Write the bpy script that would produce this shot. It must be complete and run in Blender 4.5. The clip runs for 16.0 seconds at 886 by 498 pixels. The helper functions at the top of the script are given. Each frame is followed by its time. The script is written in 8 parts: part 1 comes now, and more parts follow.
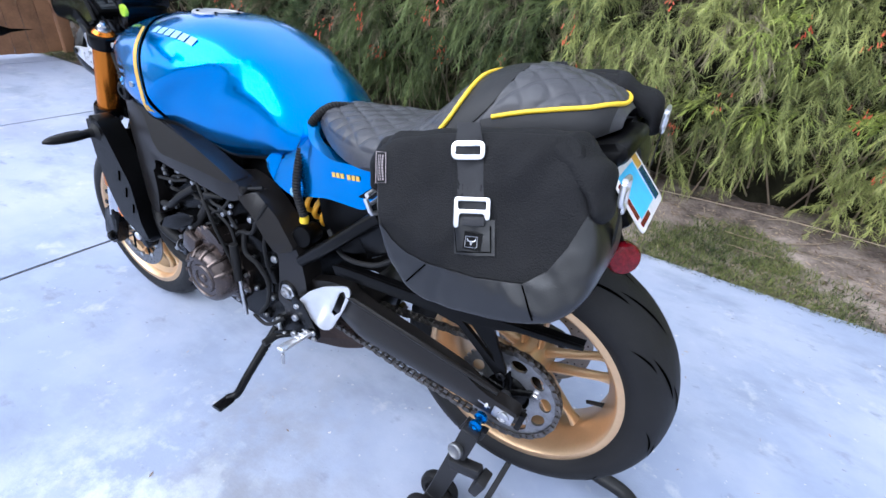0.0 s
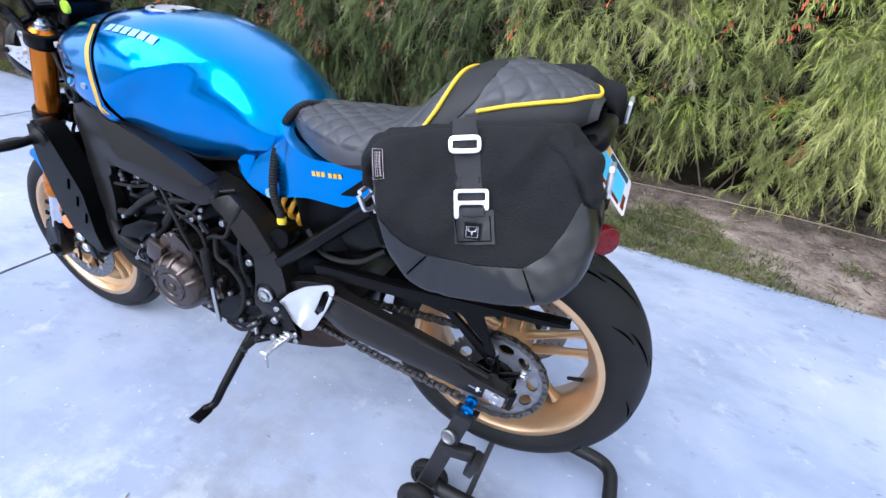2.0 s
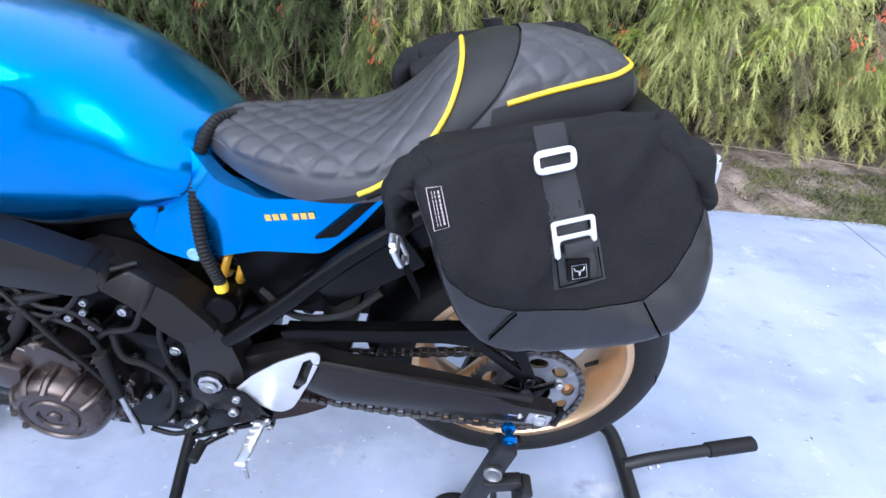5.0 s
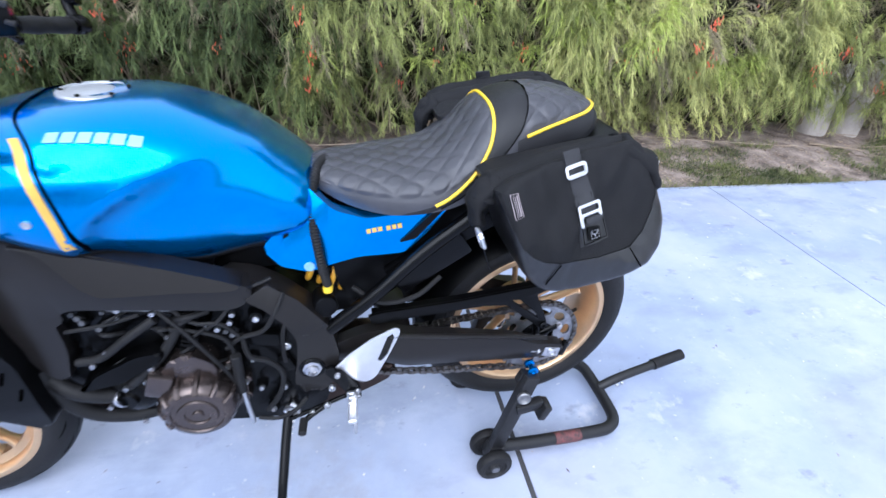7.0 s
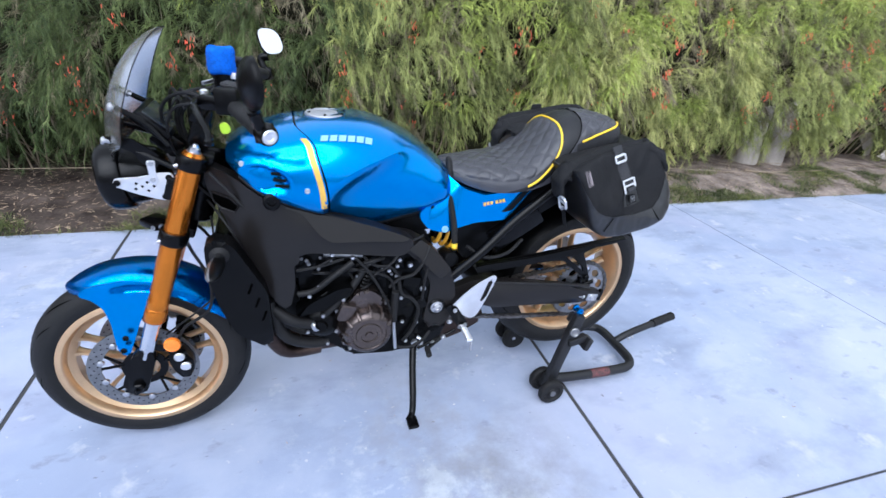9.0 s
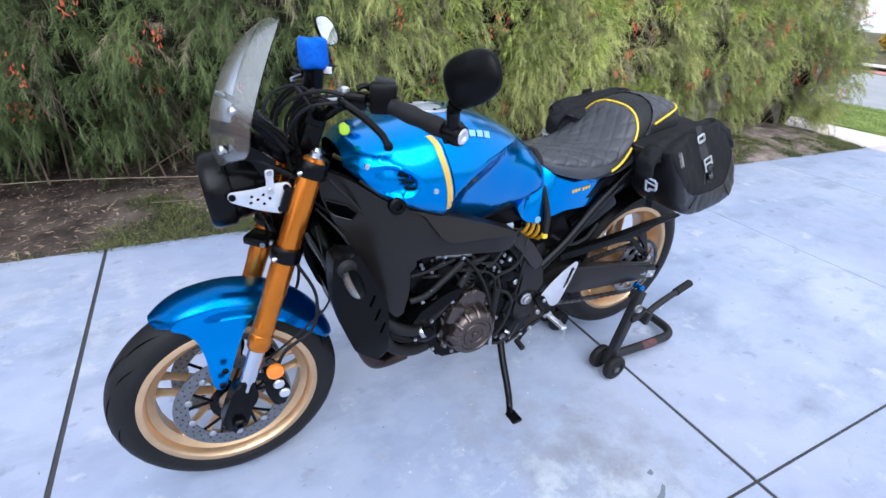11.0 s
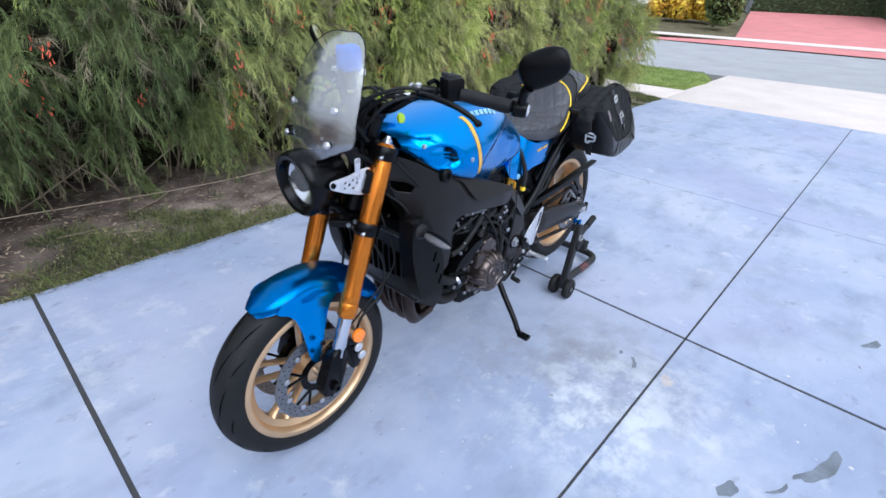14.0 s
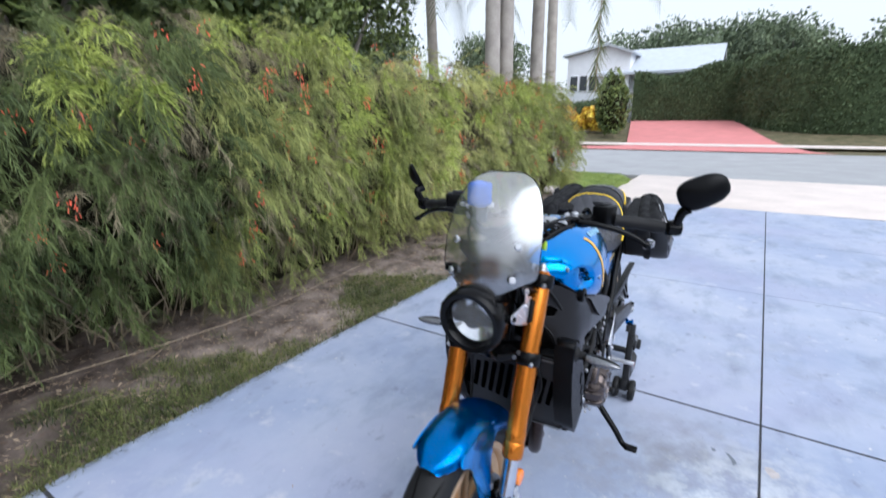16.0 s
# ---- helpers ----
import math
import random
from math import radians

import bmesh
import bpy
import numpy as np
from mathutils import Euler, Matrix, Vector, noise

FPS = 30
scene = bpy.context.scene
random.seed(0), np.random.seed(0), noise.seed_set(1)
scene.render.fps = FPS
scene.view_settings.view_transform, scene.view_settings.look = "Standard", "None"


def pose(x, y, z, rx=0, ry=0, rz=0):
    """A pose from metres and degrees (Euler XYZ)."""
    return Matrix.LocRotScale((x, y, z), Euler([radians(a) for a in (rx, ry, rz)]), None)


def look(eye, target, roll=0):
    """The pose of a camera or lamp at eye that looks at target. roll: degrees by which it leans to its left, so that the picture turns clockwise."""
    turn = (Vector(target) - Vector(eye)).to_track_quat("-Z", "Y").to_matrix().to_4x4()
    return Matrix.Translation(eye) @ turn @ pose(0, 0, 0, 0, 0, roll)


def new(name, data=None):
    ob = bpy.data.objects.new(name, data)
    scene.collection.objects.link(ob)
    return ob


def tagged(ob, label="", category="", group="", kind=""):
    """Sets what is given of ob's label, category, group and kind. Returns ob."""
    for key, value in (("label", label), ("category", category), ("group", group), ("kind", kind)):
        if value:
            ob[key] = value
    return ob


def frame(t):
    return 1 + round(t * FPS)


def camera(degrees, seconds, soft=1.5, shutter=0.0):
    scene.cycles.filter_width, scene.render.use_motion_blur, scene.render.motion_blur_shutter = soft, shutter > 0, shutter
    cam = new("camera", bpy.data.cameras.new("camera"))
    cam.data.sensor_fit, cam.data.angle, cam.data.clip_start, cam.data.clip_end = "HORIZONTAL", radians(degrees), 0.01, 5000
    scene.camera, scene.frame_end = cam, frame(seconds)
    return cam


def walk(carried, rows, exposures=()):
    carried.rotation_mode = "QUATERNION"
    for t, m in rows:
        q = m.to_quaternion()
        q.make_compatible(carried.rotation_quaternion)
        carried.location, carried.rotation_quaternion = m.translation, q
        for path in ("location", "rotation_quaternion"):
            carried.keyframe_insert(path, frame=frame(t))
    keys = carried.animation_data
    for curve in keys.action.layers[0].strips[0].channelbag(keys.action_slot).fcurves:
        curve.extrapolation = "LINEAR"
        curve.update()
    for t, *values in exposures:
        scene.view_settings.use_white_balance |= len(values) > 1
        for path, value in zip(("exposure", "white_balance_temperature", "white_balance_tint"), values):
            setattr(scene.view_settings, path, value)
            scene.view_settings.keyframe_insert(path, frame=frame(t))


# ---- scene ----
cam = camera(86.3, 16.0, shutter=0.4)
PATH = [
    (0, (0.171, -0.802, 1.2), (-0.635, 0.715, 0.175), 5.9),
    (0.5, (0.163, -0.828, 1.2), (-0.591, 0.721, 0.184), 6.0),
    (1, (0.153, -0.842, 1.203), (-0.551, 0.735, 0.194), 6.1),
    (1.5, (0.135, -0.853, 1.201), (-0.511, 0.746, 0.189), 6.4),
    (2, (0.11, -0.862, 1.201), (-0.484, 0.752, 0.18), 6.6),
    (2.5, (0.089, -0.843, 1.195), (-0.463, 0.766, 0.144), 6.3),
    (3, (0.077, -0.777, 1.183), (-0.411, 0.836, 0.106), 6.0),
    (3.5, (0.052, -0.723, 1.183), (-0.334, 0.884, 0.057), 5.5),
    (4, (-0.052, -0.705, 1.18), (-0.26, 0.916, 0.027), 6.0),
    (4.2, (-0.114, -0.706, 1.18), (-0.243, 0.92, 0.023), 6.1),
    (6.3, (-0.372, -0.697, 1.223), (0.004, 0.939, 0.136), 4.9),
    (6.5, (-0.434, -0.737, 1.262), (0.004, 0.852, 0.13), 5.3),
    (7, (-0.53, -0.948, 1.312), (-0.089, 0.673, 0.227), 4.5),
    (7.5, (-0.682, -1.07, 1.339), (-0.228, 0.581, 0.306), 4.5),
    (8, (-0.855, -1.133, 1.355), (-0.356, 0.518, 0.342), 5.2),
    (8.5, (-0.935, -1.259, 1.355), (-0.406, 0.41, 0.388), 4.9),
    (9, (-1.042, -1.358, 1.346), (-0.428, 0.312, 0.431), 5.0),
    (9.5, (-1.223, -1.379, 1.346), (-0.525, 0.25, 0.418), 5.7),
    (10, (-1.332, -1.338, 1.327), (-0.597, 0.273, 0.397), 5.5),
    (10.2, (-1.356, -1.283, 1.318), (-0.605, 0.315, 0.378), 5.3),
    (12.3, (-1.748, -1.033, 1.31), (-0.589, 0.321, 0.403), 4.0),
    (12.5, (-1.77, -1.08, 1.314), (-0.595, 0.257, 0.401), 3.9),
    (13, (-1.84, -1.168, 1.318), (-0.626, 0.129, 0.399), 3.2),
    (13.5, (-1.937, -1.123, 1.318), (-0.642, 0.091, 0.396), 3.2),
    (14, (-2.084, -1.029, 1.338), (-0.742, 0.111, 0.39), 2.6),
    (14.5, (-2.129, -0.9, 1.336), (-0.739, 0.176, 0.382), 1.7),
    (15, (-2.151, -0.751, 1.34), (-0.682, 0.276, 0.453), 0.7),
    (15.5, (-2.299, -0.633, 1.356), (-0.752, 0.369, 0.579), 0.3),
    (16, (-2.423, -0.518, 1.38), (-0.783, 0.498, 0.853), -0.5),
]
walk(cam, [(t, look(eye, target, roll)) for t, eye, target, roll in PATH], [(0, 0.84, 5350, 10), (3.5, 0.88, 5400, 11), (6.4, 1.04, 5250, 11), (7.2, 0.92, 5250, 11), (8, 0.80, 5300, 10), (10, 0.62, 5350, 9), (12.5, 0.56, 5400, 9), (14, 0.42, 5350, 8), (16, 0.38, 5500, 8)])

# ---- light ----
world = bpy.data.worlds.new("sky")
scene.world = world
world.use_nodes = True
wn = world.node_tree.nodes
sky = wn.new("ShaderNodeTexSky")
sky.sky_type = "NISHITA"
sky.sun_disc = False
SUN_EL, SUN_ROT = 47.0, 206.0
sky.sun_elevation, sky.sun_rotation = radians(SUN_EL), radians(SUN_ROT)
sky.air_density, sky.dust_density = 0.7, 8.0
cloud = wn.new("ShaderNodeMix")  # a thin even cloud deck over the clear sky
cloud.data_type = "RGBA"
cloud.inputs[0].default_value = 0.74
cloud.inputs[7].default_value = (6.7, 6.5, 6.2, 1)
world.node_tree.links.new(sky.outputs[0], cloud.inputs[6])
world.node_tree.links.new(cloud.outputs[2], wn["Background"].inputs[0])
wn["Background"].inputs[1].default_value = 0.15

sun = new("sun", bpy.data.lights.new("sun", "SUN"))
sun.data.energy, sun.data.angle, sun.data.color = 1.45, radians(62), (1.0, 0.98, 0.96)
sun_dir = Vector((math.sin(radians(SUN_ROT)) * math.cos(radians(SUN_EL)), math.cos(radians(SUN_ROT)) * math.cos(radians(SUN_EL)), math.sin(radians(SUN_EL))))
sun.matrix_world = look(sun_dir * 20, (0, 0, 0))


# ---- materials ----
def mat(name, base, rough=0.5, metal=0.0, var=0.15, scale=12.0, bump=0.0, bump_scale=200.0, coat=0.0, second=None, spread=0.5, spec=0.5, islands=0.0, objects=0.0, rough_var=0.1):
    """A surface with colour that drifts at two sizes, uneven gloss and fine relief."""
    m = bpy.data.materials.new(name)
    m.use_nodes = True
    nt = m.node_tree
    b = nt.nodes["Principled BSDF"]
    link = nt.links.new
    b.inputs["Metallic"].default_value = metal
    b.inputs["Specular IOR Level"].default_value = spec
    b.inputs["Coat Weight"].default_value = coat
    b.inputs["Coat Roughness"].default_value = 0.04
    co = nt.nodes.new("ShaderNodeTexCoord")
    n1 = nt.nodes.new("ShaderNodeTexNoise")
    n1.inputs["Scale"].default_value, n1.inputs["Detail"].default_value = scale, 6
    link(co.outputs["Object"], n1.inputs["Vector"])
    n2 = nt.nodes.new("ShaderNodeTexNoise")
    n2.inputs["Scale"].default_value, n2.inputs["Detail"].default_value = scale * 9, 3
    link(co.outputs["Object"], n2.inputs["Vector"])
    mixf = nt.nodes.new("ShaderNodeMath")
    mixf.operation = "MULTIPLY_ADD"
    link(n2.outputs[0], mixf.inputs[0])
    mixf.inputs[1].default_value = 0.4
    link(n1.outputs[0], mixf.inputs[2])
    value = mixf.outputs[0]
    if islands or objects:
        info = nt.nodes.new("ShaderNodeNewGeometry" if islands else "ShaderNodeObjectInfo")
        add = nt.nodes.new("ShaderNodeMath")
        add.operation = "MULTIPLY_ADD"
        link(info.outputs["Random Per Island" if islands else "Random"], add.inputs[0])
        add.inputs[1].default_value = islands or objects
        link(value, add.inputs[2])
        value = add.outputs[0]
    ramp = nt.nodes.new("ShaderNodeMapRange")
    mid = 0.7 + 0.5 * (islands or objects)
    ramp.inputs["From Min"].default_value, ramp.inputs["From Max"].default_value = mid - spread * 0.5, mid + spread * 0.5
    link(value, ramp.inputs["Value"])
    mix = nt.nodes.new("ShaderNodeMix")
    mix.data_type = "RGBA"
    link(ramp.outputs[0], mix.inputs[0])
    lo = tuple(c * (1 - var) for c in base)
    hi = second or tuple(min(1, c * (1 + var)) for c in base)
    mix.inputs[6].default_value, mix.inputs[7].default_value = (*lo, 1), (*hi, 1)
    link(mix.outputs[2], b.inputs["Base Color"])
    rr = nt.nodes.new("ShaderNodeMapRange")
    rr.inputs["From Min"].default_value, rr.inputs["From Max"].default_value = 0.4, 1.0
    rr.inputs["To Min"].default_value, rr.inputs["To Max"].default_value = max(0.02, rough - rough_var * rough), min(1, rough + rough_var * rough)
    link(mixf.outputs[0], rr.inputs["Value"])
    link(rr.outputs[0], b.inputs["Roughness"])
    if bump:
        n3 = nt.nodes.new("ShaderNodeTexNoise")
        n3.inputs["Scale"].default_value, n3.inputs["Detail"].default_value = bump_scale, 4
        link(co.outputs["Object"], n3.inputs["Vector"])
        bp = nt.nodes.new("ShaderNodeBump")
        bp.inputs["Strength"].default_value, bp.inputs["Distance"].default_value = bump, 0.002
        link(n3.outputs[0], bp.inputs["Height"])
        link(bp.outputs[0], b.inputs["Normal"])
    return m


BLUE = mat("blue_metallic_paint", (0.0, 0.235, 0.70), 0.22, 0.92, 0.05, 3, coat=0.6)
GOLD = mat("gold_wheel_paint", (0.66, 0.45, 0.26), 0.36, 0.8, 0.08, 20, 0.05)
FORK = mat("orange_anodised_metal", (0.64, 0.20, 0.02), 0.24, 0.85, 0.08, 14)
BLACK = mat("black_metal_paint", (0.0022, 0.0022, 0.0025), 0.24, 0.0, 0.3, 25, 0.12, 300, spec=0.17)
GREY = mat("dark_grey_frame_paint", (0.011, 0.0098, 0.0095), 0.30, 0.0, 0.12, 10, 0.06, 700, spec=0.28)
PLASTIC = mat("black_moulded_plastic", (0.0025, 0.0025, 0.0028), 0.32, 0, 0.2, 30, 0.2, 500, spec=0.13)
RUBBER = mat("tyre_rubber", (0.0115, 0.0112, 0.0115), 0.55, 0, 0.25, 14, 0.3, 500, spec=0.22)
# glossless near-black that paints the dark inside grooves, slots, holes and seams
GROOVE = mat("recess_shade_black", (0.001, 0.001, 0.001), 0.95, 0, 0.2, 30, spec=0.0)
LINK = mat("greasy_chain_steel", (0.17, 0.16, 0.15), 0.36, 1.0, 0.5, 60, 0.2, 900)
SPROCKET = mat("worn_sprocket_steel", (0.32, 0.32, 0.33), 0.42, 1.0, 0.3, 40, 0.2, 900)
STEEL = mat("brushed_steel", (0.55, 0.55, 0.57), 0.3, 1.0, 0.12, 40, 0.1, 900)
CHROME = mat("polished_fork_steel", (0.72, 0.73, 0.76), 0.1, 1.0, 0.05, 30)
ALU = mat("pale_satin_aluminium", (0.78, 0.78, 0.8), 0.32, 0.85, 0.06, 40, 0.06, 900)
CAPMETAL = mat("pale_satin_cap", (0.40, 0.41, 0.43), 0.45, 0.6, 0.06, 40, 0.06, 900)
DISC = mat("brake_disc_steel", (0.25, 0.25, 0.255), 0.46, 1.0, 0.2, 60, 0.2, 900)
ENGINE = mat("bronze_grey_engine_paint", (0.105, 0.085, 0.078), 0.26, 0.9, 0.15, 20, 0.06, 600)
CASE = mat("black_crackle_engine_case", (0.0018, 0.0018, 0.002), 0.22, 0.0, 0.3, 30, 0.3, 300, spec=0.12)
HEADER = mat("heat_stained_exhaust_steel", (0.055, 0.038, 0.032), 0.36, 0.9, 0.5, 9, 0.1, 300)
LEATHER = mat("seat_leather_charcoal", (0.042, 0.042, 0.049), 0.33, 0, 0.15, 20, 0.35, 900)
SIDELEATHER = mat("smooth_black_seat_vinyl", (0.010, 0.010, 0.0115), 0.45, 0, 0.15, 20, 0.3, 1100, spec=0.35)
YELLOW = mat("yellow_piping_vinyl", (0.80, 0.55, 0.02), 0.45, 0, 0.1, 60, 0.15, 900)
CANVAS = mat("black_waxed_canvas", (0.0085, 0.0085, 0.0095), 0.7, 0, 0.4, 11, 1.0, 420, spec=0.22)
BAGLEATHER = mat("black_coated_leather", (0.009, 0.009, 0.010), 0.30, 0, 0.2, 15, 0.12, 500, spec=0.65)
WEBBING = mat("black_nylon_webbing", (0.022, 0.022, 0.025), 0.7, 0, 0.2, 60, 0.6, 1500)
WHITE = mat("off_white_print", (0.72, 0.70, 0.70), 0.6, 0, 0.1, 60)
SILVERPRINT = mat("silver_print", (0.26, 0.47, 0.62), 0.45, 0.2, 0.08, 60)
GOLDPRINT = mat("gold_print", (0.75, 0.45, 0.08), 0.35, 0.3, 0.08, 60)
ORANGE = mat("amber_reflector_plastic", (0.85, 0.22, 0.01), 0.15, 0, 0.15, 120, 0.3, 500, coat=0.6)
RED = mat("red_reflector_plastic", (0.13, 0.002, 0.006), 0.16, 0.0, 0.45, 160, 0.6, 300, coat=0.15, spec=0.3)
SPRING = mat("gold_spring_enamel", (0.80, 0.42, 0.03), 0.3, 0.2, 0.1, 40)
LIME = mat("fluorescent_lime_plastic", (0.55, 0.80, 0.03), 0.4, 0, 0.15, 40)
BLUEANO = mat("blue_anodised_metal", (0.02, 0.20, 0.60), 0.25, 0.9, 0.1, 50)
TERRY = mat("blue_terry_cloth", (0.02, 0.13, 0.62), 0.95, 0, 0.25, 120, 1.0, 700, spec=0.2)
CYAN = mat("pale_blue_plate_print", (0.10, 0.52, 0.85), 0.4, 0, 0.1, 60)
MIRROR = mat("mirror_glass", (0.9, 0.9, 0.9), 0.02, 1.0, 0.01, 5)
STAND = mat("black_powder_coat", (0.008, 0.008, 0.009), 0.5, 0.1, 0.3, 25, 0.15, 500)
LENS = mat("headlight_reflector", (0.75, 0.76, 0.78), 0.12, 1.0, 0.1, 40)
INDCLEAR = mat("smoked_clear_indicator_lens", (0.36, 0.36, 0.38), 0.14, 0.6, 0.35, 200, 0.5, 400, coat=1.0)
WOOD = mat("brown_fence_wood", (0.24, 0.12, 0.06), 0.75, 0, 0.35, 6, 0.5, 120, objects=0.5)
SOIL = mat("dark_mulch_soil", (0.10, 0.074, 0.060), 0.95, 0, 0.45, 7, 1.0, 60, second=(0.38, 0.31, 0.265), spec=0.2)
# the hedge's shade over the bed's gate end, put into the soil colour
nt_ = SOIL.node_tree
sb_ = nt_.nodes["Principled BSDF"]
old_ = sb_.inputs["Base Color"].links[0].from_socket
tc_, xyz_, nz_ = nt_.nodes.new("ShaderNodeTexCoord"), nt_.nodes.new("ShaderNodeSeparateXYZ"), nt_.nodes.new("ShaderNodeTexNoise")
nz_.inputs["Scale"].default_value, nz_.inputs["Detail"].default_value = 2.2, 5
add_, map_, shade_ = nt_.nodes.new("ShaderNodeMath"), nt_.nodes.new("ShaderNodeMapRange"), nt_.nodes.new("ShaderNodeMix")
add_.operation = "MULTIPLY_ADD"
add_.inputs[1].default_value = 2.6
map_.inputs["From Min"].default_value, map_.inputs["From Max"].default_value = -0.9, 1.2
shade_.data_type, shade_.blend_type = "RGBA", "MULTIPLY"
shade_.inputs[7].default_value = (0.30, 0.285, 0.275, 1)
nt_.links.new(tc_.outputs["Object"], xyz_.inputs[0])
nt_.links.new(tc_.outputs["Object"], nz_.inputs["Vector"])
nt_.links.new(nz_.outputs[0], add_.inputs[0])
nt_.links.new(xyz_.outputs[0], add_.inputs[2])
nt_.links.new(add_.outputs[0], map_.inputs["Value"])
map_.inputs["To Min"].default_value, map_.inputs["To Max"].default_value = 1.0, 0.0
nt_.links.new(map_.outputs[0], shade_.inputs[0])
nt_.links.new(old_, shade_.inputs[6])
nt_.links.new(shade_.outputs[2], sb_.inputs["Base Color"])
LAWN = mat("lawn_under_grass", (0.10, 0.105, 0.045), 0.95, 0, 0.4, 2, 1.0, 60, second=(0.20, 0.165, 0.10), spec=0.2)
BLADE = mat("grass_blade", (0.035, 0.060, 0.016), 0.6, 0, 0.4, 2, second=(0.19, 0.20, 0.065), islands=0.5, spec=0.3)
# hedge greens differ by shrub; their light and shade are also in these colours
NEEDLE = mat("brightened_firecracker_foliage", (0.125, 0.148, 0.042), 0.6, 0, 0.3, 1.9, second=(0.66, 0.65, 0.22), islands=0.35, spread=0.6, spec=0.3)
NEEDLESHADED = mat("deep_green_shaded_foliage", (0.024, 0.044, 0.016), 0.6, 0, 0.3, 1.9, second=(0.115, 0.155, 0.046), islands=0.35, spread=0.6, spec=0.3)
NEEDLEDIMMED = mat("dull_green_dimmed_foliage", (0.038, 0.062, 0.021), 0.6, 0, 0.3, 1.9, second=(0.175, 0.215, 0.065), islands=0.35, spread=0.6, spec=0.3)
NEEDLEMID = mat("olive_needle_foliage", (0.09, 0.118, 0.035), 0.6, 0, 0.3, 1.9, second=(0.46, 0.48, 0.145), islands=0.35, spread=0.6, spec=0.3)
NEEDLEBROWN = mat("faded_needle_foliage", (0.15, 0.13, 0.075), 0.75, 0, 0.3, 2, second=(0.34, 0.29, 0.18), islands=0.5, spec=0.2)
NEEDLEBRIGHT = mat("young_needle_foliage", (0.25, 0.32, 0.05), 0.55, 0, 0.3, 2.5, second=(0.52, 0.58, 0.13), islands=0.5, spec=0.3)
# backing behind leaves; its near-black colour stands for shade deep in the shrubs
INNER = mat("dark_shrub_backing", (0.020, 0.019, 0.011), 0.95, 0, 0.5, 9, 1.0, 40, spec=0.1)
FLOWER = mat("coral_red_flower", (0.78, 0.13, 0.06), 0.6, 0, 0.2, 20, islands=0.4)
TWIG = mat("pale_dry_twig", (0.26, 0.20, 0.14), 0.85, 0, 0.3, 20, 0.4, 200)
BARK = mat("grey_palm_bark", (0.38, 0.34, 0.30), 0.9, 0, 0.25, 5, 0.8, 60)
LEAF = mat("hedge_leaf", (0.065, 0.11, 0.030), 0.5, 0, 0.4, 1.2, second=(0.24, 0.30, 0.085), islands=0.5)
# across the street the haze of distance is mixed into the leaf colours
FARHEDGE = mat("hazed_hedge_leaf", (0.065, 0.095, 0.045), 0.7, 0, 0.3, 0.5, second=(0.125, 0.165, 0.075), islands=0.3, spec=0.3)
FARINNER = mat("hazed_hedge_backing", (0.062, 0.085, 0.042), 0.9, 0, 0.4, 4, 1.0, 20, spec=0.1)
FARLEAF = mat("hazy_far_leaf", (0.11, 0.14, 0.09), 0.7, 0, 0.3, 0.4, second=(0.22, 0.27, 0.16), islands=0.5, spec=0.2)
PALMLEAF = mat("palm_leaf", (0.07, 0.11, 0.03), 0.5, 0, 0.3, 2, second=(0.22, 0.22, 0.08), islands=0.5)
CROTON = mat("yellow_orange_croton_leaf", (0.62, 0.30, 0.02), 0.5, 0, 0.3, 1.5, second=(0.85, 0.66, 0.06), islands=0.8)
STUCCO = mat("white_house_stucco", (0.72, 0.73, 0.76), 0.85, 0, 0.06, 2, 0.3, 60)
ROOF = mat("pale_flat_roof", (0.50, 0.53, 0.58), 0.8, 0, 0.08, 2, 0.2, 30)
WINDOWGLASS = mat("dark_window_glass", (0.03, 0.035, 0.04), 0.06, 0, 0.2, 1)
ASPHALT = mat("pale_weathered_asphalt", (0.34, 0.34, 0.345), 0.9, 0, 0.12, 1.2, 0.6, 120, spec=0.25)
APRON = mat("cream_concrete_apron", (0.66, 0.58, 0.53), 0.85, 0, 0.1, 1.5, 0.3, 120, spec=0.25)
PINK = mat("pink_painted_drive", (0.58, 0.22, 0.21), 0.85, 0, 0.12, 1.2, 0.3, 120, spec=0.25)


def pane(name, tint, rough=0.02, alpha=0.25, ior=1.5):
    m = bpy.data.materials.new(name)
    m.use_nodes = True
    b = m.node_tree.nodes["Principled BSDF"]
    b.inputs["Base Color"].default_value = (*tint, 1)
    b.inputs["Roughness"].default_value = rough
    b.inputs["Alpha"].default_value = alpha
    b.inputs["IOR"].default_value = ior
    b.inputs["Coat IOR"].default_value = ior
    b.inputs["Coat Weight"].default_value = 1.0
    b.inputs["Coat Roughness"].default_value = 0.03
    return m


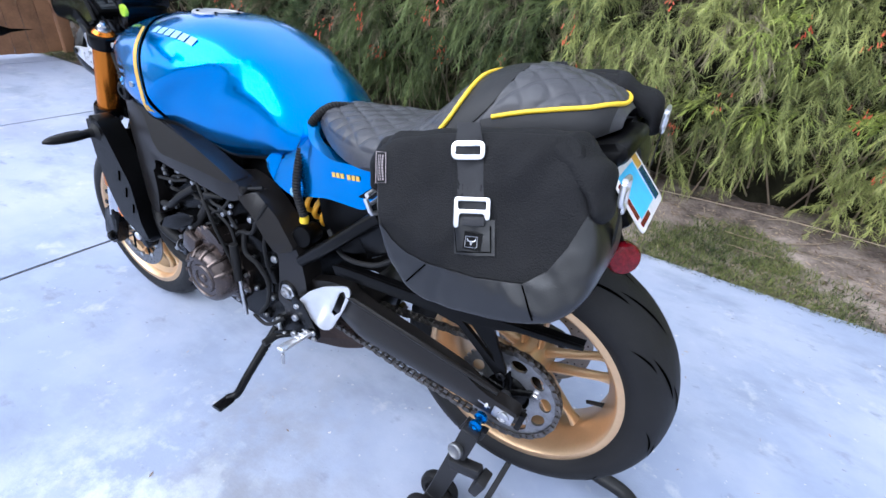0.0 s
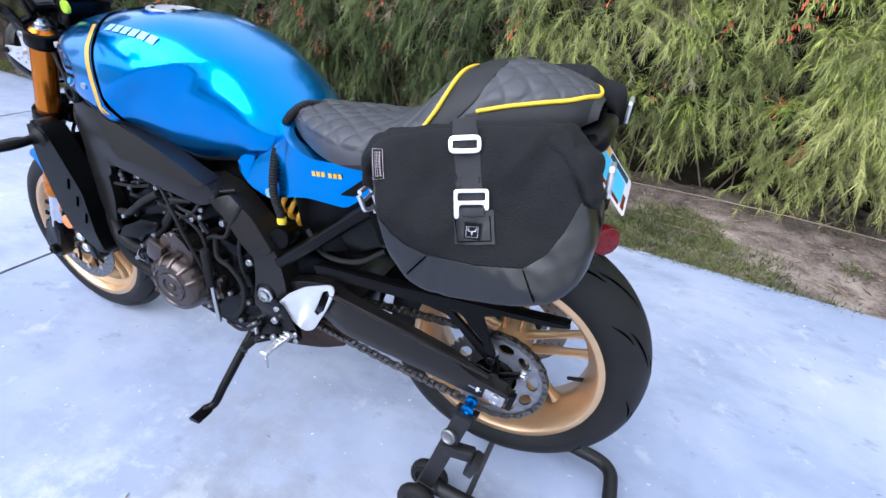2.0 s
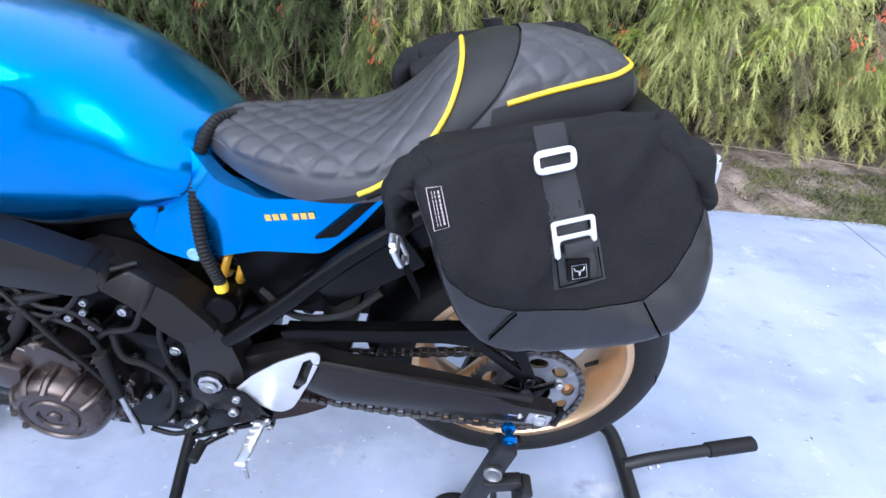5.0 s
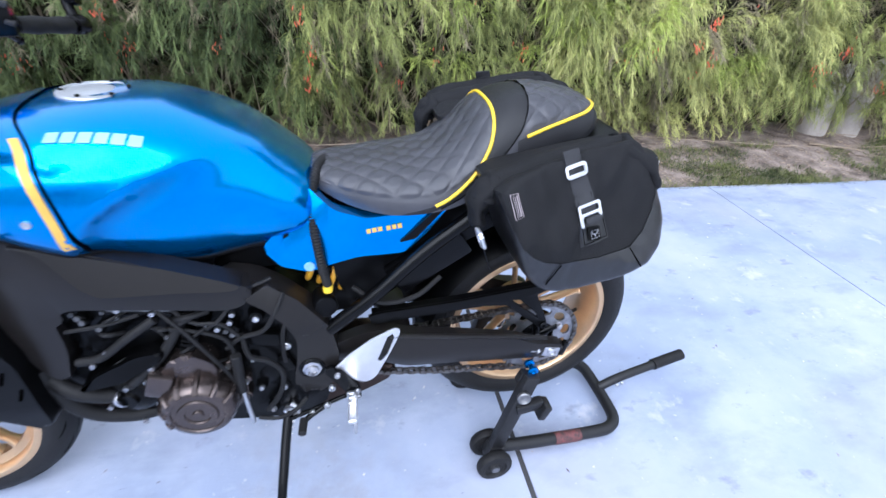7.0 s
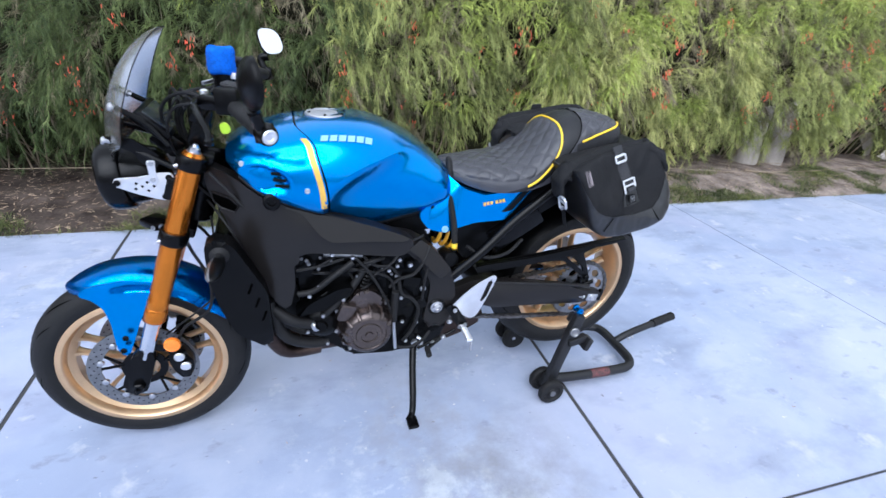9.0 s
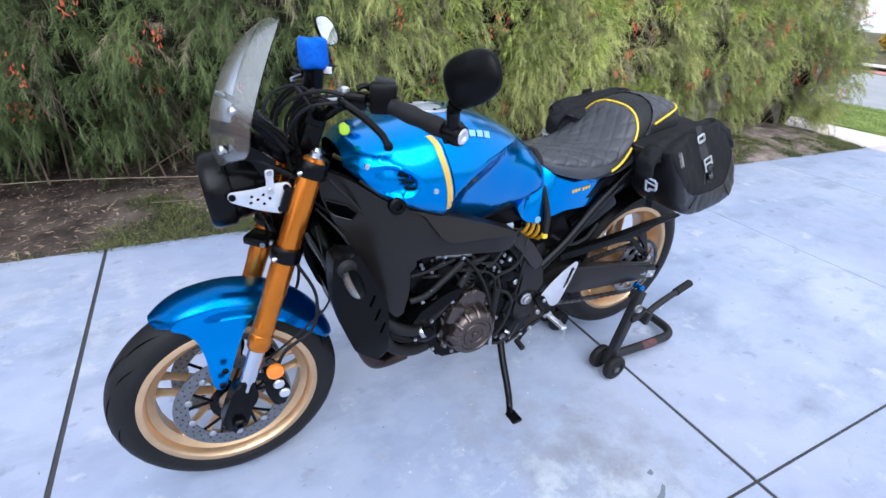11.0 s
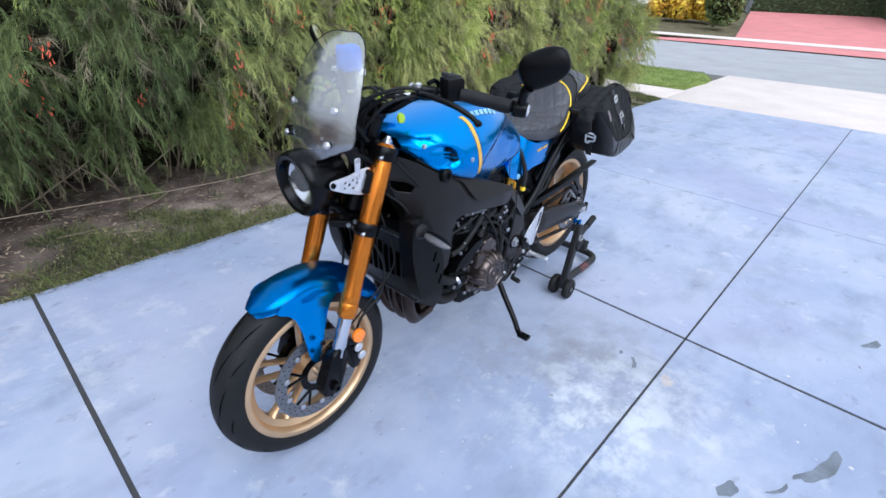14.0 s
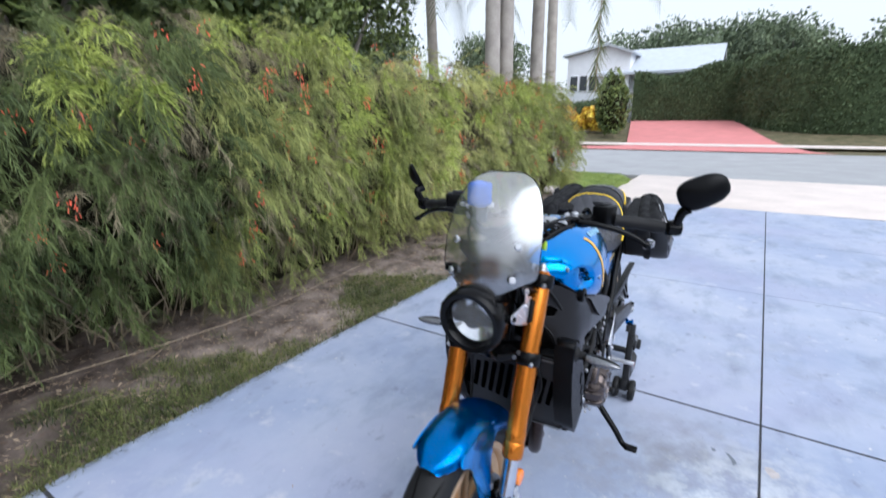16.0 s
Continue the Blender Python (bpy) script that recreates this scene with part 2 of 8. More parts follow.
def acrylic(name, tint, ior):
    """Smoked sheet: tinted see-through body under a glossy skin."""
    m = bpy.data.materials.new(name)
    m.use_nodes = True
    nt = m.node_tree
    nt.nodes.clear()
    out, mix = nt.nodes.new("ShaderNodeOutputMaterial"), nt.nodes.new("ShaderNodeMixShader")
    body, skin, fres = nt.nodes.new("ShaderNodeBsdfTransparent"), nt.nodes.new("ShaderNodeBsdfGlossy"), nt.nodes.new("ShaderNodeFresnel")
    body.inputs["Color"].default_value = (*tint, 1)
    skin.inputs["Color"].default_value = (1, 1, 1, 1)
    skin.inputs["Roughness"].default_value = 0.22
    fres.inputs["IOR"].default_value = ior
    haze, veil = nt.nodes.new("ShaderNodeBsdfDiffuse"), nt.nodes.new("ShaderNodeMixShader")
    haze.inputs["Color"].default_value = (0.80, 0.80, 0.82, 1)
    veil.inputs[0].default_value = 0.05  # white veil painted in for part of the sky's reflection
    nt.links.new(body.outputs[0], veil.inputs[1])
    nt.links.new(haze.outputs[0], veil.inputs[2])
    nt.links.new(fres.outputs[0], mix.inputs[0])
    nt.links.new(veil.outputs[0], mix.inputs[1])
    nt.links.new(skin.outputs[0], mix.inputs[2])
    nt.links.new(mix.outputs[0], out.inputs["Surface"])
    return m


SCREEN = acrylic("smoke_tinted_acrylic", (0.82, 0.82, 0.83), 3.4)
GLASS = pane("clear_lamp_glass", (0.8, 0.8, 0.8), 0.02, 0.12)


def slab_material():
    """Blue-grey painted concrete: worn lighter patches, dark tyre smears, chips and fine pores."""
    m = mat("blue_grey_painted_concrete", (0.300, 0.348, 0.479), 0.62, 0, 0.08, 0.8, 0.25, 160, second=(0.365, 0.405, 0.531), spec=0.3)
    nt = m.node_tree
    b = nt.nodes["Principled BSDF"]
    link = nt.links.new
    was = b.inputs["Base Color"].links[0].from_socket
    co = nt.nodes.new("ShaderNodeTexCoord")

    def layer(under, scale, low, high, colour, most, detail=8, stretch=(1, 1, 1)):
        mp = nt.nodes.new("ShaderNodeMapping")
        mp.inputs["Scale"].default_value = stretch
        link(co.outputs["Object"], mp.inputs["Vector"])
        n = nt.nodes.new("ShaderNodeTexNoise")
        n.inputs["Scale"].default_value, n.inputs["Detail"].default_value, n.inputs["Roughness"].default_value = scale, detail, 0.62
        link(mp.outputs[0], n.inputs["Vector"])
        r = nt.nodes.new("ShaderNodeMapRange")
        r.inputs["From Min"].default_value, r.inputs["From Max"].default_value, r.inputs["To Max"].default_value = low, high, most
        link(n.outputs[0], r.inputs["Value"])
        x = nt.nodes.new("ShaderNodeMix")
        x.data_type = "RGBA"
        link(r.outputs[0], x.inputs[0])
        link(under, x.inputs[6])
        x.inputs[7].default_value = (*colour, 1)
        return x.outputs[2]

    c = layer(was, 0.9, 0.44, 0.66, (0.435, 0.461, 0.548), 0.9)
    c = layer(c, 2.2, 0.50, 0.70, (0.235, 0.270, 0.357), 0.8, stretch=(1, 1.8, 1))
    c = layer(c, 0.6, 0.52, 0.70, (0.348, 0.357, 0.487), 0.7)
    c = layer(c, 5.5, 0.60, 0.72, (0.557, 0.557, 0.583), 0.7)
    c = layer(c, 6.5, 0.61, 0.70, (0.183, 0.200, 0.252), 0.55, 10, (1, 1.5, 1))
    c = layer(c, 38, 0.70, 0.74, (0.609, 0.592, 0.592), 0.6, 2)
    c = layer(c, 24, 0.72, 0.76, (0.139, 0.131, 0.139), 0.6, 2, (1, 2.5, 1))

    def patch_layer(under, at, reach, scale, low, high, colour, most):
        """Dirt or bare concrete gathered round one place on the drive."""
        off = nt.nodes.new("ShaderNodeVectorMath")
        off.operation = "DISTANCE"
        link(co.outputs["Object"], off.inputs[0])
        off.inputs[1].default_value = at
        fall = nt.nodes.new("ShaderNodeMapRange")
        fall.interpolation_type = "SMOOTHSTEP"
        fall.inputs["From Min"].default_value, fall.inputs["From Max"].default_value = reach * 0.15, reach
        fall.inputs["To Min"].default_value, fall.inputs["To Max"].default_value = most, 0.0
        link(off.outputs["Value"], fall.inputs["Value"])
        n = nt.nodes.new("ShaderNodeTexNoise")
        n.inputs["Scale"].default_value, n.inputs["Detail"].default_value, n.inputs["Roughness"].default_value = scale, 9, 0.66
        link(co.outputs["Object"], n.inputs["Vector"])
        r = nt.nodes.new("ShaderNodeMapRange")
        r.inputs["From Min"].default_value, r.inputs["From Max"].default_value = low, high
        link(n.outputs[0], r.inputs["Value"])
        k = nt.nodes.new("ShaderNodeMath")
        k.operation = "MULTIPLY"
        link(fall.outputs[0], k.inputs[0])
        link(r.outputs[0], k.inputs[1])
        x = nt.nodes.new("ShaderNodeMix")
        x.data_type = "RGBA"
        link(k.outputs[0], x.inputs[0])
        link(under, x.inputs[6])
        x.inputs[7].default_value = (*colour, 1)
        return x.outputs[2]

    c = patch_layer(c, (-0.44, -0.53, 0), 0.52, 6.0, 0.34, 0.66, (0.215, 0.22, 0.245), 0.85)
    c = patch_layer(c, (-0.74, -0.70, 0), 0.48, 8.0, 0.46, 0.60, (0.60, 0.63, 0.65), 0.85)
    c = patch_layer(c, (-0.50, -0.84, 0), 0.50, 11.0, 0.44, 0.60, (0.539, 0.557, 0.583), 0.5)
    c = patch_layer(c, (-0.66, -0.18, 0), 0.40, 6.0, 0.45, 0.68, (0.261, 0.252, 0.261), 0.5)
    c = patch_layer(c, (-2.0, 1.1, 0), 0.60, 9.0, 0.50, 0.66, (0.539, 0.548, 0.574), 0.6)
    c = patch_layer(c, (0.62, -1.0, 0), 0.70, 4.0, 0.48, 0.70, (0.261, 0.278, 0.322), 0.6)
    c = patch_layer(c, (-0.90, -0.35, 0), 0.50, 16.0, 0.55, 0.68, (0.505, 0.522, 0.574), 0.4)
    link(c, b.inputs["Base Color"])
    return m


SLAB = slab_material()
JOINT = mat("dirty_joint_gap", (0.045, 0.045, 0.048), 0.95, 0, 0.3, 20)


# ---- mesh helpers ----
def thing(name, at, label, category, group="", kind=""):
    ob = new(name)
    ob.location = at
    ob.empty_display_size = 0.05
    return tagged(ob, label, category, group, kind)


def finish(bm, sharp=38.0):
    bmesh.ops.recalc_face_normals(bm, faces=bm.faces)
    for f in bm.faces:
        f.smooth = True
    lim = radians(sharp)
    for e in bm.edges:
        if len(e.link_faces) == 2 and e.calc_face_angle(0.0) > lim:
            e.smooth = False


def spot(parent):
    """Where a parent stands; parents are only moved, never turned."""
    p = Vector()
    while parent is not None:
        p += parent.location
        parent = parent.parent
    return p


def part(name, bm, material, parent=None, label="", sharp=38.0, smooth=True):
    """Links a bmesh, given in the world's places, as one mesh under a thing or part."""
    if smooth:
        finish(bm, sharp)
    me = bpy.data.meshes.new(name)
    at = spot(parent)
    bmesh.ops.translate(bm, verts=bm.verts, vec=-at)
    bm.to_mesh(me)
    bm.free()
    me.materials.append(material)
    ob = new(name, me)
    ob.parent = parent
    if label:
        ob["label"] = label
    return ob


def solid(name, bm, material, label, category, group="", kind="", sharp=38.0):
    return tagged(part(name, bm, material, None, "", sharp), label, category, group, kind)


def raw(name, verts, faces, material, parent=None, label=""):
    me = bpy.data.meshes.new(name)
    at = np.array(spot(parent))
    me.from_pydata((np.asarray(verts) - at).tolist(), [], faces)
    me.materials.append(material)
    ob = new(name, me)
    ob.parent = parent
    if label:
        ob["label"] = label
    return ob


def box(bm, c, s, m=None, bevel=0.0, seg=2):
    made = bmesh.ops.create_cube(bm, size=1.0, matrix=Matrix.Translation(c) @ (m or Matrix()) @ Matrix.Diagonal((*s, 1)))["verts"]
    if bevel:
        edges = list({e for v in made for e in v.link_edges})
        bmesh.ops.bevel(bm, geom=edges, offset=bevel, segments=seg, affect="EDGES", profile=0.5)
    return bm


def boxed(c, s, m=None, bevel=0.0, seg=2):
    return box(bmesh.new(), c, s, m, bevel, seg)


def lathe(bm, c, axis, profile, seg=48, closed=False):
    """Turns rows of (radius, along) round an axis through c."""
    q = Vector(axis).to_track_quat("Z", "Y").to_matrix()
    c = Vector(c)
    rings = []
    for r, h in profile:
        if r < 1e-6:
            rings.append([bm.verts.new(c + q @ Vector((0, 0, h)))])
        else:
            rings.append([bm.verts.new(c + q @ Vector((r * math.cos(a), r * math.sin(a), h))) for a in (2 * math.pi * k / seg for k in range(seg))])
    pairs = list(zip(rings, rings[1:])) + ([(rings[-1], rings[0])] if closed else [])
    for a, b in pairs:
        for k in range(seg):
            j = (k + 1) % seg
            if len(a) == 1 and len(b) == 1:
                continue
            if len(a) == 1:
                bm.faces.new((a[0], b[k], b[j]))
            elif len(b) == 1:
                bm.faces.new((a[k], a[j], b[0]))
            else:
                bm.faces.new((a[k], a[j], b[j], b[k]))
    return bm


def turned(c, axis, profile, seg=48, closed=False):
    return lathe(bmesh.new(), c, axis, profile, seg, closed)


def rod(bm, a, b, r, seg=14, r2=None, lip=0.0):
    a, b = Vector(a), Vector(b)
    n = (b - a).length
    r2 = r if r2 is None else r2
    e = min(lip or 0.15 * min(r, r2), 0.3 * n)
    return lathe(bm, a, b - a, [(0, 0), (r - e, 0), (r, e), (r2, n - e), (r2 - e, n), (0, n)], seg)


def curve_points(pts, n=8):
    """A Catmull-Rom line through points."""
    p = [Vector(v) for v in pts]
    p = [p[0] * 2 - p[1], *p, p[-1] * 2 - p[-2]]
    out = []
    for i in range(1, len(p) - 2):
        for k in range(n):
            t = k / n
            a, b, c, d = p[i - 1 : i + 3]
            out.append(0.5 * (2 * b + (c - a) * t + (2 * a - 5 * b + 4 * c - d) * t * t + (3 * b - a - 3 * c + d) * t**3))
    out.append(p[-2])
    return out


def tube(bm, pts, r, seg=10, n=8, smooth=True, caps=True):
    """A round bar along points; r may be a function of the way along, from 0 to 1."""
    line = curve_points(pts, n) if smooth and len(pts) > 2 else [Vector(p) for p in pts]
    up = None
    rings = []
    for i, p in enumerate(line):
        t = (line[min(i + 1, len(line) - 1)] - line[max(i - 1, 0)]).normalized()
        if up is None:
            up = t.orthogonal().normalized()
        up = (up - t * up.dot(t)).normalized()
        side = t.cross(up)
        rr = r(i / (len(line) - 1)) if callable(r) else r
        rings.append([bm.verts.new(p + rr * (math.cos(a) * up + math.sin(a) * side)) for a in (2 * math.pi * k / seg for k in range(seg))])
    for a, b in zip(rings, rings[1:]):
        for k in range(seg):
            bm.faces.new((a[k], a[(k + 1) % seg], b[(k + 1) % seg], b[k]))
    if caps:
        bm.faces.new(rings[0][::-1])
        bm.faces.new(rings[-1])
    return bm


def piped(pts, r, seg=10, n=8, smooth=True):
    return tube(bmesh.new(), pts, r, seg, n, smooth)


def round_corners(pts, r, n=4):
    """Rounds the corners of a closed 2D outline."""
    out = []
    for i, p in enumerate(pts):
        a, b, c = Vector(pts[i - 1]), Vector(p), Vector(pts[(i + 1) % len(pts)])
        ra = min(r, (a - b).length * 0.45)
        rc = min(r, (c - b).length * 0.45)
        s, e = b + (a - b).normalized() * ra, b + (c - b).normalized() * rc
        for k in range(n + 1):
            t = k / n
            out.append((1 - t) ** 2 * s + 2 * t * (1 - t) * b + t * t * e)
    return out


def plate(bm, pts, y0, y1, bevel=0.003, r=0.0, holes=(), skew=None, cuts=0):
    """An upright plate: an outline in x and z, from y0 to y1. skew(x, z) moves it in y."""
    line = round_corners(pts, r) if r else [Vector(p) for p in pts]
    fresh = []

    def ring(some, y):
        vs = [bm.verts.new((p[0], y, p[1])) for p in some]
        fresh.extend(vs)
        return vs

    loops0, loops1 = [ring(line, y0)], [ring(line, y1)]
    for h in holes:
        loops0.append(ring(h, y0))
        loops1.append(ring(h, y1))
    sides = []
    for a, b in zip(loops0, loops1):
        for k in range(len(a)):
            j = (k + 1) % len(a)
            sides.append(bm.faces.new((a[k], a[j], b[j], b[k])))
    rims = []
    for loops in (loops0, loops1):
        if len(loops) == 1:
            rims.append(bm.faces.new(loops[0]))
        else:
            edges = []
            for a in loops:
                for k in range(len(a)):
                    edges.append(bm.edges.get((a[k], a[(k + 1) % len(a)])))
            made = bmesh.ops.triangle_fill(bm, use_beauty=True, use_dissolve=True, edges=edges)
    if bevel:
        edges = [e for a in loops0 + loops1 for k in range(len(a)) if (e := bm.edges.get((a[k], a[(k + 1) % len(a)])))]
        made = bmesh.ops.bevel(bm, geom=edges, offset=bevel, segments=2, affect="EDGES", profile=0.5)
        fresh = [v for v in fresh if v.is_valid] + made["verts"]
    if skew:
        big = [f for f in bm.faces if len(f.verts) > 4]
        bmesh.ops.triangulate(bm, faces=big)
        if cuts:
            bmesh.ops.subdivide_edges(bm, edges=bm.edges[:], cuts=cuts, use_grid_fill=True)
            fresh = bm.verts[:]
        for v in set(fresh):
            if v.is_valid:
                v.co.y += skew(v.co.x, v.co.z)
    return bm


def plated(pts, y0, y1, bevel=0.003, r=0.0, holes=(), skew=None, cuts=0):
    return plate(bmesh.new(), pts, y0, y1, bevel, r, holes, skew, cuts)


def grid(bm, rows, closed_u=False, closed_v=False):
    """Faces over rows of points. closed_v joins each row's end to its start."""
    vs = [[bm.verts.new(p) for p in row] for row in rows]
    nu, nv = len(vs), len(vs[0])
    for i in range(nu if closed_u else nu - 1):
        for j in range(nv if closed_v else nv - 1):
            a, b, c, d = vs[i][j], vs[(i + 1) % nu][j], vs[(i + 1) % nu][(j + 1) % nv], vs[i][(j + 1) % nv]
            if len({a, b, c, d}) == 4:
                bm.faces.new((a, b, c, d))
    return vs


def lerp_table(table, x):
    """Smooth values between rows of (x, value...)."""
    xs = [r[0] for r in table]
    if x <= xs[0]:
        return table[0][1:]
    if x >= xs[-1]:
        return table[-1][1:]
    i = max(k for k in range(len(xs)) if xs[k] <= x)
    i = min(i, len(xs) - 2)
    t = (x - xs[i]) / (xs[i + 1] - xs[i])
    out = []
    for n in range(1, len(table[0])):
        a, b = table[i][n], table[i + 1][n]
        ma = (b - a) if i == 0 else (table[i + 1][n] - table[i - 1][n]) / (xs[i + 1] - xs[i - 1]) * (xs[i + 1] - xs[i])
        mb = (b - a) if i + 2 >= len(xs) else (table[i + 2][n] - a) / (xs[i + 2] - xs[i]) * (xs[i + 1] - xs[i])
        h = (2 * t**3 - 3 * t**2 + 1) * a + (t**3 - 2 * t**2 + t) * ma + (-2 * t**3 + 3 * t**2) * b + (t**3 - t**2) * mb
        out.append(h)
    return tuple(out)


def step(a, b, x):
    t = min(1.0, max(0.0, (x - a) / (b - a)))
    return t * t * (3 - 2 * t)


def bolt(bm, c, axis, r=0.006, h=0.004):
    """A round-headed bolt with a socket."""
    return lathe(bm, c, axis, [(r, 0), (r, h * 0.7), (r * 0.85, h), (r * 0.5, h), (r * 0.45, h * 0.4), (0, h * 0.4)], 12)


def bolts(name, places, axis, parent, r=0.006, h=0.004, material=None, label=""):
    for p in places:
        part(name, bolt(bmesh.new(), p, axis, r, h), material or STEEL, parent, label)

# ---- motorcycle ----
RAX = Vector((-0.017, 0.043, 0.434))     # rear axle: the back wheel hangs on a paddock stand
FAX = Vector((-1.487, 0.020, 0.299))  # front axle
bike = thing("motorcycle", (-0.75, 0, 0), "metallic blue naked motorcycle with gold wheels, raised on a paddock stand", "motorcycle")


def tyre(ax, r, w, name_parent, side_label):
    """A tyre with a round crown, shoulder and bead, and raked grooves drawn as black strips."""
    prof = []
    n = 56
    rim = 0.222
    for k in range(n + 1):
        a = math.pi * k / n
        y = -w * math.cos(a)
        h = math.sin(a) ** 0.72
        prof.append((rim + 0.012 + (r - rim - 0.012) * h, y * (1.0 if h > 0.25 else 0.93 + 0.28 * h)))
    prof = [(rim, -w * 0.80)] + prof + [(rim, w * 0.80)]
    return part("tyre", turned(ax, (0, 1, 0), prof, 112), RUBBER, name_parent, side_label), prof


def grooves(ax, r, w, parent, count, back):
    """Sickle-shaped tread grooves: black strips a hair proud of the crown, their shade in the colour."""
    rim = 0.234

    def place(ang, s):
        a = math.pi * (0.5 + 0.5 * s * 0.86)
        y = -w * math.cos(a)
        rr = rim + (r - rim) * math.sin(a) ** 0.72 + 0.0012
        return Vector((ax.x + rr * math.cos(ang), ax.y + y, ax.z + rr * math.sin(ang)))

    bm = bmesh.new()
    for k in range(count):
        for sgn in (-1, 1):
            base = 2 * math.pi * (k + (0.5 if sgn > 0 else 0)) / count
            for (s0, s1, da, wd, off) in ((0.08, 0.34, 0.40, 0.024, 0.0), (0.40, 0.62, 0.34, 0.026, 0.45), (0.66, 0.90, 0.22, 0.022, 0.80)):
                line = []
                for j in range(11):
                    t = j / 10
                    thick = wd * (math.sin(math.pi * min(1, t * 1.02 + 0.01)) ** 0.6 + 0.04)
                    ang = base + 2 * math.pi * off / count + back * da * t
                    sm = s0 + (s1 - s0) * t ** 1.4
                    line.append((place(ang, sgn * (sm - thick)), place(ang, sgn * (sm + thick))))
                grid(bm, line)
    tagged(part("tread_groove", bm, GROOVE, parent, "dark curved tread grooves"), kind="stuff")


def rim_mesh(ax, w):
    """A hollow wheel rim with flanges, drop centre and a lip."""
    out = [(0.226, -w), (0.231, -w + 0.003), (0.229, -w + 0.010), (0.221, -w + 0.013), (0.212, -w + 0.030), (0.196, -w * 0.35), (0.196, w * 0.35), (0.212, w - 0.030), (0.221, w - 0.013), (0.229, w - 0.010), (0.231, w - 0.003), (0.226, w)]
    inn = [(0.214, w), (0.209, w - 0.004), (0.204, w - 0.022), (0.186, w * 0.35), (0.186, -w * 0.35), (0.204, -w + 0.022), (0.209, -w + 0.004), (0.214, -w)]
    return turned(ax, (0, 1, 0), out + inn, 96, True)


def spokes(ax, w, parent, turn, count=5, split=8.5, hub=0.052, yo=0.0):
    for k in range(count):
        for sgn in (-1, 1):
            a0 = radians(turn + 360 * k / count + sgn * 27)
            a1 = radians(turn + 360 * k / count + sgn * split)
            d0, d1 = Vector((math.cos(a0), 0, math.sin(a0))), Vector((math.cos(a1), 0, math.sin(a1)))
            p0, p1 = ax + d0 * hub * 0.8, ax + d1 * 0.193
            along = (p1 - p0).normalized()
            side = along.cross(Vector((0, 1, 0)))
            rows = []
            for j in range(11):
                t = j / 10
                c = p0.lerp(p1, t) + Vector((0, yo * (1 - t), 0))
                flare = 0.0052 + 0.0035 * abs(t - 0.45) * 2 + (0.006 * step(0.86, 1.0, t))
                dep = 0.019 - 0.006 * t + 0.010 * step(0.85, 1, t)
                rows.append([c + side * flare * math.cos(q) + Vector((0, dep * math.sin(q), 0)) for q in (2 * math.pi * m / 10 for m in range(10))])
            bm = bmesh.new()
            grid(bm, rows, closed_v=True)
            part("spoke", bm, GOLD, parent)


def disc_ring(c, y, r0, r1, t, holes_rows, parent, seg=72):
    """A drilled brake disc: the holes are black plugs on both faces, painted dark, not cut."""
    bm = turned((c.x, y - t / 2, c.z), (0, 1, 0), [(r0, 0), (r1, 0), (r1, t), (r0, t)], seg, True)
    d = part("brake_disc", bm, DISC, parent, "drilled steel brake disc")
    hb = bmesh.new()
    for r, n, off in holes_rows:
        for k in range(n):
            a = 2 * math.pi * (k + off) / n
            lathe(hb, (c.x + r * math.cos(a), y - t / 2 - 0.0006, c.z + r * math.sin(a)), (0, 1, 0), [(0, 0), (0.0021, 0), (0.0021, t + 0.0012), (0, t + 0.0012)], 8)
    part("disc_hole", hb, GROOVE, d)
    return d


# front wheel
fw = part("front_wheel", rim_mesh(FAX, 0.0515), GOLD, bike, "gold cast front wheel")
tyre(FAX, 0.297, 0.056, fw, "black road tyre with raked grooves")
grooves(FAX, 0.297, 0.056, fw, 9, -1)
spokes(FAX, 0.05, fw, 14)
part("hub", turned(FAX, (0, 1, 0), [(0, -0.052), (0.036, -0.052), (0.040, -0.045), (0.046, -0.03), (0.046, 0.03), (0.040, 0.045), (0.036, 0.052), (0, 0.052)], 32), GOLD, fw)
for sy in (-1, 1):
    d = disc_ring(FAX, FAX.y + sy * 0.066, 0.112, 0.149, 0.0045, ((0.120, 30, 0), (0.130, 30, 0.5), (0.140, 30, 0.0)), fw)
    cb = part("disc_carrier", turned((FAX.x, FAX.y + sy * 0.062 - 0.002, FAX.z), (0, 1, 0), [(0.040, 0), (0.062, 0), (0.062, 0.005), (0.040, 0.005)], 40, True), BLACK, fw)
    for k in range(5):
        a = 2 * math.pi * k / 5 + 0.3
        for da in (-0.22, 0.22):
            p, q = FAX + 0.056 * Vector((math.cos(a), 0, math.sin(a))), FAX + 0.114 * Vector((math.cos(a + da), 0, math.sin(a + da)))
            p.y = q.y = FAX.y + sy * 0.063
            part("carrier_arm", rod(bmesh.new(), p, q, 0.0043, 8), BLACK, cb)
    for k in range(10):
        a = 2 * math.pi * k / 10 + 0.3
        part("disc_button", turned((FAX.x + 0.114 * math.cos(a), FAX.y + sy * 0.066, FAX.z + 0.114 * math.sin(a)), (0, sy, 0), [(0.009, -0.004), (0.009, 0.004), (0.006, 0.006), (0, 0.006)], 14), STEEL, d)
rodb = rod(bmesh.new(), (FAX.x, -0.128, FAX.z), (FAX.x, 0.128, FAX.z), 0.012)
part("axle", rodb, STEEL, fw)
part("axle_nut", turned((FAX.x, -0.125, FAX.z - 0.002), (0, -1, 0), [(0.016, 0), (0.016, 0.010), (0.012, 0.014), (0.007, 0.014), (0.007, 0.008), (0, 0.008)], 6), BLACK, fw, "dark axle nut")

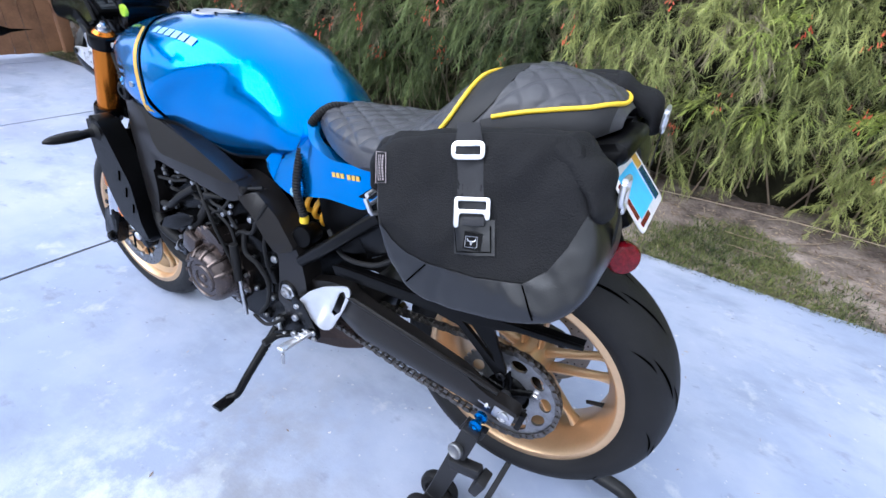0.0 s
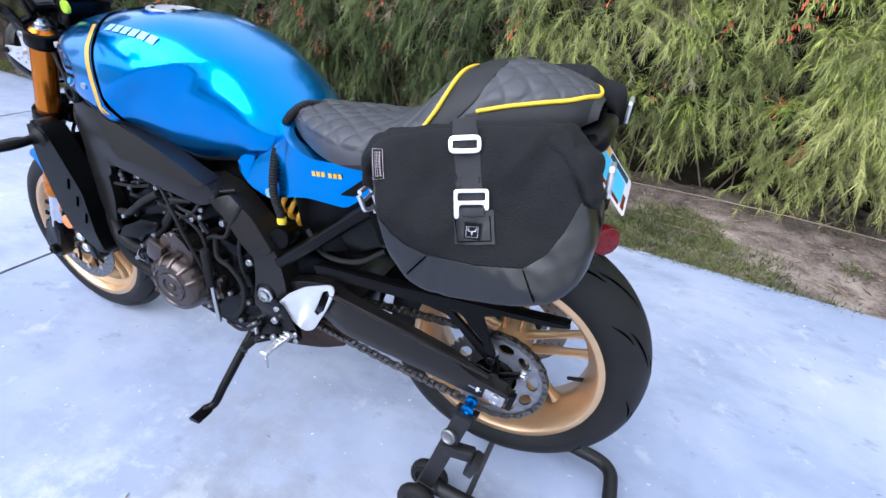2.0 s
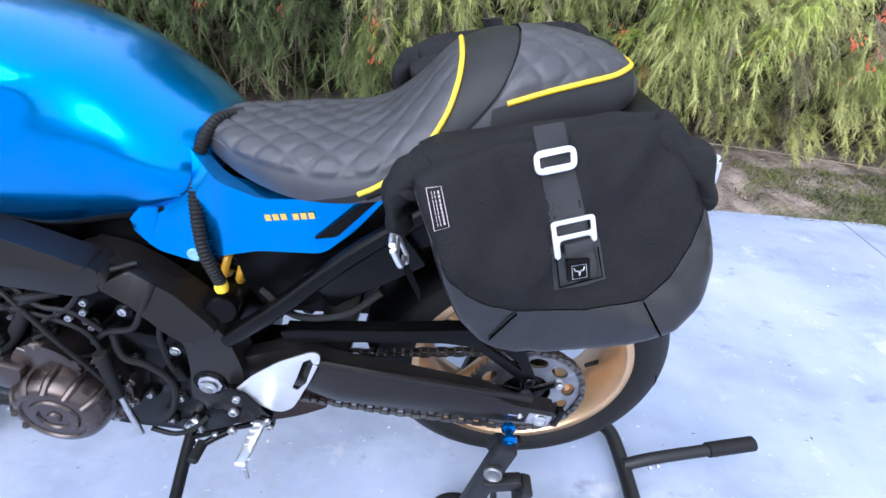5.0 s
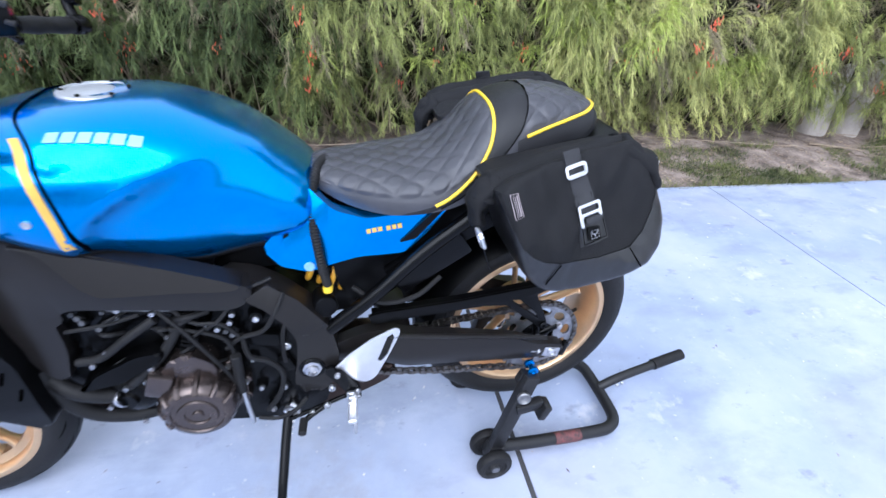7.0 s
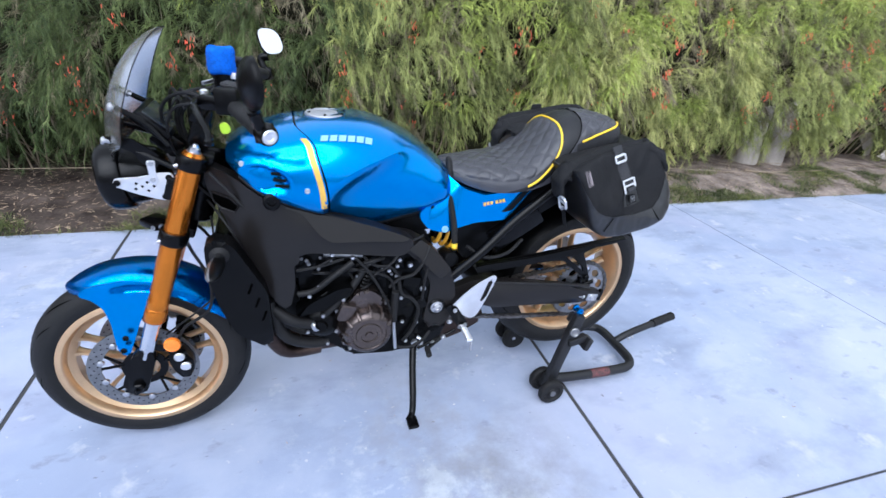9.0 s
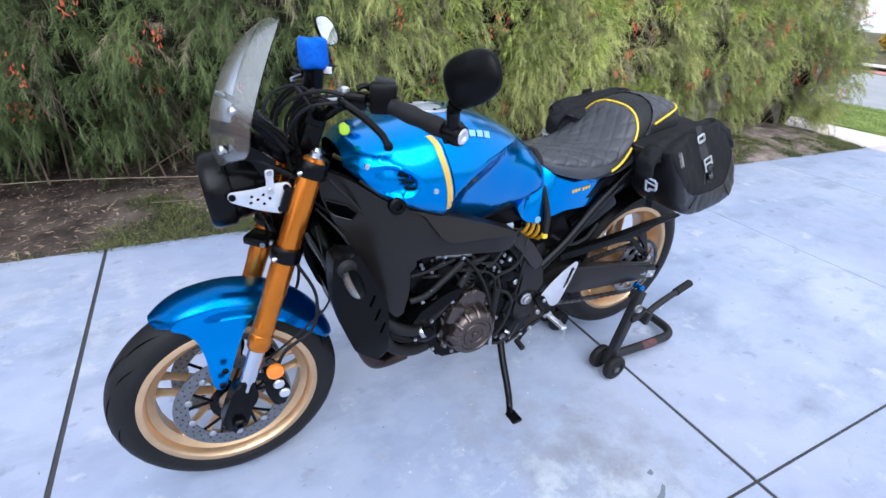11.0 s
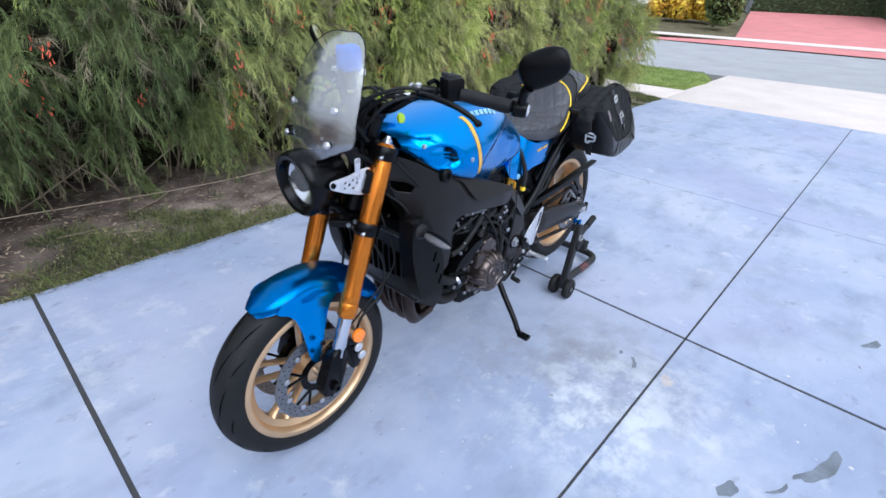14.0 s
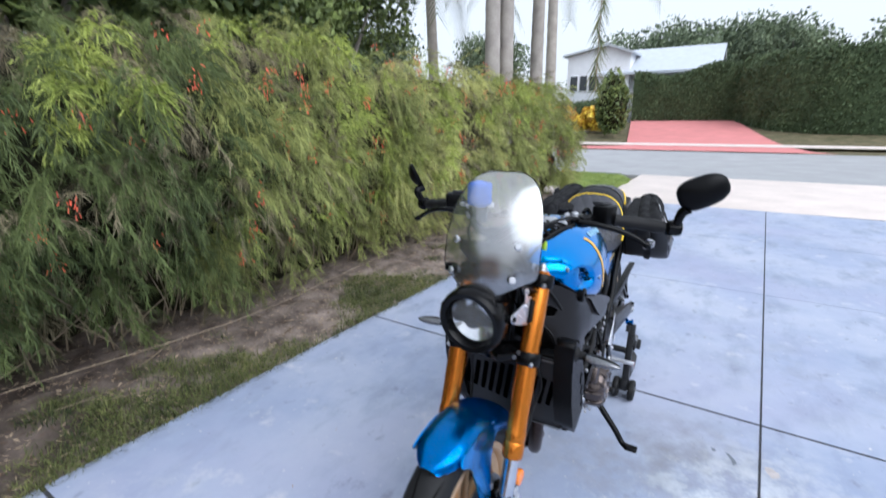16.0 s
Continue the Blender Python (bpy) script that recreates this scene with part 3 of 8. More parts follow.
# rear wheel
rw = part("rear_wheel", rim_mesh(RAX, 0.080), GOLD, bike, "wide gold cast rear wheel")
tyre(RAX, 0.316, 0.091, rw, "wide black rear tyre with sickle grooves")
grooves(RAX, 0.316, 0.091, rw, 9, 1)
spokes(RAX, 0.07, rw, 21, yo=0.0)
part("hub", turned(RAX, (0, 1, 0), [(0, -0.100), (0.05, -0.100), (0.056, -0.05), (0.05, -0.02), (0.05, 0.05), (0.045, 0.06), (0, 0.06)], 32), GOLD, rw)
disc_ring(RAX, RAX.y + 0.085, 0.075, 0.1225, 0.005, ((0.084, 24, 0), (0.097, 24, 0.5), (0.111, 24, 0)), rw)
part("valve_stem", rod(bmesh.new(), (RAX.x + 0.193, RAX.y - 0.01, RAX.z - 0.03), (RAX.x + 0.150, RAX.y - 0.035, RAX.z - 0.020), 0.0055, 10, 0.0045), RUBBER, rw, "black rubber valve stem")
part("axle", rod(bmesh.new(), (RAX.x, -0.135, RAX.z), (RAX.x, 0.135, RAX.z), 0.013), STEEL, rw)

# sprocket with teeth, cut-outs and bolts
SPY, SPR = -0.088, 0.113


def sprocket():
    outer = []
    teeth = 45
    for k in range(teeth * 4):
        a = 2 * math.pi * k / (teeth * 4)
        outer.append((RAX.x + (SPR + (0.0045 if k % 4 < 2 else -0.0035)) * math.cos(a), RAX.z + (SPR + (0.0045 if k % 4 < 2 else -0.0035)) * math.sin(a)))
    holes = [[(RAX.x + 0.050 * math.cos(2 * math.pi * k / 28), RAX.z + 0.050 * math.sin(2 * math.pi * k / 28)) for k in range(28)]]
    for k in range(5):
        for s in (-1, 1):
            c = 2 * math.pi * k / 5 + 0.5 + s * 0.33
            loop = []
            for j in range(16):
                q = 2 * math.pi * j / 16
                rr, aa = 0.084 + 0.013 * math.sin(q), c + 0.22 * math.cos(q)
                loop.append((RAX.x + rr * math.cos(aa), RAX.z + rr * math.sin(aa)))
            holes.append(loop)
    return plated(outer, SPY - 0.003, SPY + 0.003, 0.0, 0.0, holes)


part("sprocket", sprocket(), SPROCKET, rw, "worn steel rear sprocket")
cush = turned((RAX.x, SPY + 0.012, RAX.z), (0, -1, 0), [(0.066, -0.02), (0.066, 0.004), (0.058, 0.012), (0.05, 0.012), (0.046, 0.006), (0.040, 0.012), (0.028, 0.016), (0.0, 0.016)], 40)
part("sprocket_carrier", cush, CASE, rw)
for k in range(5):
    a = 2 * math.pi * k / 5 + 0.5
    c = Vector((RAX.x + 0.068 * math.cos(a), SPY - 0.002, RAX.z + 0.068 * math.sin(a)))
    arm = rod(bmesh.new(), (RAX.x, SPY + 0.004, RAX.z), c + Vector((0, 0.006, 0)), 0.014, 12, 0.012)
    part("carrier_arm", arm, CASE, rw)
    nb = lathe(bmesh.new(), c, (0, -1, 0), [(0.011, 0), (0.011, 0.003), (0.0085, 0.003), (0.0085, 0.011), (0.006, 0.013), (0, 0.013)], 6)
    part("sprocket_nut", nb, STEEL, rw)


# chain: run of links round sprocket and gearbox
def chain_mesh():
    fx, fz, fr = -0.605, 0.437, 0.043
    path = []
    for k in range(13):
        a = radians(92 - 184 * k / 12)
        path.append((RAX.x + SPR * math.cos(a), RAX.z + SPR * math.sin(a)))
    path.append((-0.28, 0.345))
    for k in range(9):
        a = radians(-88 - 184 * k / 8)
        path.append((fx + fr * math.cos(a), fz + fr * math.sin(a)))
    path.append(path[0])
    seg = []
    for a, b in zip(path, path[1:]):
        seg.append((Vector(a), Vector(b), (Vector(b) - Vector(a)).length))
    total = sum(s[2] for s in seg)
    n = int(total / 0.0159 / 2) * 2
    pts = []
    for k in range(n):
        d = total * k / n
        for a, b, l in seg:
            if d <= l:
                pts.append(a.lerp(b, d / l))
                break
            d -= l
    bm = bmesh.new()
    for k in range(n):
        p, q = pts[k], pts[(k + 1) % n]
        t = (q - p).normalized()
        m = Vector((-t.y, t.x))
        wide = 0.0072 if k % 2 else 0.0048
        for y in (SPY - wide, SPY + wide):
            loop = []
            for j in range(12):
                u = j / 12 * 2 * math.pi
                mid = (p + q) / 2 + t * (0.0079 * math.cos(u) + 0.006 * math.copysign(1, math.cos(u)) * abs(math.cos(u)) ** 0.3 * 0.6) + m * 0.0075 * math.sin(u) * (0.78 + 0.22 * abs(math.cos(u)))
                loop.append(mid)
            a = [bm.verts.new((v.x, y - 0.0011, v.y)) for v in loop]
            b = [bm.verts.new((v.x, y + 0.0011, v.y)) for v in loop]
            bm.faces.new(a)
            bm.faces.new(b[::-1])
            for j in range(12):
                bm.faces.new((a[j], a[(j + 1) % 12], b[(j + 1) % 12], b[j]))
        lathe(bm, (p.x, SPY - 0.0105, p.y), (0, 1, 0), [(0, 0), (0.0030, 0), (0.0030, 0.021), (0, 0.021)], 8)
    return bm


part("chain", chain_mesh(), LINK, bike, "greasy steel drive chain")

# swingarm
def swing_skew(x, z):
    zc = 0.472 - 0.10 * (x + 0.25)
    return 0.028 * step(-0.36, -0.50, x) + 0.016 * min(1.0, ((z - zc) / 0.055) ** 2)


for sy in (-1, 1):
    body = [(-0.60, 0.50), (-0.50, 0.530), (-0.433, 0.545), (-0.395, 0.538), (-0.236, 0.514), (-0.10, 0.490), (-0.05, 0.468), (0.03, 0.456), (0.045, 0.440), (0.030, 0.418), (-0.06, 0.412), (-0.219, 0.425), (-0.385, 0.430), (-0.43, 0.440), (-0.50, 0.450), (-0.60, 0.44)]
    bm = plated(body, -0.153, -0.122, 0.010, 0.02, skew=swing_skew, cuts=3)
    if sy > 0:
        bmesh.ops.scale(bm, vec=(1, -1, 1), verts=bm.verts)
    arm = part("swingarm", bm, GREY, bike, "dark grey swingarm")
    if sy < 0:
        part("swingarm_ridge", piped([(-0.42, -0.142, 0.540), (-0.30, -0.148, 0.528), (-0.16, -0.149, 0.508), (-0.02, -0.147, 0.482)], 0.006, 8), GREY, arm)
        adj = boxed((0.0, -0.150, 0.434), (0.046, 0.010, 0.030), pose(0, 0, 0, 0, 9, 0), 0.003)
        blk = part("chain_adjuster", adj, STEEL, arm, "bare aluminium chain adjuster block")
        part("axle_end", turned((0.002, -0.154, 0.434), (0, -1, 0), [(0.014, 0), (0.014, 0.004), (0.010, 0.006), (0.009, 0.002), (0, 0.002)], 24), STEEL, blk)
        part("adjuster_bolt", rod(bmesh.new(), (-0.028, -0.148, 0.438), (-0.058, -0.148, 0.443), 0.005, 10), STEEL, blk)
        part("adjuster_nut", turned((-0.034, -0.148, 0.439), (-1, 0, 0.16), [(0.009, 0), (0.009, 0.006), (0, 0.006)], 6), STEEL, blk)
        part("end_cap", boxed((0.036, -0.146, 0.437), (0.012, 0.016, 0.044), pose(0, 0, 0, 0, 9, 0), 0.002), BLACK, blk)
    spool = turned((-0.047, sy * 0.143, 0.385), (0, sy, 0), [(0, -0.006), (0.014, -0.006), (0.014, 0.002), (0.008, 0.005), (0.008, 0.017), (0.014, 0.021), (0.014, 0.027), (0.006, 0.029), (0, 0.024)], 24)
    part("spool", spool, BLUEANO, bike, "blue anodised swingarm spool")
part("swingarm_brace", boxed((-0.40, 0, 0.48), (0.07, 0.26, 0.09), pose(0, 0, 0, 0, 8, 0), 0.015), GREY, bike)

# chain guard with its open triangle, and hugger over the tyre
guard_hole = [Vector((-0.135, 0.603)), Vector((-0.105, 0.602)), Vector((-0.052, 0.553)), Vector((-0.040, 0.528))]
guard = plated([(-0.47, 0.592), (-0.44, 0.598), (-0.25, 0.612), (-0.10, 0.632), (0.02, 0.646), (0.105, 0.656), (0.108, 0.650), (0.075, 0.640), (-0.02, 0.628), (-0.06, 0.610), (-0.018, 0.520), (-0.022, 0.502), (-0.036, 0.500), (-0.135, 0.585), (-0.19, 0.590), (-0.28, 0.583), (-0.46, 0.568)], -0.128, -0.118, 0.002, 0.006, [guard_hole])
cg = part("chain_guard", guard, PLASTIC, bike, "black plastic chain guard")
part("guard_flange", plated([(-0.46, 0.594), (-0.25, 0.611), (0.0, 0.644), (0.105, 0.655), (0.10, 0.650), (0.0, 0.638), (-0.25, 0.606), (-0.46, 0.588)], -0.120, -0.100, 0.001), PLASTIC, cg)
part("guard_bolt", bolt(bmesh.new(), (-0.027, -0.128, 0.510), (0, -1, 0), 0.010, 0.006), BLACK, cg)
hug = bmesh.new()
rows = []
for k in range(20):
    a = radians(88 + 78 * k / 19)
    rr = 0.335
    rows.append([(RAX.x + (rr - 0.03 * (abs(u) ** 3)) * math.cos(a), 0.088 * u, RAX.z + (rr - 0.03 * (abs(u) ** 3)) * math.sin(a)) for u in (-1, -0.8, -0.5, 0, 0.5, 0.8, 1)])
grid(hug, rows)
bmesh.ops.solidify(hug, geom=hug.faces[:], thickness=0.004)
part("rear_hugger", hug, PLASTIC, bike, "black rear hugger")

# frame
spar_outline = [(-1.235, 0.945), (-1.165, 0.922), (-1.10, 0.880), (-1.03, 0.852), (-0.946, 0.830), (-0.864, 0.803), (-0.785, 0.770), (-0.715, 0.744), (-0.690, 0.724), (-0.700, 0.700), (-0.735, 0.684), (-0.79, 0.692), (-0.893, 0.708), (-1.00, 0.720), (-1.035, 0.70), (-1.035, 0.62), (-1.055, 0.535), (-1.085, 0.560), (-1.13, 0.640), (-1.19, 0.780), (-1.235, 0.88)]


def spar_skew(x, z):
    zc, hh = 0.775 - 0.20 * (x + 1.0), 0.07
    belly = -0.012 * max(0.0, 1 - ((z - zc) / hh) ** 2) * step(-1.12, -0.98, x) * step(-0.66, -0.78, x)
    return belly + 0.085 * step(-1.08, -1.24, x) - 0.006 * step(-0.72, -0.95, x) * step(0.88, 0.74, z) + 0.012 * step(-0.7, -0.55, x)


for sy in (-1, 1):
    bm = plated(spar_outline, -0.168, -0.120, 0.010, 0.02, skew=spar_skew, cuts=3)
    if sy > 0:
        bmesh.ops.scale(bm, vec=(1, -1, 1), verts=bm.verts)
    sp_ob = part("frame_spar", bm, GREY, bike, "dark grey aluminium frame spar")
    lip = plated([(-1.050, 0.858), (-0.941, 0.826), (-0.835, 0.793), (-0.740, 0.757), (-0.706, 0.741), (-0.73, 0.736), (-0.819, 0.747), (-0.935, 0.757), (-0.962, 0.777), (-0.982, 0.803), (-1.005, 0.836)], -0.176, -0.130, 0.003, 0.010, skew=lambda x, z: 0.36 * (z - 0.792 + 0.34 * (x + 0.83)))
    if sy > 0:
        bmesh.ops.scale(bm := lip, vec=(1, -1, 1), verts=lip.verts)
    part("spar_facet", lip, GREY, sp_ob)
    hexa = [(-1.226, 0.872), (-1.180, 0.862), (-1.160, 0.846), (-1.172, 0.826), (-1.205, 0.832), (-1.222, 0.848)]
    # no hole is cut: a proud black plate paints the opening's shade
    hole = plated(hexa, -0.1705, -0.165, 0.0008, 0.004, skew=spar_skew)
    rim_ = piped([(x, -0.1705 + spar_skew(x, z), z) for x, z in hexa + hexa[:1]], 0.0022, 6, 1, False)
    for part_name, piece, stuff_ in (("opening_shade", hole, GROOVE), ("opening_rim", rim_, GREY)):
        if sy > 0:
            bmesh.ops.scale(piece, vec=(1, -1, 1), verts=piece.verts)
        part(part_name, piece, stuff_, sp_ob)
    cast = plated([(-0.76, 0.745), (-0.69, 0.730), (-0.644, 0.699), (-0.59, 0.645), (-0.552, 0.584), (-0.538, 0.51), (-0.543, 0.445), (-0.565, 0.40), (-0.603, 0.378), (-0.640, 0.40), (-0.643, 0.44), (-0.632, 0.49), (-0.626, 0.56), (-0.66, 0.63), (-0.71, 0.68), (-0.77, 0.70)], -0.144, -0.088, 0.015, 0.02)
    if sy > 0:
        bmesh.ops.scale(cast, vec=(1, -1, 1), verts=cast.verts)
    part("rear_casting", cast, GREY, sp_ob, "faceted rear frame casting")
    brow = plated([(-0.712, 0.704), (-0.669, 0.722), (-0.615, 0.676), (-0.572, 0.620), (-0.562, 0.604), (-0.605, 0.590), (-0.635, 0.620), (-0.675, 0.670)], -0.150, -0.115, 0.003, 0.008, skew=lambda x, z: 0.45 * (0.75 * (x + 0.60) + 0.66 * (z - 0.655)))
    if sy > 0:
        bmesh.ops.scale(brow, vec=(1, -1, 1), verts=brow.verts)
    part("casting_facet", brow, GREY, sp_ob)
    for c, r in (((-0.592, 0.600), 0.013), ((-0.80, 0.725), 0.012)):
        part("frame_plug", turned((c[0], sy * (0.140 if c[0] > -0.7 else 0.166), c[1]), (0, sy, 0), [(r, 0), (r, 0.006), (r * 0.8, 0.009), (r * 0.6, 0.004), (0, 0.004)], 24), PLASTIC, sp_ob)
    part("pivot_bolt", turned((-0.601, sy * 0.145, 0.469), (0, sy, 0), [(0.022, 0), (0.022, 0.004), (0.016, 0.006), (0.016, 0.012), (0.010, 0.015), (0.008, 0.006), (0, 0.006)], 8), STEEL, sp_ob, "steel swingarm pivot bolt")
    part("pivot_recess", turned((-0.601, sy * 0.144, 0.469), (0, sy, 0), [(0.030, -0.01), (0.030, 0.002), (0.027, 0.004), (0.022, 0.001), (0.015, 0.0)], 32), BLACK, sp_ob)
part("headstock", rod(bmesh.new(), (-1.285, 0, 0.77), (-1.215, 0, 0.975), 0.042, 24), BLACK, bike)
part("frame_damper", turned((-1.077, -0.168, 0.872), (0, -1, 0), [(0.022, -0.01), (0.022, 0.010), (0.017, 0.014), (0.010, 0.014), (0.009, 0.008), (0, 0.008)], 20), PLASTIC, bike)

# subframe, tail and inner plastics
for sy in (-1, 1):
    part("subframe_tube", piped([(-0.555, sy * 0.135, 0.575), (-0.46, sy * 0.135, 0.655), (-0.34, sy * 0.12, 0.76), (-0.18, sy * 0.11, 0.88)], 0.016, 12), BLACK, bike, "black tubular subframe")
    part("subframe_rail", piped([(-0.70, 0.02 + sy * 0.07, 0.80), (-0.50, 0.02 + sy * 0.075, 0.79), (-0.25, 0.03 + sy * 0.075, 0.86), (-0.02, 0.03 + sy * 0.065, 0.955)], 0.014, 10), BLACK, bike)
tail = plated([(-0.56, 0.83), (-0.40, 0.835), (-0.22, 0.90), (-0.05, 0.965), (0.075, 1.005), (0.085, 0.975), (0.02, 0.93), (-0.05, 0.88), (-0.16, 0.80), (-0.30, 0.72), (-0.42, 0.62), (-0.50, 0.60), (-0.53, 0.66)], -0.085, 0.085, 0.012, 0.02)
part("under_seat_tray", tail, PLASTIC, bike, "black under-seat plastics")
part("battery_cover", boxed((-0.33, -0.088, 0.715), (0.19, 0.03, 0.085), pose(0, 0, 0, 0, -34, 0), 0.008), BLACK, bike)
part("rear_brake_hose", piped([(-0.30, -0.10, 0.67), (-0.36, -0.115, 0.63), (-0.44, -0.12, 0.625), (-0.50, -0.10, 0.66)], 0.006, 8), RUBBER, bike)
part("tail_bracket", boxed((0.050, 0, 0.895), (0.04, 0.05, 0.14), pose(0, 0, 0, 0, -40, 0), 0.008), PLASTIC, bike)
tl = turned((0.066, -0.020, 0.975), (1, -0.3, -0.1), [(0, -0.02), (0.009, -0.018), (0.014, -0.006), (0.015, 0.0), (0.013, 0.006), (0.007, 0.009), (0, 0.010)], 24)
part("rear_indicator", tl, INDCLEAR, bike, "small round clear rear indicator")
PQ = Matrix.Translation((0.098, -0.006, 0.915)) @ pose(0, 0, 0, 0, 46, 0)
ring_ = round_corners([(-0.052, -0.089), (0.052, -0.089), (0.052, 0.089), (-0.052, 0.089)], 0.012, 4)
pl = plated(ring_, -0.001, 0.001, 0.0004)
bmesh.ops.transform(pl, matrix=PQ @ Matrix.Rotation(radians(-90), 4, "X"), verts=pl.verts)
np_ob = part("number_plate", pl, WHITE, bike, "white and pale blue number plate with rounded corners")
for (u, v, su, sv, mm) in ((-0.002, -0.012, 0.074, 0.100, CYAN), (0.010, 0.062, 0.060, 0.030, BLUEANO), (-0.034, 0.062, 0.024, 0.030, GOLDPRINT), (0.041, -0.045, 0.008, 0.060, RED), (0.0, -0.074, 0.060, 0.014, RED)):
    part("plate_print", boxed(PQ @ Vector((u, v, 0.0017)), (su, sv, 0.001), pose(0, 0, 0, 0, 46, 0)), mm, np_ob)
rl = turned((0.117, -0.080, 0.822), (0.55, -0.83, 0.1), [(0, -0.016), (0.023, -0.016), (0.0275, -0.008), (0.0275, 0.004), (0.024, 0.009), (0.012, 0.012), (0, 0.012)], 32)
part("rear_reflector", rl, RED, bike, "round red rear reflector")
part("reflector_stalk", rod(bmesh.new(), (0.06, -0.02, 0.88), (0.112, -0.070, 0.826), 0.009), PLASTIC, bike)

# shock with gold spring and remote reservoir
sa, sb = Vector((-0.60, -0.045, 0.700)), Vector((-0.475, -0.045, 0.640))
part("shock_body", rod(bmesh.new(), sa, sb, 0.021, 16), BLACK, bike)
coil = []
ax_dir = (sb - sa).normalized()
u0 = ax_dir.orthogonal().normalized()
v0 = ax_dir.cross(u0)
for k in range(14 * 5 + 1):
    a = 2 * math.pi * k / 14
    coil.append(sa.lerp(sb, 0.04 + 0.92 * k / 70) + 0.033 * (math.cos(a) * u0 + math.sin(a) * v0))
part("shock_spring", piped(coil, 0.0065, 8, 1, False), SPRING, bike, "gold coil spring")
part("preload_nut", turned(sb, ax_dir, [(0.020, 0), (0.028, 0.002), (0.028, 0.012), (0.018, 0.016), (0, 0.016)], 10), STEEL, bike)
part("adjuster_reservoir", turned((-0.565, -0.098, 0.628), (0.2, -1, 0.15), [(0, -0.02), (0.024, -0.02), (0.026, 0), (0.026, 0.03), (0.023, 0.034), (0.010, 0.036), (0, 0.036)], 28), PLASTIC, bike, "round black preload knob")
part("yellow_cap", turned((-0.552, -0.124, 0.672), (0.0, 0.1, 1), [(0, 0), (0.010, 0), (0.011, 0.006), (0.010, 0.016), (0, 0.017)], 14), YELLOW, bike, "small yellow cable cap")
rib = []
for k in range(15):
    t = k / 14
    x, z = lerp_table([(0, -0.535, 0.905), (0.15, -0.555, 0.915), (0.3, -0.566, 0.890), (0.5, -0.572, 0.845), (0.8, -0.562, 0.757), (1.0, -0.552, 0.69)], t)
    y = lerp_table([(0, 0.05), (0.15, -0.02), (0.3, -0.066), (0.5, -0.094), (0.8, -0.130), (1.0, -0.124)], t)[0]
    rib.append((x, y, z))
part("cable_sleeve", piped(rib, lambda t: 0.0094 + 0.0011 * math.sin(t * 330), 12, 22), RUBBER, bike, "ribbed black cable sleeve")

# ---- fuel tank and its shrouds ----
#        x,     top,   bottom, half width, squareness
TANK = [
    (-1.180, 0.985, 0.950, 0.085, 2.0),
    (-1.150, 1.008, 0.925, 0.135, 2.2),
    (-1.100, 1.026, 0.888, 0.172, 2.4),
    (-1.030, 1.044, 0.858, 0.190, 2.5),
    (-0.950, 1.057, 0.832, 0.200, 2.7),
    (-0.860, 1.060, 0.796, 0.204, 2.8),
    (-0.790, 1.048, 0.768, 0.203, 2.8),
    (-0.720, 1.020, 0.778, 0.200, 2.8),
    (-0.660, 0.987, 0.791, 0.192, 2.8),
    (-0.615, 0.952, 0.806, 0.178, 2.7),
    (-0.585, 0.928, 0.818, 0.152, 2.5),
    (-0.563, 0.908, 0.830, 0.118, 2.3),
    (-0.545, 0.880, 0.840, 0.075, 2.0),
]
CREASE = curve_points([(-0.962, 0, 0.79), (-0.955, 0, 0.845), (-0.938, 0, 0.882), (-0.905, 0, 0.914), (-0.865, 0, 0.940), (-0.805, 0, 0.967), (-0.735, 0, 0.988), (-0.680, 0, 0.994), (-0.625, 0, 0.980), (-0.57, 0, 0.945)], 5)


def below_crease(x, z):
    """How far a point lies inside the crease's line; below nought outside it."""
    far = min(math.hypot(p.x - x, p.z - z) for p in CREASE)
    for a, b in zip(CREASE, CREASE[1:]):
        if a.x <= x <= b.x:
            return far if z < a.z + (b.z - a.z) * (x - a.x) / (b.x - a.x) else -far
    return -far


def tank_point(x, s, lift=0.0):
    """A point of the tank's left half: s from 0 at the top's middle to 1 at the lower edge."""
    top, low, w, e = lerp_table(TANK, x)
    a = s * math.pi * 0.56
    y = w * math.sin(a) ** (2 / e) if a < math.pi / 2 else w * (1 - 0.10 * ((a - math.pi / 2) / (math.pi * 0.06)) ** 1.6)
    c = math.cos(a)
    end = abs(math.cos(math.pi * 0.56)) ** (2 / e)
    zz = math.copysign(abs(c) ** (2 / e), c)
    z = low + (top - low) * (zz + end) / (1 + end)
    d = below_crease(x, z)
    dip = 1 - (1 - min(1.0, max(0.0, d) / 0.055)) ** 2.0
    y -= (min(w * 0.4, 0.026) * dip * (1 - 0.45 * step(-0.82, -0.64, x)) * step(-0.56, -0.68, x) + 0.20 * max(0.0, d) * step(-0.55, -0.62, x))
    q = ((x + 1.088) / 0.062) ** 2 + ((z - 0.928 + 0.15 * (x + 1.088)) / 0.034) ** 2
    y -= 0.020 * step(1.0, 0.55, q) * (0.35 + 0.65 * step(-1.14, -1.05, x))
    mid = 0.030 * step(-1.0, -0.56, x)
    r = Vector((x, mid - y, z))
    if lift:
        f = 1 + lift / max(0.05, w)
        r = Vector((x, mid - y * f, 0.93 + (z - 0.93) * (1 + lift / 0.1)))
    return r


def seam(s):
    return -1.005 + 0.045 * step(0.15, 0.55, s) + 0.028 * step(0.5, 1.0, s)


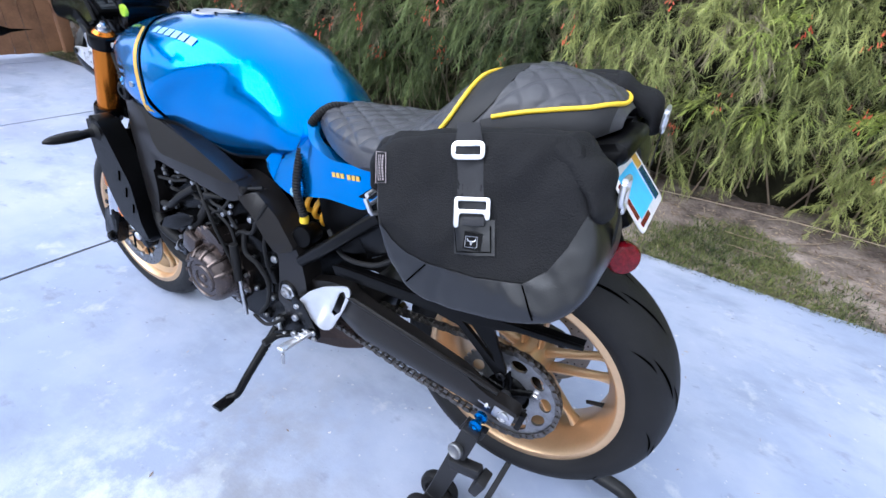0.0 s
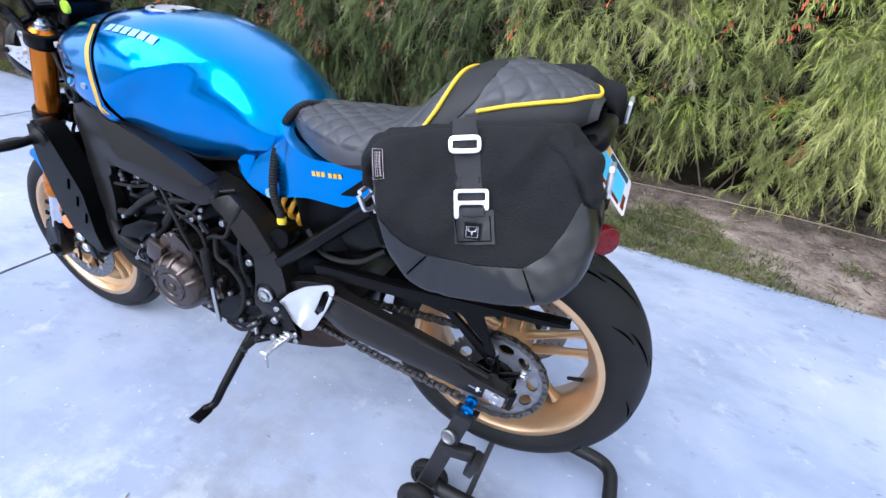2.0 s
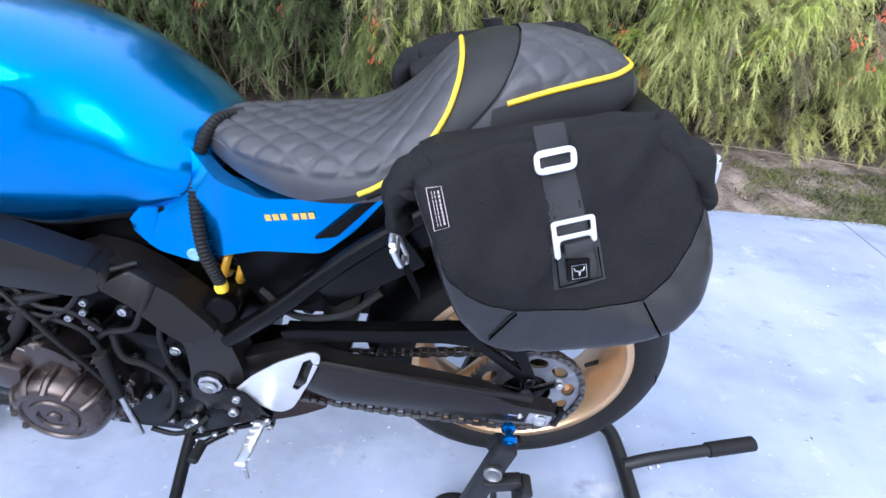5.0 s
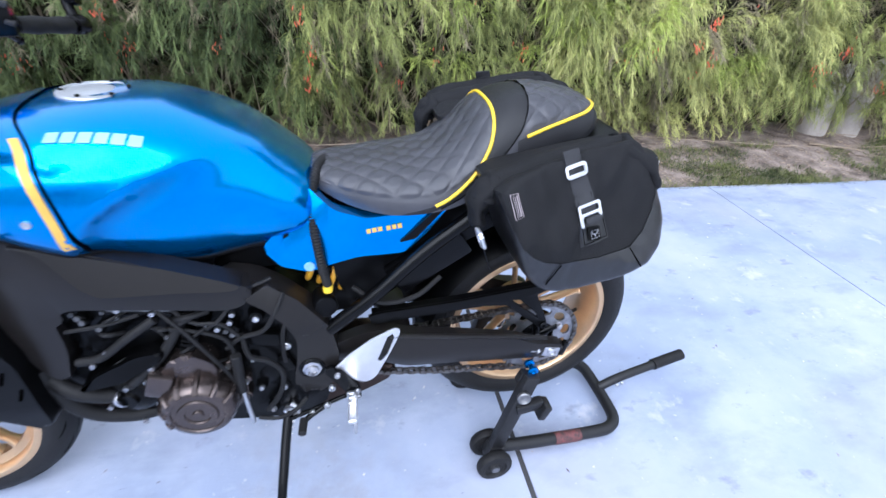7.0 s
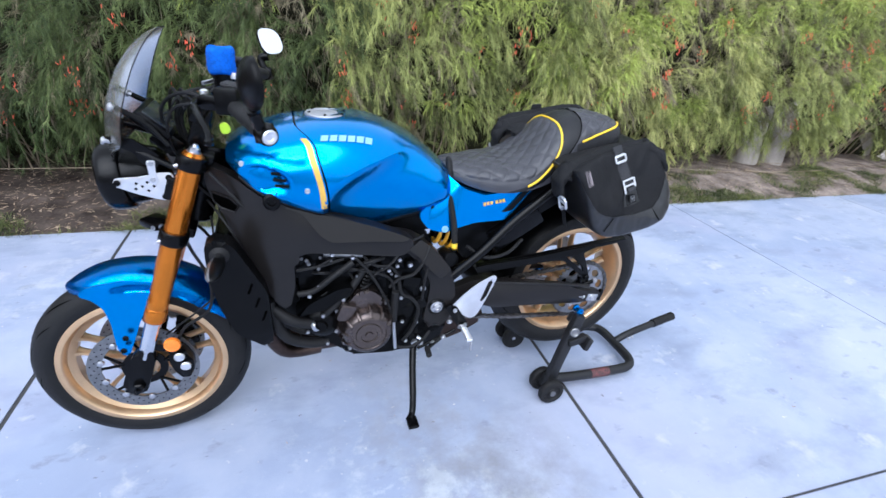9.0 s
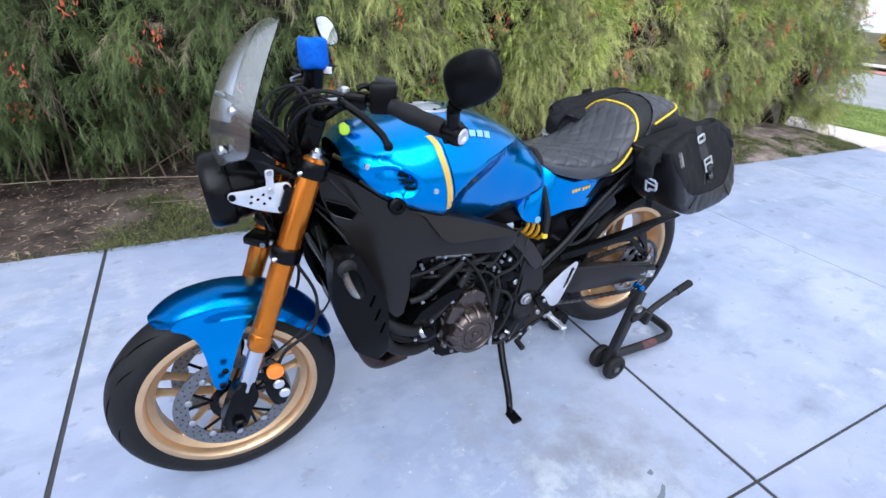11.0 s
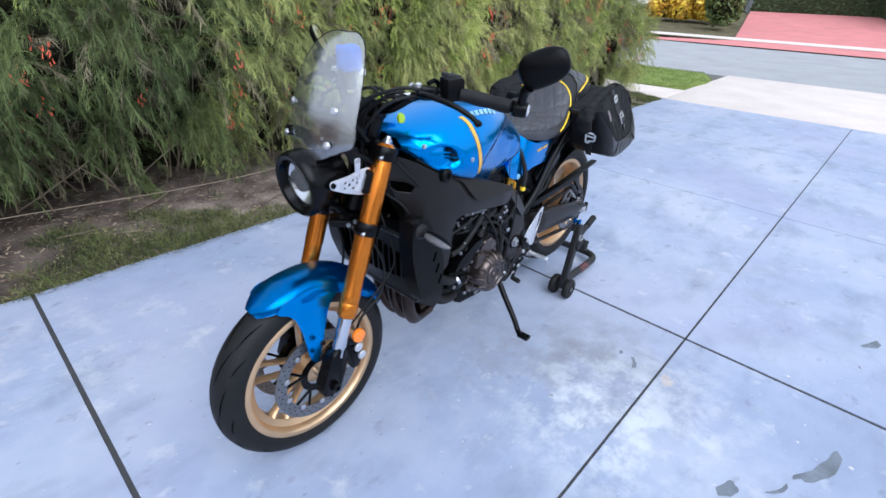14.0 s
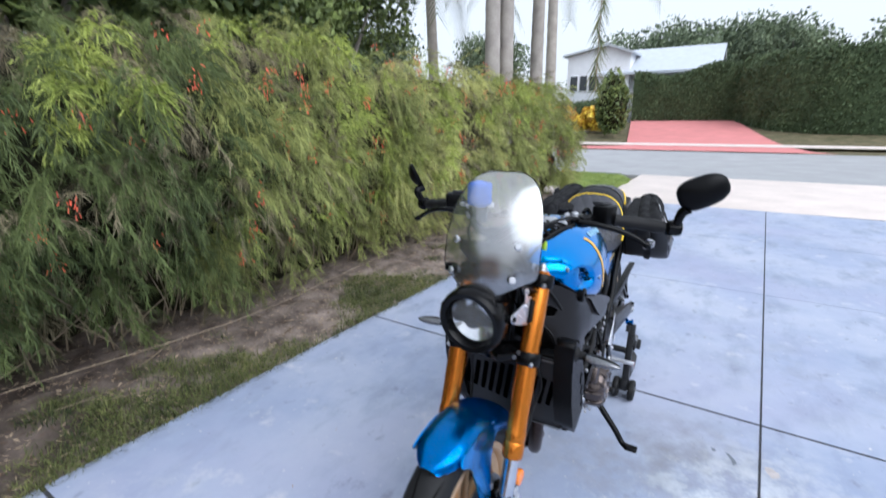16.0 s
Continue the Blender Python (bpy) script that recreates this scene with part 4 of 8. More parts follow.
def tank_half(lo, hi, nx, ns, lift=0.0):
    rows = []
    for i in range(nx + 1):
        row = []
        for j in range(2 * ns + 1):
            s = abs(j - ns) / ns
            a, b = lo(s), hi(s)
            p = tank_point(a + (b - a) * i / nx, s, lift)
            row.append(p if j <= ns else Vector((p.x, 0.060 * step(-1.0, -0.56, p.x) - p.y, p.z)))
        rows.append(row)
    return rows


bm = bmesh.new()
grid(bm, tank_half(seam, lambda s: -0.5455, 74, 40))
bmesh.ops.holes_fill(bm, edges=[e for e in bm.edges if e.is_boundary and all(v.co.x > -0.546 for v in e.verts)])
tank = part("fuel_tank", bm, BLUE, bike, "metallic blue fuel tank with knee recesses", 60)
bm = bmesh.new()
grid(bm, tank_half(lambda s: -1.1795, lambda s: seam(s) - 0.005, 40, 40, 0.003))
shroud = part("intake_shroud", bm, BLUE, bike, "metallic blue intake shroud with a scoop", 60)
for sy in (-1, 1):
    bm = bmesh.new()
    rows = []
    for j in range(26):
        s = 0.40 + 0.535 * j / 25
        row = []
        for k in range(4):
            p = tank_point(seam(s) - 0.024 + 0.015 * k / 3, s, 0.0042)
            row.append((p.x, p.y * -sy, p.z))
        rows.append(row)
    grid(bm, rows)
    part("stripe", bm, GOLDPRINT, shroud, "gold stripe along the shroud edge")
under = bmesh.new()
grid(under, tank_half(lambda s: -1.165, lambda s: -0.66, 30, 16, -0.010))
part("tank_base", under, PLASTIC, bike)
# added dark filler: keeps pale ground from showing under the tank
part("tank_gap_filler", boxed((-0.69, 0.01, 0.775), (0.34, 0.19, 0.12), pose(0, 0, 0, 0, -4, 0), 0.012), PLASTIC, bike)
part("tank_edge", piped([tank_point(x, 0.99) + Vector((0, 0.002, -0.003)) for x in np.linspace(-1.15, -0.56, 26)], 0.0055, 8, 2), PLASTIC, bike, "black rubber tank edge")
for sy in (-1, 1):
    for k in range(3):
        p = tank_point(-1.058 + 0.004 * k, 0.60 + 0.068 * k, 0.0)
        part("louvre", boxed((p.x, sy * (abs(p.y) + 0.003), 0.942 - 0.013 * k), (0.032, 0.006, 0.0075), pose(0, 0, 0, 0, 10, sy * -6), 0.002), PLASTIC, shroud)
    p = tank_point(-0.990, 0.86, 0.004)
    part("shroud_bolt", turned((p.x, sy * abs(p.y), p.z), (0, sy, 0), [(0.007, -0.004), (0.007, 0.002), (0.004, 0.003), (0, 0.001)], 12), STEEL, shroud)
    p = tank_point(-1.140, 0.72, 0.004)
    part("shroud_bolt", turned((p.x, sy * abs(p.y), p.z), (0, sy, 0), [(0.007, -0.004), (0.007, 0.002), (0.004, 0.003), (0, 0.001)], 12), STEEL, shroud)
# maker's mark on both sides as six plain slanted bars
for sy in (-1, 1):
    for k in range(6):
        bm = bmesh.new()
        x = -0.950 + 0.0225 * k
        rows = []
        for j in range(5):
            s = 0.372 + 0.066 * j / 4
            rows.append([(lambda p: (p.x + 0.004 * (1 - j / 4), p.y * -sy, p.z))(tank_point(x + dx, s + 0.002 * k, 0.0016)) for dx in (0, 0.005, 0.012, 0.018)])
        grid(bm, rows)
        part("maker_mark", bm, SILVERPRINT, tank, "silver bar of the maker's mark")
cap = turned((-0.917, 0.0, 1.056), (0.02, 0, 1), [(0.060, -0.01), (0.060, 0.001), (0.057, 0.004), (0.047, 0.005), (0.045, 0.003), (0.034, 0.003), (0.030, 0.005), (0.0, 0.006)], 48)
fc = part("fuel_cap", cap, CAPMETAL, tank, "round pale aluminium fuel cap")
bolts("cap_bolt", [(-0.917 + 0.050 * math.cos(a), 0.050 * math.sin(a), 1.061) for a in (0.3, 1.35, 2.4, 3.4, 4.5, 5.5)], (0, 0, 1), fc, 0.004, 0.003, BLACK)

# seat side covers
cover = [(-0.672, 0.783), (-0.660, 0.800), (-0.620, 0.835), (-0.597, 0.918), (-0.588, 0.905), (-0.555, 0.880), (-0.531, 0.862), (-0.467, 0.842), (-0.38, 0.848), (-0.285, 0.868), (-0.292, 0.850), (-0.340, 0.792), (-0.387, 0.754), (-0.484, 0.752), (-0.540, 0.738), (-0.585, 0.722), (-0.640, 0.740)]
for sy in (-1, 1):
    bm = plated(cover, -0.118, -0.086, 0.006, 0.012, skew=lambda x, z: 0.050 * step(0.78, 0.92, z) * step(-0.50, -0.60, x) + 0.02 * step(-0.42, -0.28, x))
    if sy > 0:
        bmesh.ops.scale(bm, vec=(1, -1, 1), verts=bm.verts)
    sc = part("side_cover", bm, BLUE, bike, "metallic blue side cover")
    ins = plated([(-0.400, 0.782), (-0.335, 0.838), (-0.292, 0.862), (-0.318, 0.835), (-0.365, 0.786)], -0.121, -0.096, 0.002, 0.004, skew=lambda x, z: 0.014 * step(-0.42, -0.28, x))
    if sy > 0:
        bmesh.ops.scale(ins, vec=(1, -1, 1), verts=ins.verts)
    part("cover_insert", ins, PLASTIC, sc, "black triangular insert")
    part("cover_badge", turned((-0.585, sy * 0.117, 0.735), (0, sy, 0), [(0.011, -0.002), (0.011, 0.002), (0.008, 0.003), (0.006, 0.002), (0, 0.002)], 20), SILVERPRINT, sc)
    mk = bmesh.new()
    for k in range(6):
        box(mk, (-0.463 + 0.0115 * k + (0.006 if k > 2 else 0), sy * 0.1188, 0.8125 + 0.0018 * k), (0.0085, 0.001, 0.010), pose(0, 0, 0, 0, -9, 0))
    part("model_mark", mk, GOLDPRINT, sc, "small gold bars of the model mark")

# ---- seat ----
#       x,     top,   edge,  half width, middle
SEAT = [
    (-0.580, 0.903, 0.896, 0.050, 0.018),
    (-0.550, 0.913, 0.878, 0.078, 0.020),
    (-0.500, 0.915, 0.858, 0.108, 0.022),
    (-0.430, 0.920, 0.846, 0.138, 0.025),
    (-0.370, 0.924, 0.848, 0.153, 0.028),
    (-0.310, 0.943, 0.858, 0.160, 0.030),
    (-0.260, 0.984, 0.872, 0.154, 0.030),
    (-0.215, 1.032, 0.888, 0.146, 0.030),
    (-0.170, 1.060, 0.905, 0.138, 0.030),
    (-0.110, 1.069, 0.930, 0.130, 0.030),
    (-0.055, 1.066, 0.955, 0.118, 0.030),
    (-0.005, 1.057, 0.978, 0.102, 0.030),
    (0.028, 1.045, 0.996, 0.082, 0.030),
    (0.050, 1.027, 1.006, 0.050, 0.030),
]


def quilt(a, b):
    """Pillow of a diamond quilt, 0 on the seams."""
    u, v = (a + b) % 1.0, (a - b) % 1.0
    return min(1.0, (min(u, 1 - u) * min(v, 1 - v)) ** 0.5 * 3.6)


def pipe_q(x):
    """How far down the flank the pillion piping lies."""
    return lerp_table([(-0.22, 0.74), (-0.141, 0.705), (-0.09, 0.675), (-0.045, 0.64), (0.0, 0.57), (0.018, 0.48), (0.032, 0.34), (0.039, 0.18), (0.041, 0.0)], min(0.041, max(-0.22, x)))[0]


def seat_point(x, q, lift=0.0, pad=True):
    """q from -1 to 1 over the seat, from lower edge to lower edge."""
    top, low, w, mid = lerp_table(SEAT, x)
    a = min(abs(q), 0.9999) * math.pi / 2
    e = 2 / (2.5 + 0.5 * step(-0.30, -0.45, x))
    y, z = w * math.sin(a) ** e, low + (top - low) * math.cos(a) ** e
    n = 0.0
    if pad:
        edge = 0.80 if x < -0.20 else pipe_q(x)
        n = 0.0042 * quilt(x / 0.058, (y if q > 0 else -y) / 0.046) * step(edge, edge - 0.10, abs(q))
    return Vector((x, mid + math.copysign(y * (1 + (lift + n) / w * math.sin(a)), q), z + (lift + n) * math.cos(a) ** 0.5))


def arch(q):
    """x of the piped seam that climbs from the seat's flank over the hump."""
    return lerp_table([(0, -0.203), (0.3, -0.203), (0.5, -0.209), (0.65, -0.222), (0.78, -0.252), (0.88, -0.300), (0.95, -0.345), (1.0, -0.400)], abs(q))[0]


def seat_sheet(lo, hi, nx, nq, pad=True, lift=0.0):
    rows = []
    for i in range(nx + 1):
        row = []
        for j in range(nq + 1):
            q = -1 + 2 * j / nq
            a, b = lo(q), hi(q)
            row.append(seat_point(a + (b - a) * i / nx, q, lift, pad))
        rows.append(row)
    return rows


def band_end(q):
    return arch(q) + 0.080 - 0.022 * abs(q)


bm = bmesh.new()
grid(bm, seat_sheet(lambda q: -0.580, arch, 110, 140))
seat = part("seat", bm, LEATHER, bike, "charcoal quilted seat with yellow piping", 80)
bm = bmesh.new()
grid(bm, seat_sheet(arch, band_end, 16, 100, False))
part("seat_band", bm, SIDELEATHER, seat, "smooth black band behind the piping", 80)
bm = bmesh.new()
grid(bm, seat_sheet(lambda q: band_end(q) + 0.001, lambda q: 0.050, 90, 120))
part("pillion_pad", bm, LEATHER, seat, "charcoal quilted pillion pad", 80)
for sy in (-1, 1):
    bm = bmesh.new()
    rows = []
    for k in range(31):
        row = []
        for j in range(13):
            q = pipe_q(-0.16 + 0.196 * k / 30) * (1 - j / 12) + j / 12
            x = max(-0.16 + 0.196 * k / 30, band_end(q) + 0.003)
            row.append(seat_point(x, sy * q, 0.0014, False))
        rows.append(row)
    grid(bm, rows)
    part("seat_flank", bm, SIDELEATHER, seat, "smooth black flank below the piping", 80)
bm = bmesh.new()
grid(bm, [[(x, lerp_table(SEAT, x)[3] + y * lerp_table(SEAT, x)[2] * 0.97, lerp_table(SEAT, x)[1] - 0.002) for y in (-1, -0.5, 0, 0.5, 1)] for x in [-0.580 + 0.630 * k / 20 for k in range(21)]])
bmesh.ops.solidify(bm, geom=bm.faces[:], thickness=0.012)
part("seat_base", bm, PLASTIC, seat)
part("piping", piped([seat_point(arch(q), q, 0.003, False) for q in np.linspace(-0.93, 0.93, 81)], 0.0038, 10, 1, False), YELLOW, seat, "yellow piping")
pip = []
for k in range(61):
    t = abs(k - 30) / 30
    x, q = lerp_table([(0, 0.041, 0.0), (0.10, 0.039, 0.18), (0.20, 0.032, 0.34), (0.30, 0.018, 0.48), (0.40, 0.0, 0.57), (0.62, -0.045, 0.64), (0.82, -0.090, 0.675), (1.0, -0.141, 0.705)], t)
    pip.append(seat_point(x, q if k > 30 else -q, 0.003, False))
part("piping", piped(pip, 0.0038, 10, 1, False), YELLOW, seat, "yellow piping")
for sy in (-1, 1):
    st = [seat_point(band_end(q), q * sy, 0.0012, False) for q in np.linspace(0.04, 0.98, 25)]
    part("seat_seam", piped(st, 0.0016, 6, 1, False), BLACK, seat)

# ---- front end ----
FT, FB = Vector((-1.239, 0, 1.002)), Vector((-1.494, 0, 0.287))
FD = (FT - FB).normalized()


def on_fork(z, y=0.0):
    t = (z - FB.z) / (FT.z - FB.z)
    p = FB.lerp(FT, t)
    return Vector((p.x, y, p.z))


forks = []
for sy in (-1, 1):
    y = sy * 0.105
    top = on_fork(0.979, y)
    n = (on_fork(0.979) - on_fork(0.508)).length
    leg = turned(top, -FD, [(0, -0.004), (0.018, -0.004), (0.022, 0.0), (0.0255, 0.004), (0.0255, 0.035), (0.0268, 0.04), (0.0268, 0.20), (0.0278, 0.24), (0.0278, 0.34), (0.0265, 0.36), (0.0260, n - 0.075), (0.0275, n - 0.070), (0.0275, n - 0.050), (0.0262, n - 0.045), (0.0285, n - 0.040), (0.0285, n - 0.005), (0.026, n), (0.021, n)], 32)
    fk = part("fork_leg", leg, FORK, bike, "orange anodised fork leg")
    forks.append(fk)
    part("fork_slider", rod(bmesh.new(), on_fork(0.515, y), on_fork(0.385, y), 0.0205, 24), CHROME, fk, "polished steel fork slider")
    part("fork_cap", turned(top, FD, [(0.017, 0), (0.017, 0.005), (0.013, 0.006), (0.0125, 0.014), (0.008, 0.017), (0.006, 0.024), (0, 0.025)], 6 * 3), STEEL, fk)
    lug = plated([(-1.530, 0.300), (-1.520, 0.265), (-1.480, 0.262), (-1.462, 0.290), (-1.428, 0.395), (-1.445, 0.425), (-1.478, 0.415), (-1.500, 0.375)], y - 0.020, y + 0.020, 0.010, 0.02)
    part("fork_lug", lug, BLACK, fk, "black cast fork bottom")
    # radial brake caliper behind the leg
    cal = plated([(-1.405, 0.395), (-1.365, 0.375), (-1.345, 0.330), (-1.350, 0.285), (-1.375, 0.262), (-1.395, 0.285), (-1.410, 0.330)], FAX.y + sy * 0.066 - 0.036, FAX.y + sy * 0.066 + 0.036, 0.008, 0.012)
    cp = part("brake_caliper", cal, BLACK, bike, "black four-piston brake caliper")
    for c in ((-1.376, 0.366), (-1.364, 0.330)):
        part("piston_cap", turned((c[0], sy * 0.101, c[1]), (0, sy, 0), [(0, 0), (0.0145, 0), (0.0145, 0.004), (0.012, 0.006), (0, 0.006)], 24), ALU, cp, "bare aluminium piston cap")
    part("caliper_bridge", boxed((-1.378, FAX.y + sy * 0.066, 0.330), (0.03, 0.08, 0.10), pose(0, 0, 0, 0, -12, 0), 0.006), BLACK, cp)
    rf = turned((-1.383, sy * 0.117, 0.424), (0, sy, 0), [(0, -0.008), (0.021, -0.008), (0.023, 0.0), (0.021, 0.005), (0, 0.008)], 28)
    part("fork_reflector", rf, ORANGE, fk, "round amber reflector")
    part("reflector_bracket", boxed((-1.410, sy * 0.108, 0.410), (0.07, 0.004, 0.022), pose(0, 0, 0, 0, 20, 0), 0.001), BLACK, fk)
for z, name in ((0.958, "upper_triple_clamp"), (0.760, "lower_triple_clamp")):
    cb = bmesh.new()
    for sy in (-1, 1):
        lathe(cb, on_fork(z, sy * 0.105) - FD * 0.018, FD, [(0.0275, 0), (0.034, 0), (0.036, 0.004), (0.036, 0.032), (0.034, 0.036), (0.0275, 0.036)], 28, True)
    box(cb, on_fork(z) + Vector((0.022, 0, 0)), (0.05, 0.17, 0.028), pose(0, 0, 0, 0, 19.6, 0), 0.006)
    tc = part(name, cb, BLACK, bike, "black triple clamp")
    for sy in (-1, 1):
        part("clamp_bolt", rod(bmesh.new(), on_fork(z, sy * 0.125) + Vector((-0.036, 0, -0.004)), on_fork(z, sy * 0.125) + Vector((-0.012, 0, 0.004)), 0.0055, 10), STEEL, tc)

# front mudguard: a curved shell with flared legs bolted to the forks
def guard_rows(grow):
    rows = []
    for k in range(37):
        a = radians(119 - 98 * k / 36)
        ends = min(1.0, 3.2 * min(k, 36 - k) / 36 + 0.12)
        tip = 1 - (1 - min(1.0, (min(k, 36 - k) + 0.4) / 7)) ** 2
        w = (0.069 + 0.007 * math.sin(math.pi * k / 36)) * (0.10 + 0.90 * tip ** 0.6)
        rr = 0.309 + 0.026 * math.sin(math.pi * min(1, (k + 3) / 39)) ** 0.7 + grow
        drop = 0.016 + 0.040 * ends
        row = []
        for j in range(17):
            u = -1 + 2 * j / 16
            s = abs(u)
            ang = s * radians(94)
            y = FAX.y + math.copysign(w * math.sin(ang) ** 0.85 if s else 0, u)
            r2 = rr - drop * (1 - math.cos(ang)) ** 1.15
            row.append((FAX.x + r2 * math.cos(a), y, FAX.z + r2 * math.sin(a)))
        rows.append(row)
    return rows


bm = bmesh.new()
grid(bm, guard_rows(0.0))
bmesh.ops.solidify(bm, geom=bm.faces[:], thickness=-0.003)
mud = part("front_mudguard", bm, BLUE, bike, "metallic blue front mudguard", 60)
for sy in (-1, 1):
    leg = [(-1.600, 0.575), (-1.566, 0.560), (-1.545, 0.530), (-1.534, 0.480), (-1.530, 0.400), (-1.518, 0.378), (-1.505, 0.376), (-1.488, 0.415), (-1.466, 0.470), (-1.444, 0.520), (-1.422, 0.556), (-1.385, 0.575), (-1.40, 0.594), (-1.49, 0.608), (-1.575, 0.596)]
    bm = plated(leg, FAX.y + sy * 0.075 - 0.003, FAX.y + sy * 0.075 + 0.003, 0.0025, 0.012, skew=lambda x, z, sy=sy: sy * (0.022 * step(0.54, 0.39, z) - 0.008 * step(0.55, 0.60, z)))
    lg = part("mudguard_leg", bm, BLUE, mud)
    bolts("mudguard_bolt", [(-1.497, sy * 0.097, 0.452), (-1.508, sy * 0.101, 0.413)], (0, sy, 0), lg, 0.0085, 0.005, BLACK)

# headlight bowl with a thick black ring, reflector and glass
HA = Vector((-1, 0, -0.10)).normalized()
HC = Vector((-1.441, 0, 0.894))
bowl = turned(HC, HA, [(0, -0.118), (0.035, -0.115), (0.060, -0.100), (0.072, -0.066), (0.077, -0.032), (0.078, -0.024), (0.0855, -0.021), (0.088, -0.015), (0.0885, 0.014), (0.086, 0.026), (0.080, 0.032), (0.069, 0.029), (0.060, 0.014), (0.058, 0.002)], 64)
hl = part("headlight", bowl, BLACK, bike, "round headlight with a black bowl and ring")
part("reflector", turned(HC, HA, [(0.0585, 0.006), (0.054, 0.002), (0.040, -0.010), (0.020, -0.022), (0, -0.026)], 48), LENS, hl, "bright faceted reflector")
part("reflector_bar", boxed(HC + HA * 0.004, (0.016, 0.108, 0.024), pose(0, 0, 0, 0, 6, 0), 0.006), BLACK, hl)
part("projector", turned(HC + HA * 0.004 + Vector((0, 0, -0.002)), HA, [(0, -0.02), (0.022, -0.02), (0.022, 0.006), (0.018, 0.012), (0, 0.016)], 28), BLACK, hl)
gl = part("glass", turned(HC, HA, [(0, 0.022), (0.03, 0.0205), (0.050, 0.016), (0.0615, 0.010)], 48), GLASS, hl)
gl.visible_shadow = False
for sy in (-1, 1):
    holes = [[Vector((x + 0.0035 * math.cos(2 * math.pi * k / 10), z + 0.0035 * math.sin(2 * math.pi * k / 10))) for k in range(10)] for x, z in ((-1.385, 0.904), (-1.373, 0.896), (-1.361, 0.906), (-1.361, 0.885), (-1.348, 0.896), (-1.388, 0.890))]
    br = plated([(-1.434, 0.908), (-1.428, 0.918), (-1.375, 0.921), (-1.330, 0.930), (-1.306, 0.930), (-1.300, 0.918), (-1.306, 0.905), (-1.318, 0.865), (-1.326, 0.858), (-1.345, 0.862), (-1.385, 0.876), (-1.428, 0.896)], sy * 0.098 - 0.002, sy * 0.098 + 0.002, 0.0007, 0.006, holes)
    bk = part("headlight_bracket", br, ALU, bike, "drilled aluminium headlight bracket")
    bolts("bracket_bolt", [(-1.424, sy * 0.100, 0.907), (-1.312, sy * 0.100, 0.918), (-1.327, sy * 0.100, 0.869)], (0, sy, 0), bk, 0.0075, 0.005, BLACK)
    part("bracket_arm", plated([(-1.356, 0.906), (-1.336, 0.906), (-1.338, 0.935), (-1.335, 0.962), (-1.354, 0.962), (-1.353, 0.935)], sy * 0.1005 - 0.0015, sy * 0.1005 + 0.0015, 0.0006, 0.006), ALU, bk, "upright aluminium arm")
    bolts("arm_bolt", [(-1.3464, sy * 0.102, 0.9136), (-1.3446, sy * 0.102, 0.9543)], (0, sy, 0), bk, 0.006, 0.004, STEEL)
    part("arm_stay", plated([(-1.360, 0.948), (-1.332, 0.940), (-1.326, 0.975), (-1.372, 1.012), (-1.418, 1.022), (-1.420, 1.002), (-1.380, 0.985)], sy * 0.095 - 0.003, sy * 0.095 + 0.003, 0.001, 0.006), BLACK, bk, "black screen stay plate")
    part("bracket_spacer", rod(bmesh.new(), (-1.424, sy * 0.085, 0.907), (-1.424, sy * 0.098, 0.907), 0.009), BLACK, bk)
    part("bracket_clamp", boxed((-1.30, sy * 0.103, 0.885), (0.05, 0.012, 0.06), pose(0, 0, 0, 0, 19, 0), 0.004), BLACK, bk)

# windscreen
#        way up, x mid,  z mid, half width
SCR = [(0.00, -1.442, 0.958, 0.085), (0.06, -1.443, 0.975, 0.118), (0.14, -1.444, 1.005, 0.131), (0.30, -1.436, 1.060, 0.132), (0.50, -1.418, 1.112, 0.130), (0.70, -1.388, 1.168, 0.120), (0.86, -1.349, 1.215, 0.099), (0.95, -1.317, 1.240, 0.072), (1.00, -1.294, 1.250, 0.040)]


def screen_rows(n=30, m=24):
    rows = []
    for i in range(n + 1):
        x, z, w = lerp_table(SCR, i / n)
        row = []
        for j in range(m + 1):
            u = -1 + 2 * j / m
            low = 0.026 * abs(u) ** 2.4 * step(0.22, 0.0, i / n)
            row.append(Vector((x + 2.6 * (w * u) ** 2 + 0.3 * abs(w * u) ** 1.5, w * u - 0.012, z + low)))
        rows.append(row)
    return rows


srows = screen_rows()
bm = bmesh.new()
grid(bm, srows)
ws = part("windscreen", bm, SCREEN, bike, "smoke-tinted curved windscreen", 80)
ws.visible_shadow = False
rimline = [r[0] for r in srows] + list(srows[-1][1:-1]) + [r[-1] for r in reversed(srows)] + list(reversed(srows[0]))[1:]
part("screen_edge", piped(rimline, 0.0012, 6, 1, False), PLASTIC, ws)
for sy in (-1, 1):
    for x, z in ((-1.402, 1.085), (-1.431, 1.009)):
        c = Vector((x, sy * 0.084 - 0.012, z))
        part("screen_bolt", turned(c, (-1, sy * 0.45, 0.35), [(0, -0.012), (0.005, -0.012), (0.005, -0.001), (0.0095, 0), (0.0095, 0.003), (0.006, 0.006), (0, 0.006)], 16), STEEL, ws)
    part("screen_stay", piped([(-1.428, sy * 0.076 - 0.012, 1.010), (-1.375, sy * 0.09, 0.985), (-1.335, sy * 0.095, 0.965), (-1.29, sy * 0.100, 0.940)], 0.008, 8), BLACK, ws)
    part("screen_stay", piped([(-1.396, sy * 0.080 - 0.012, 1.084), (-1.34, sy * 0.085, 1.045), (-1.30, sy * 0.09, 0.995)], 0.007, 8), BLACK, ws)

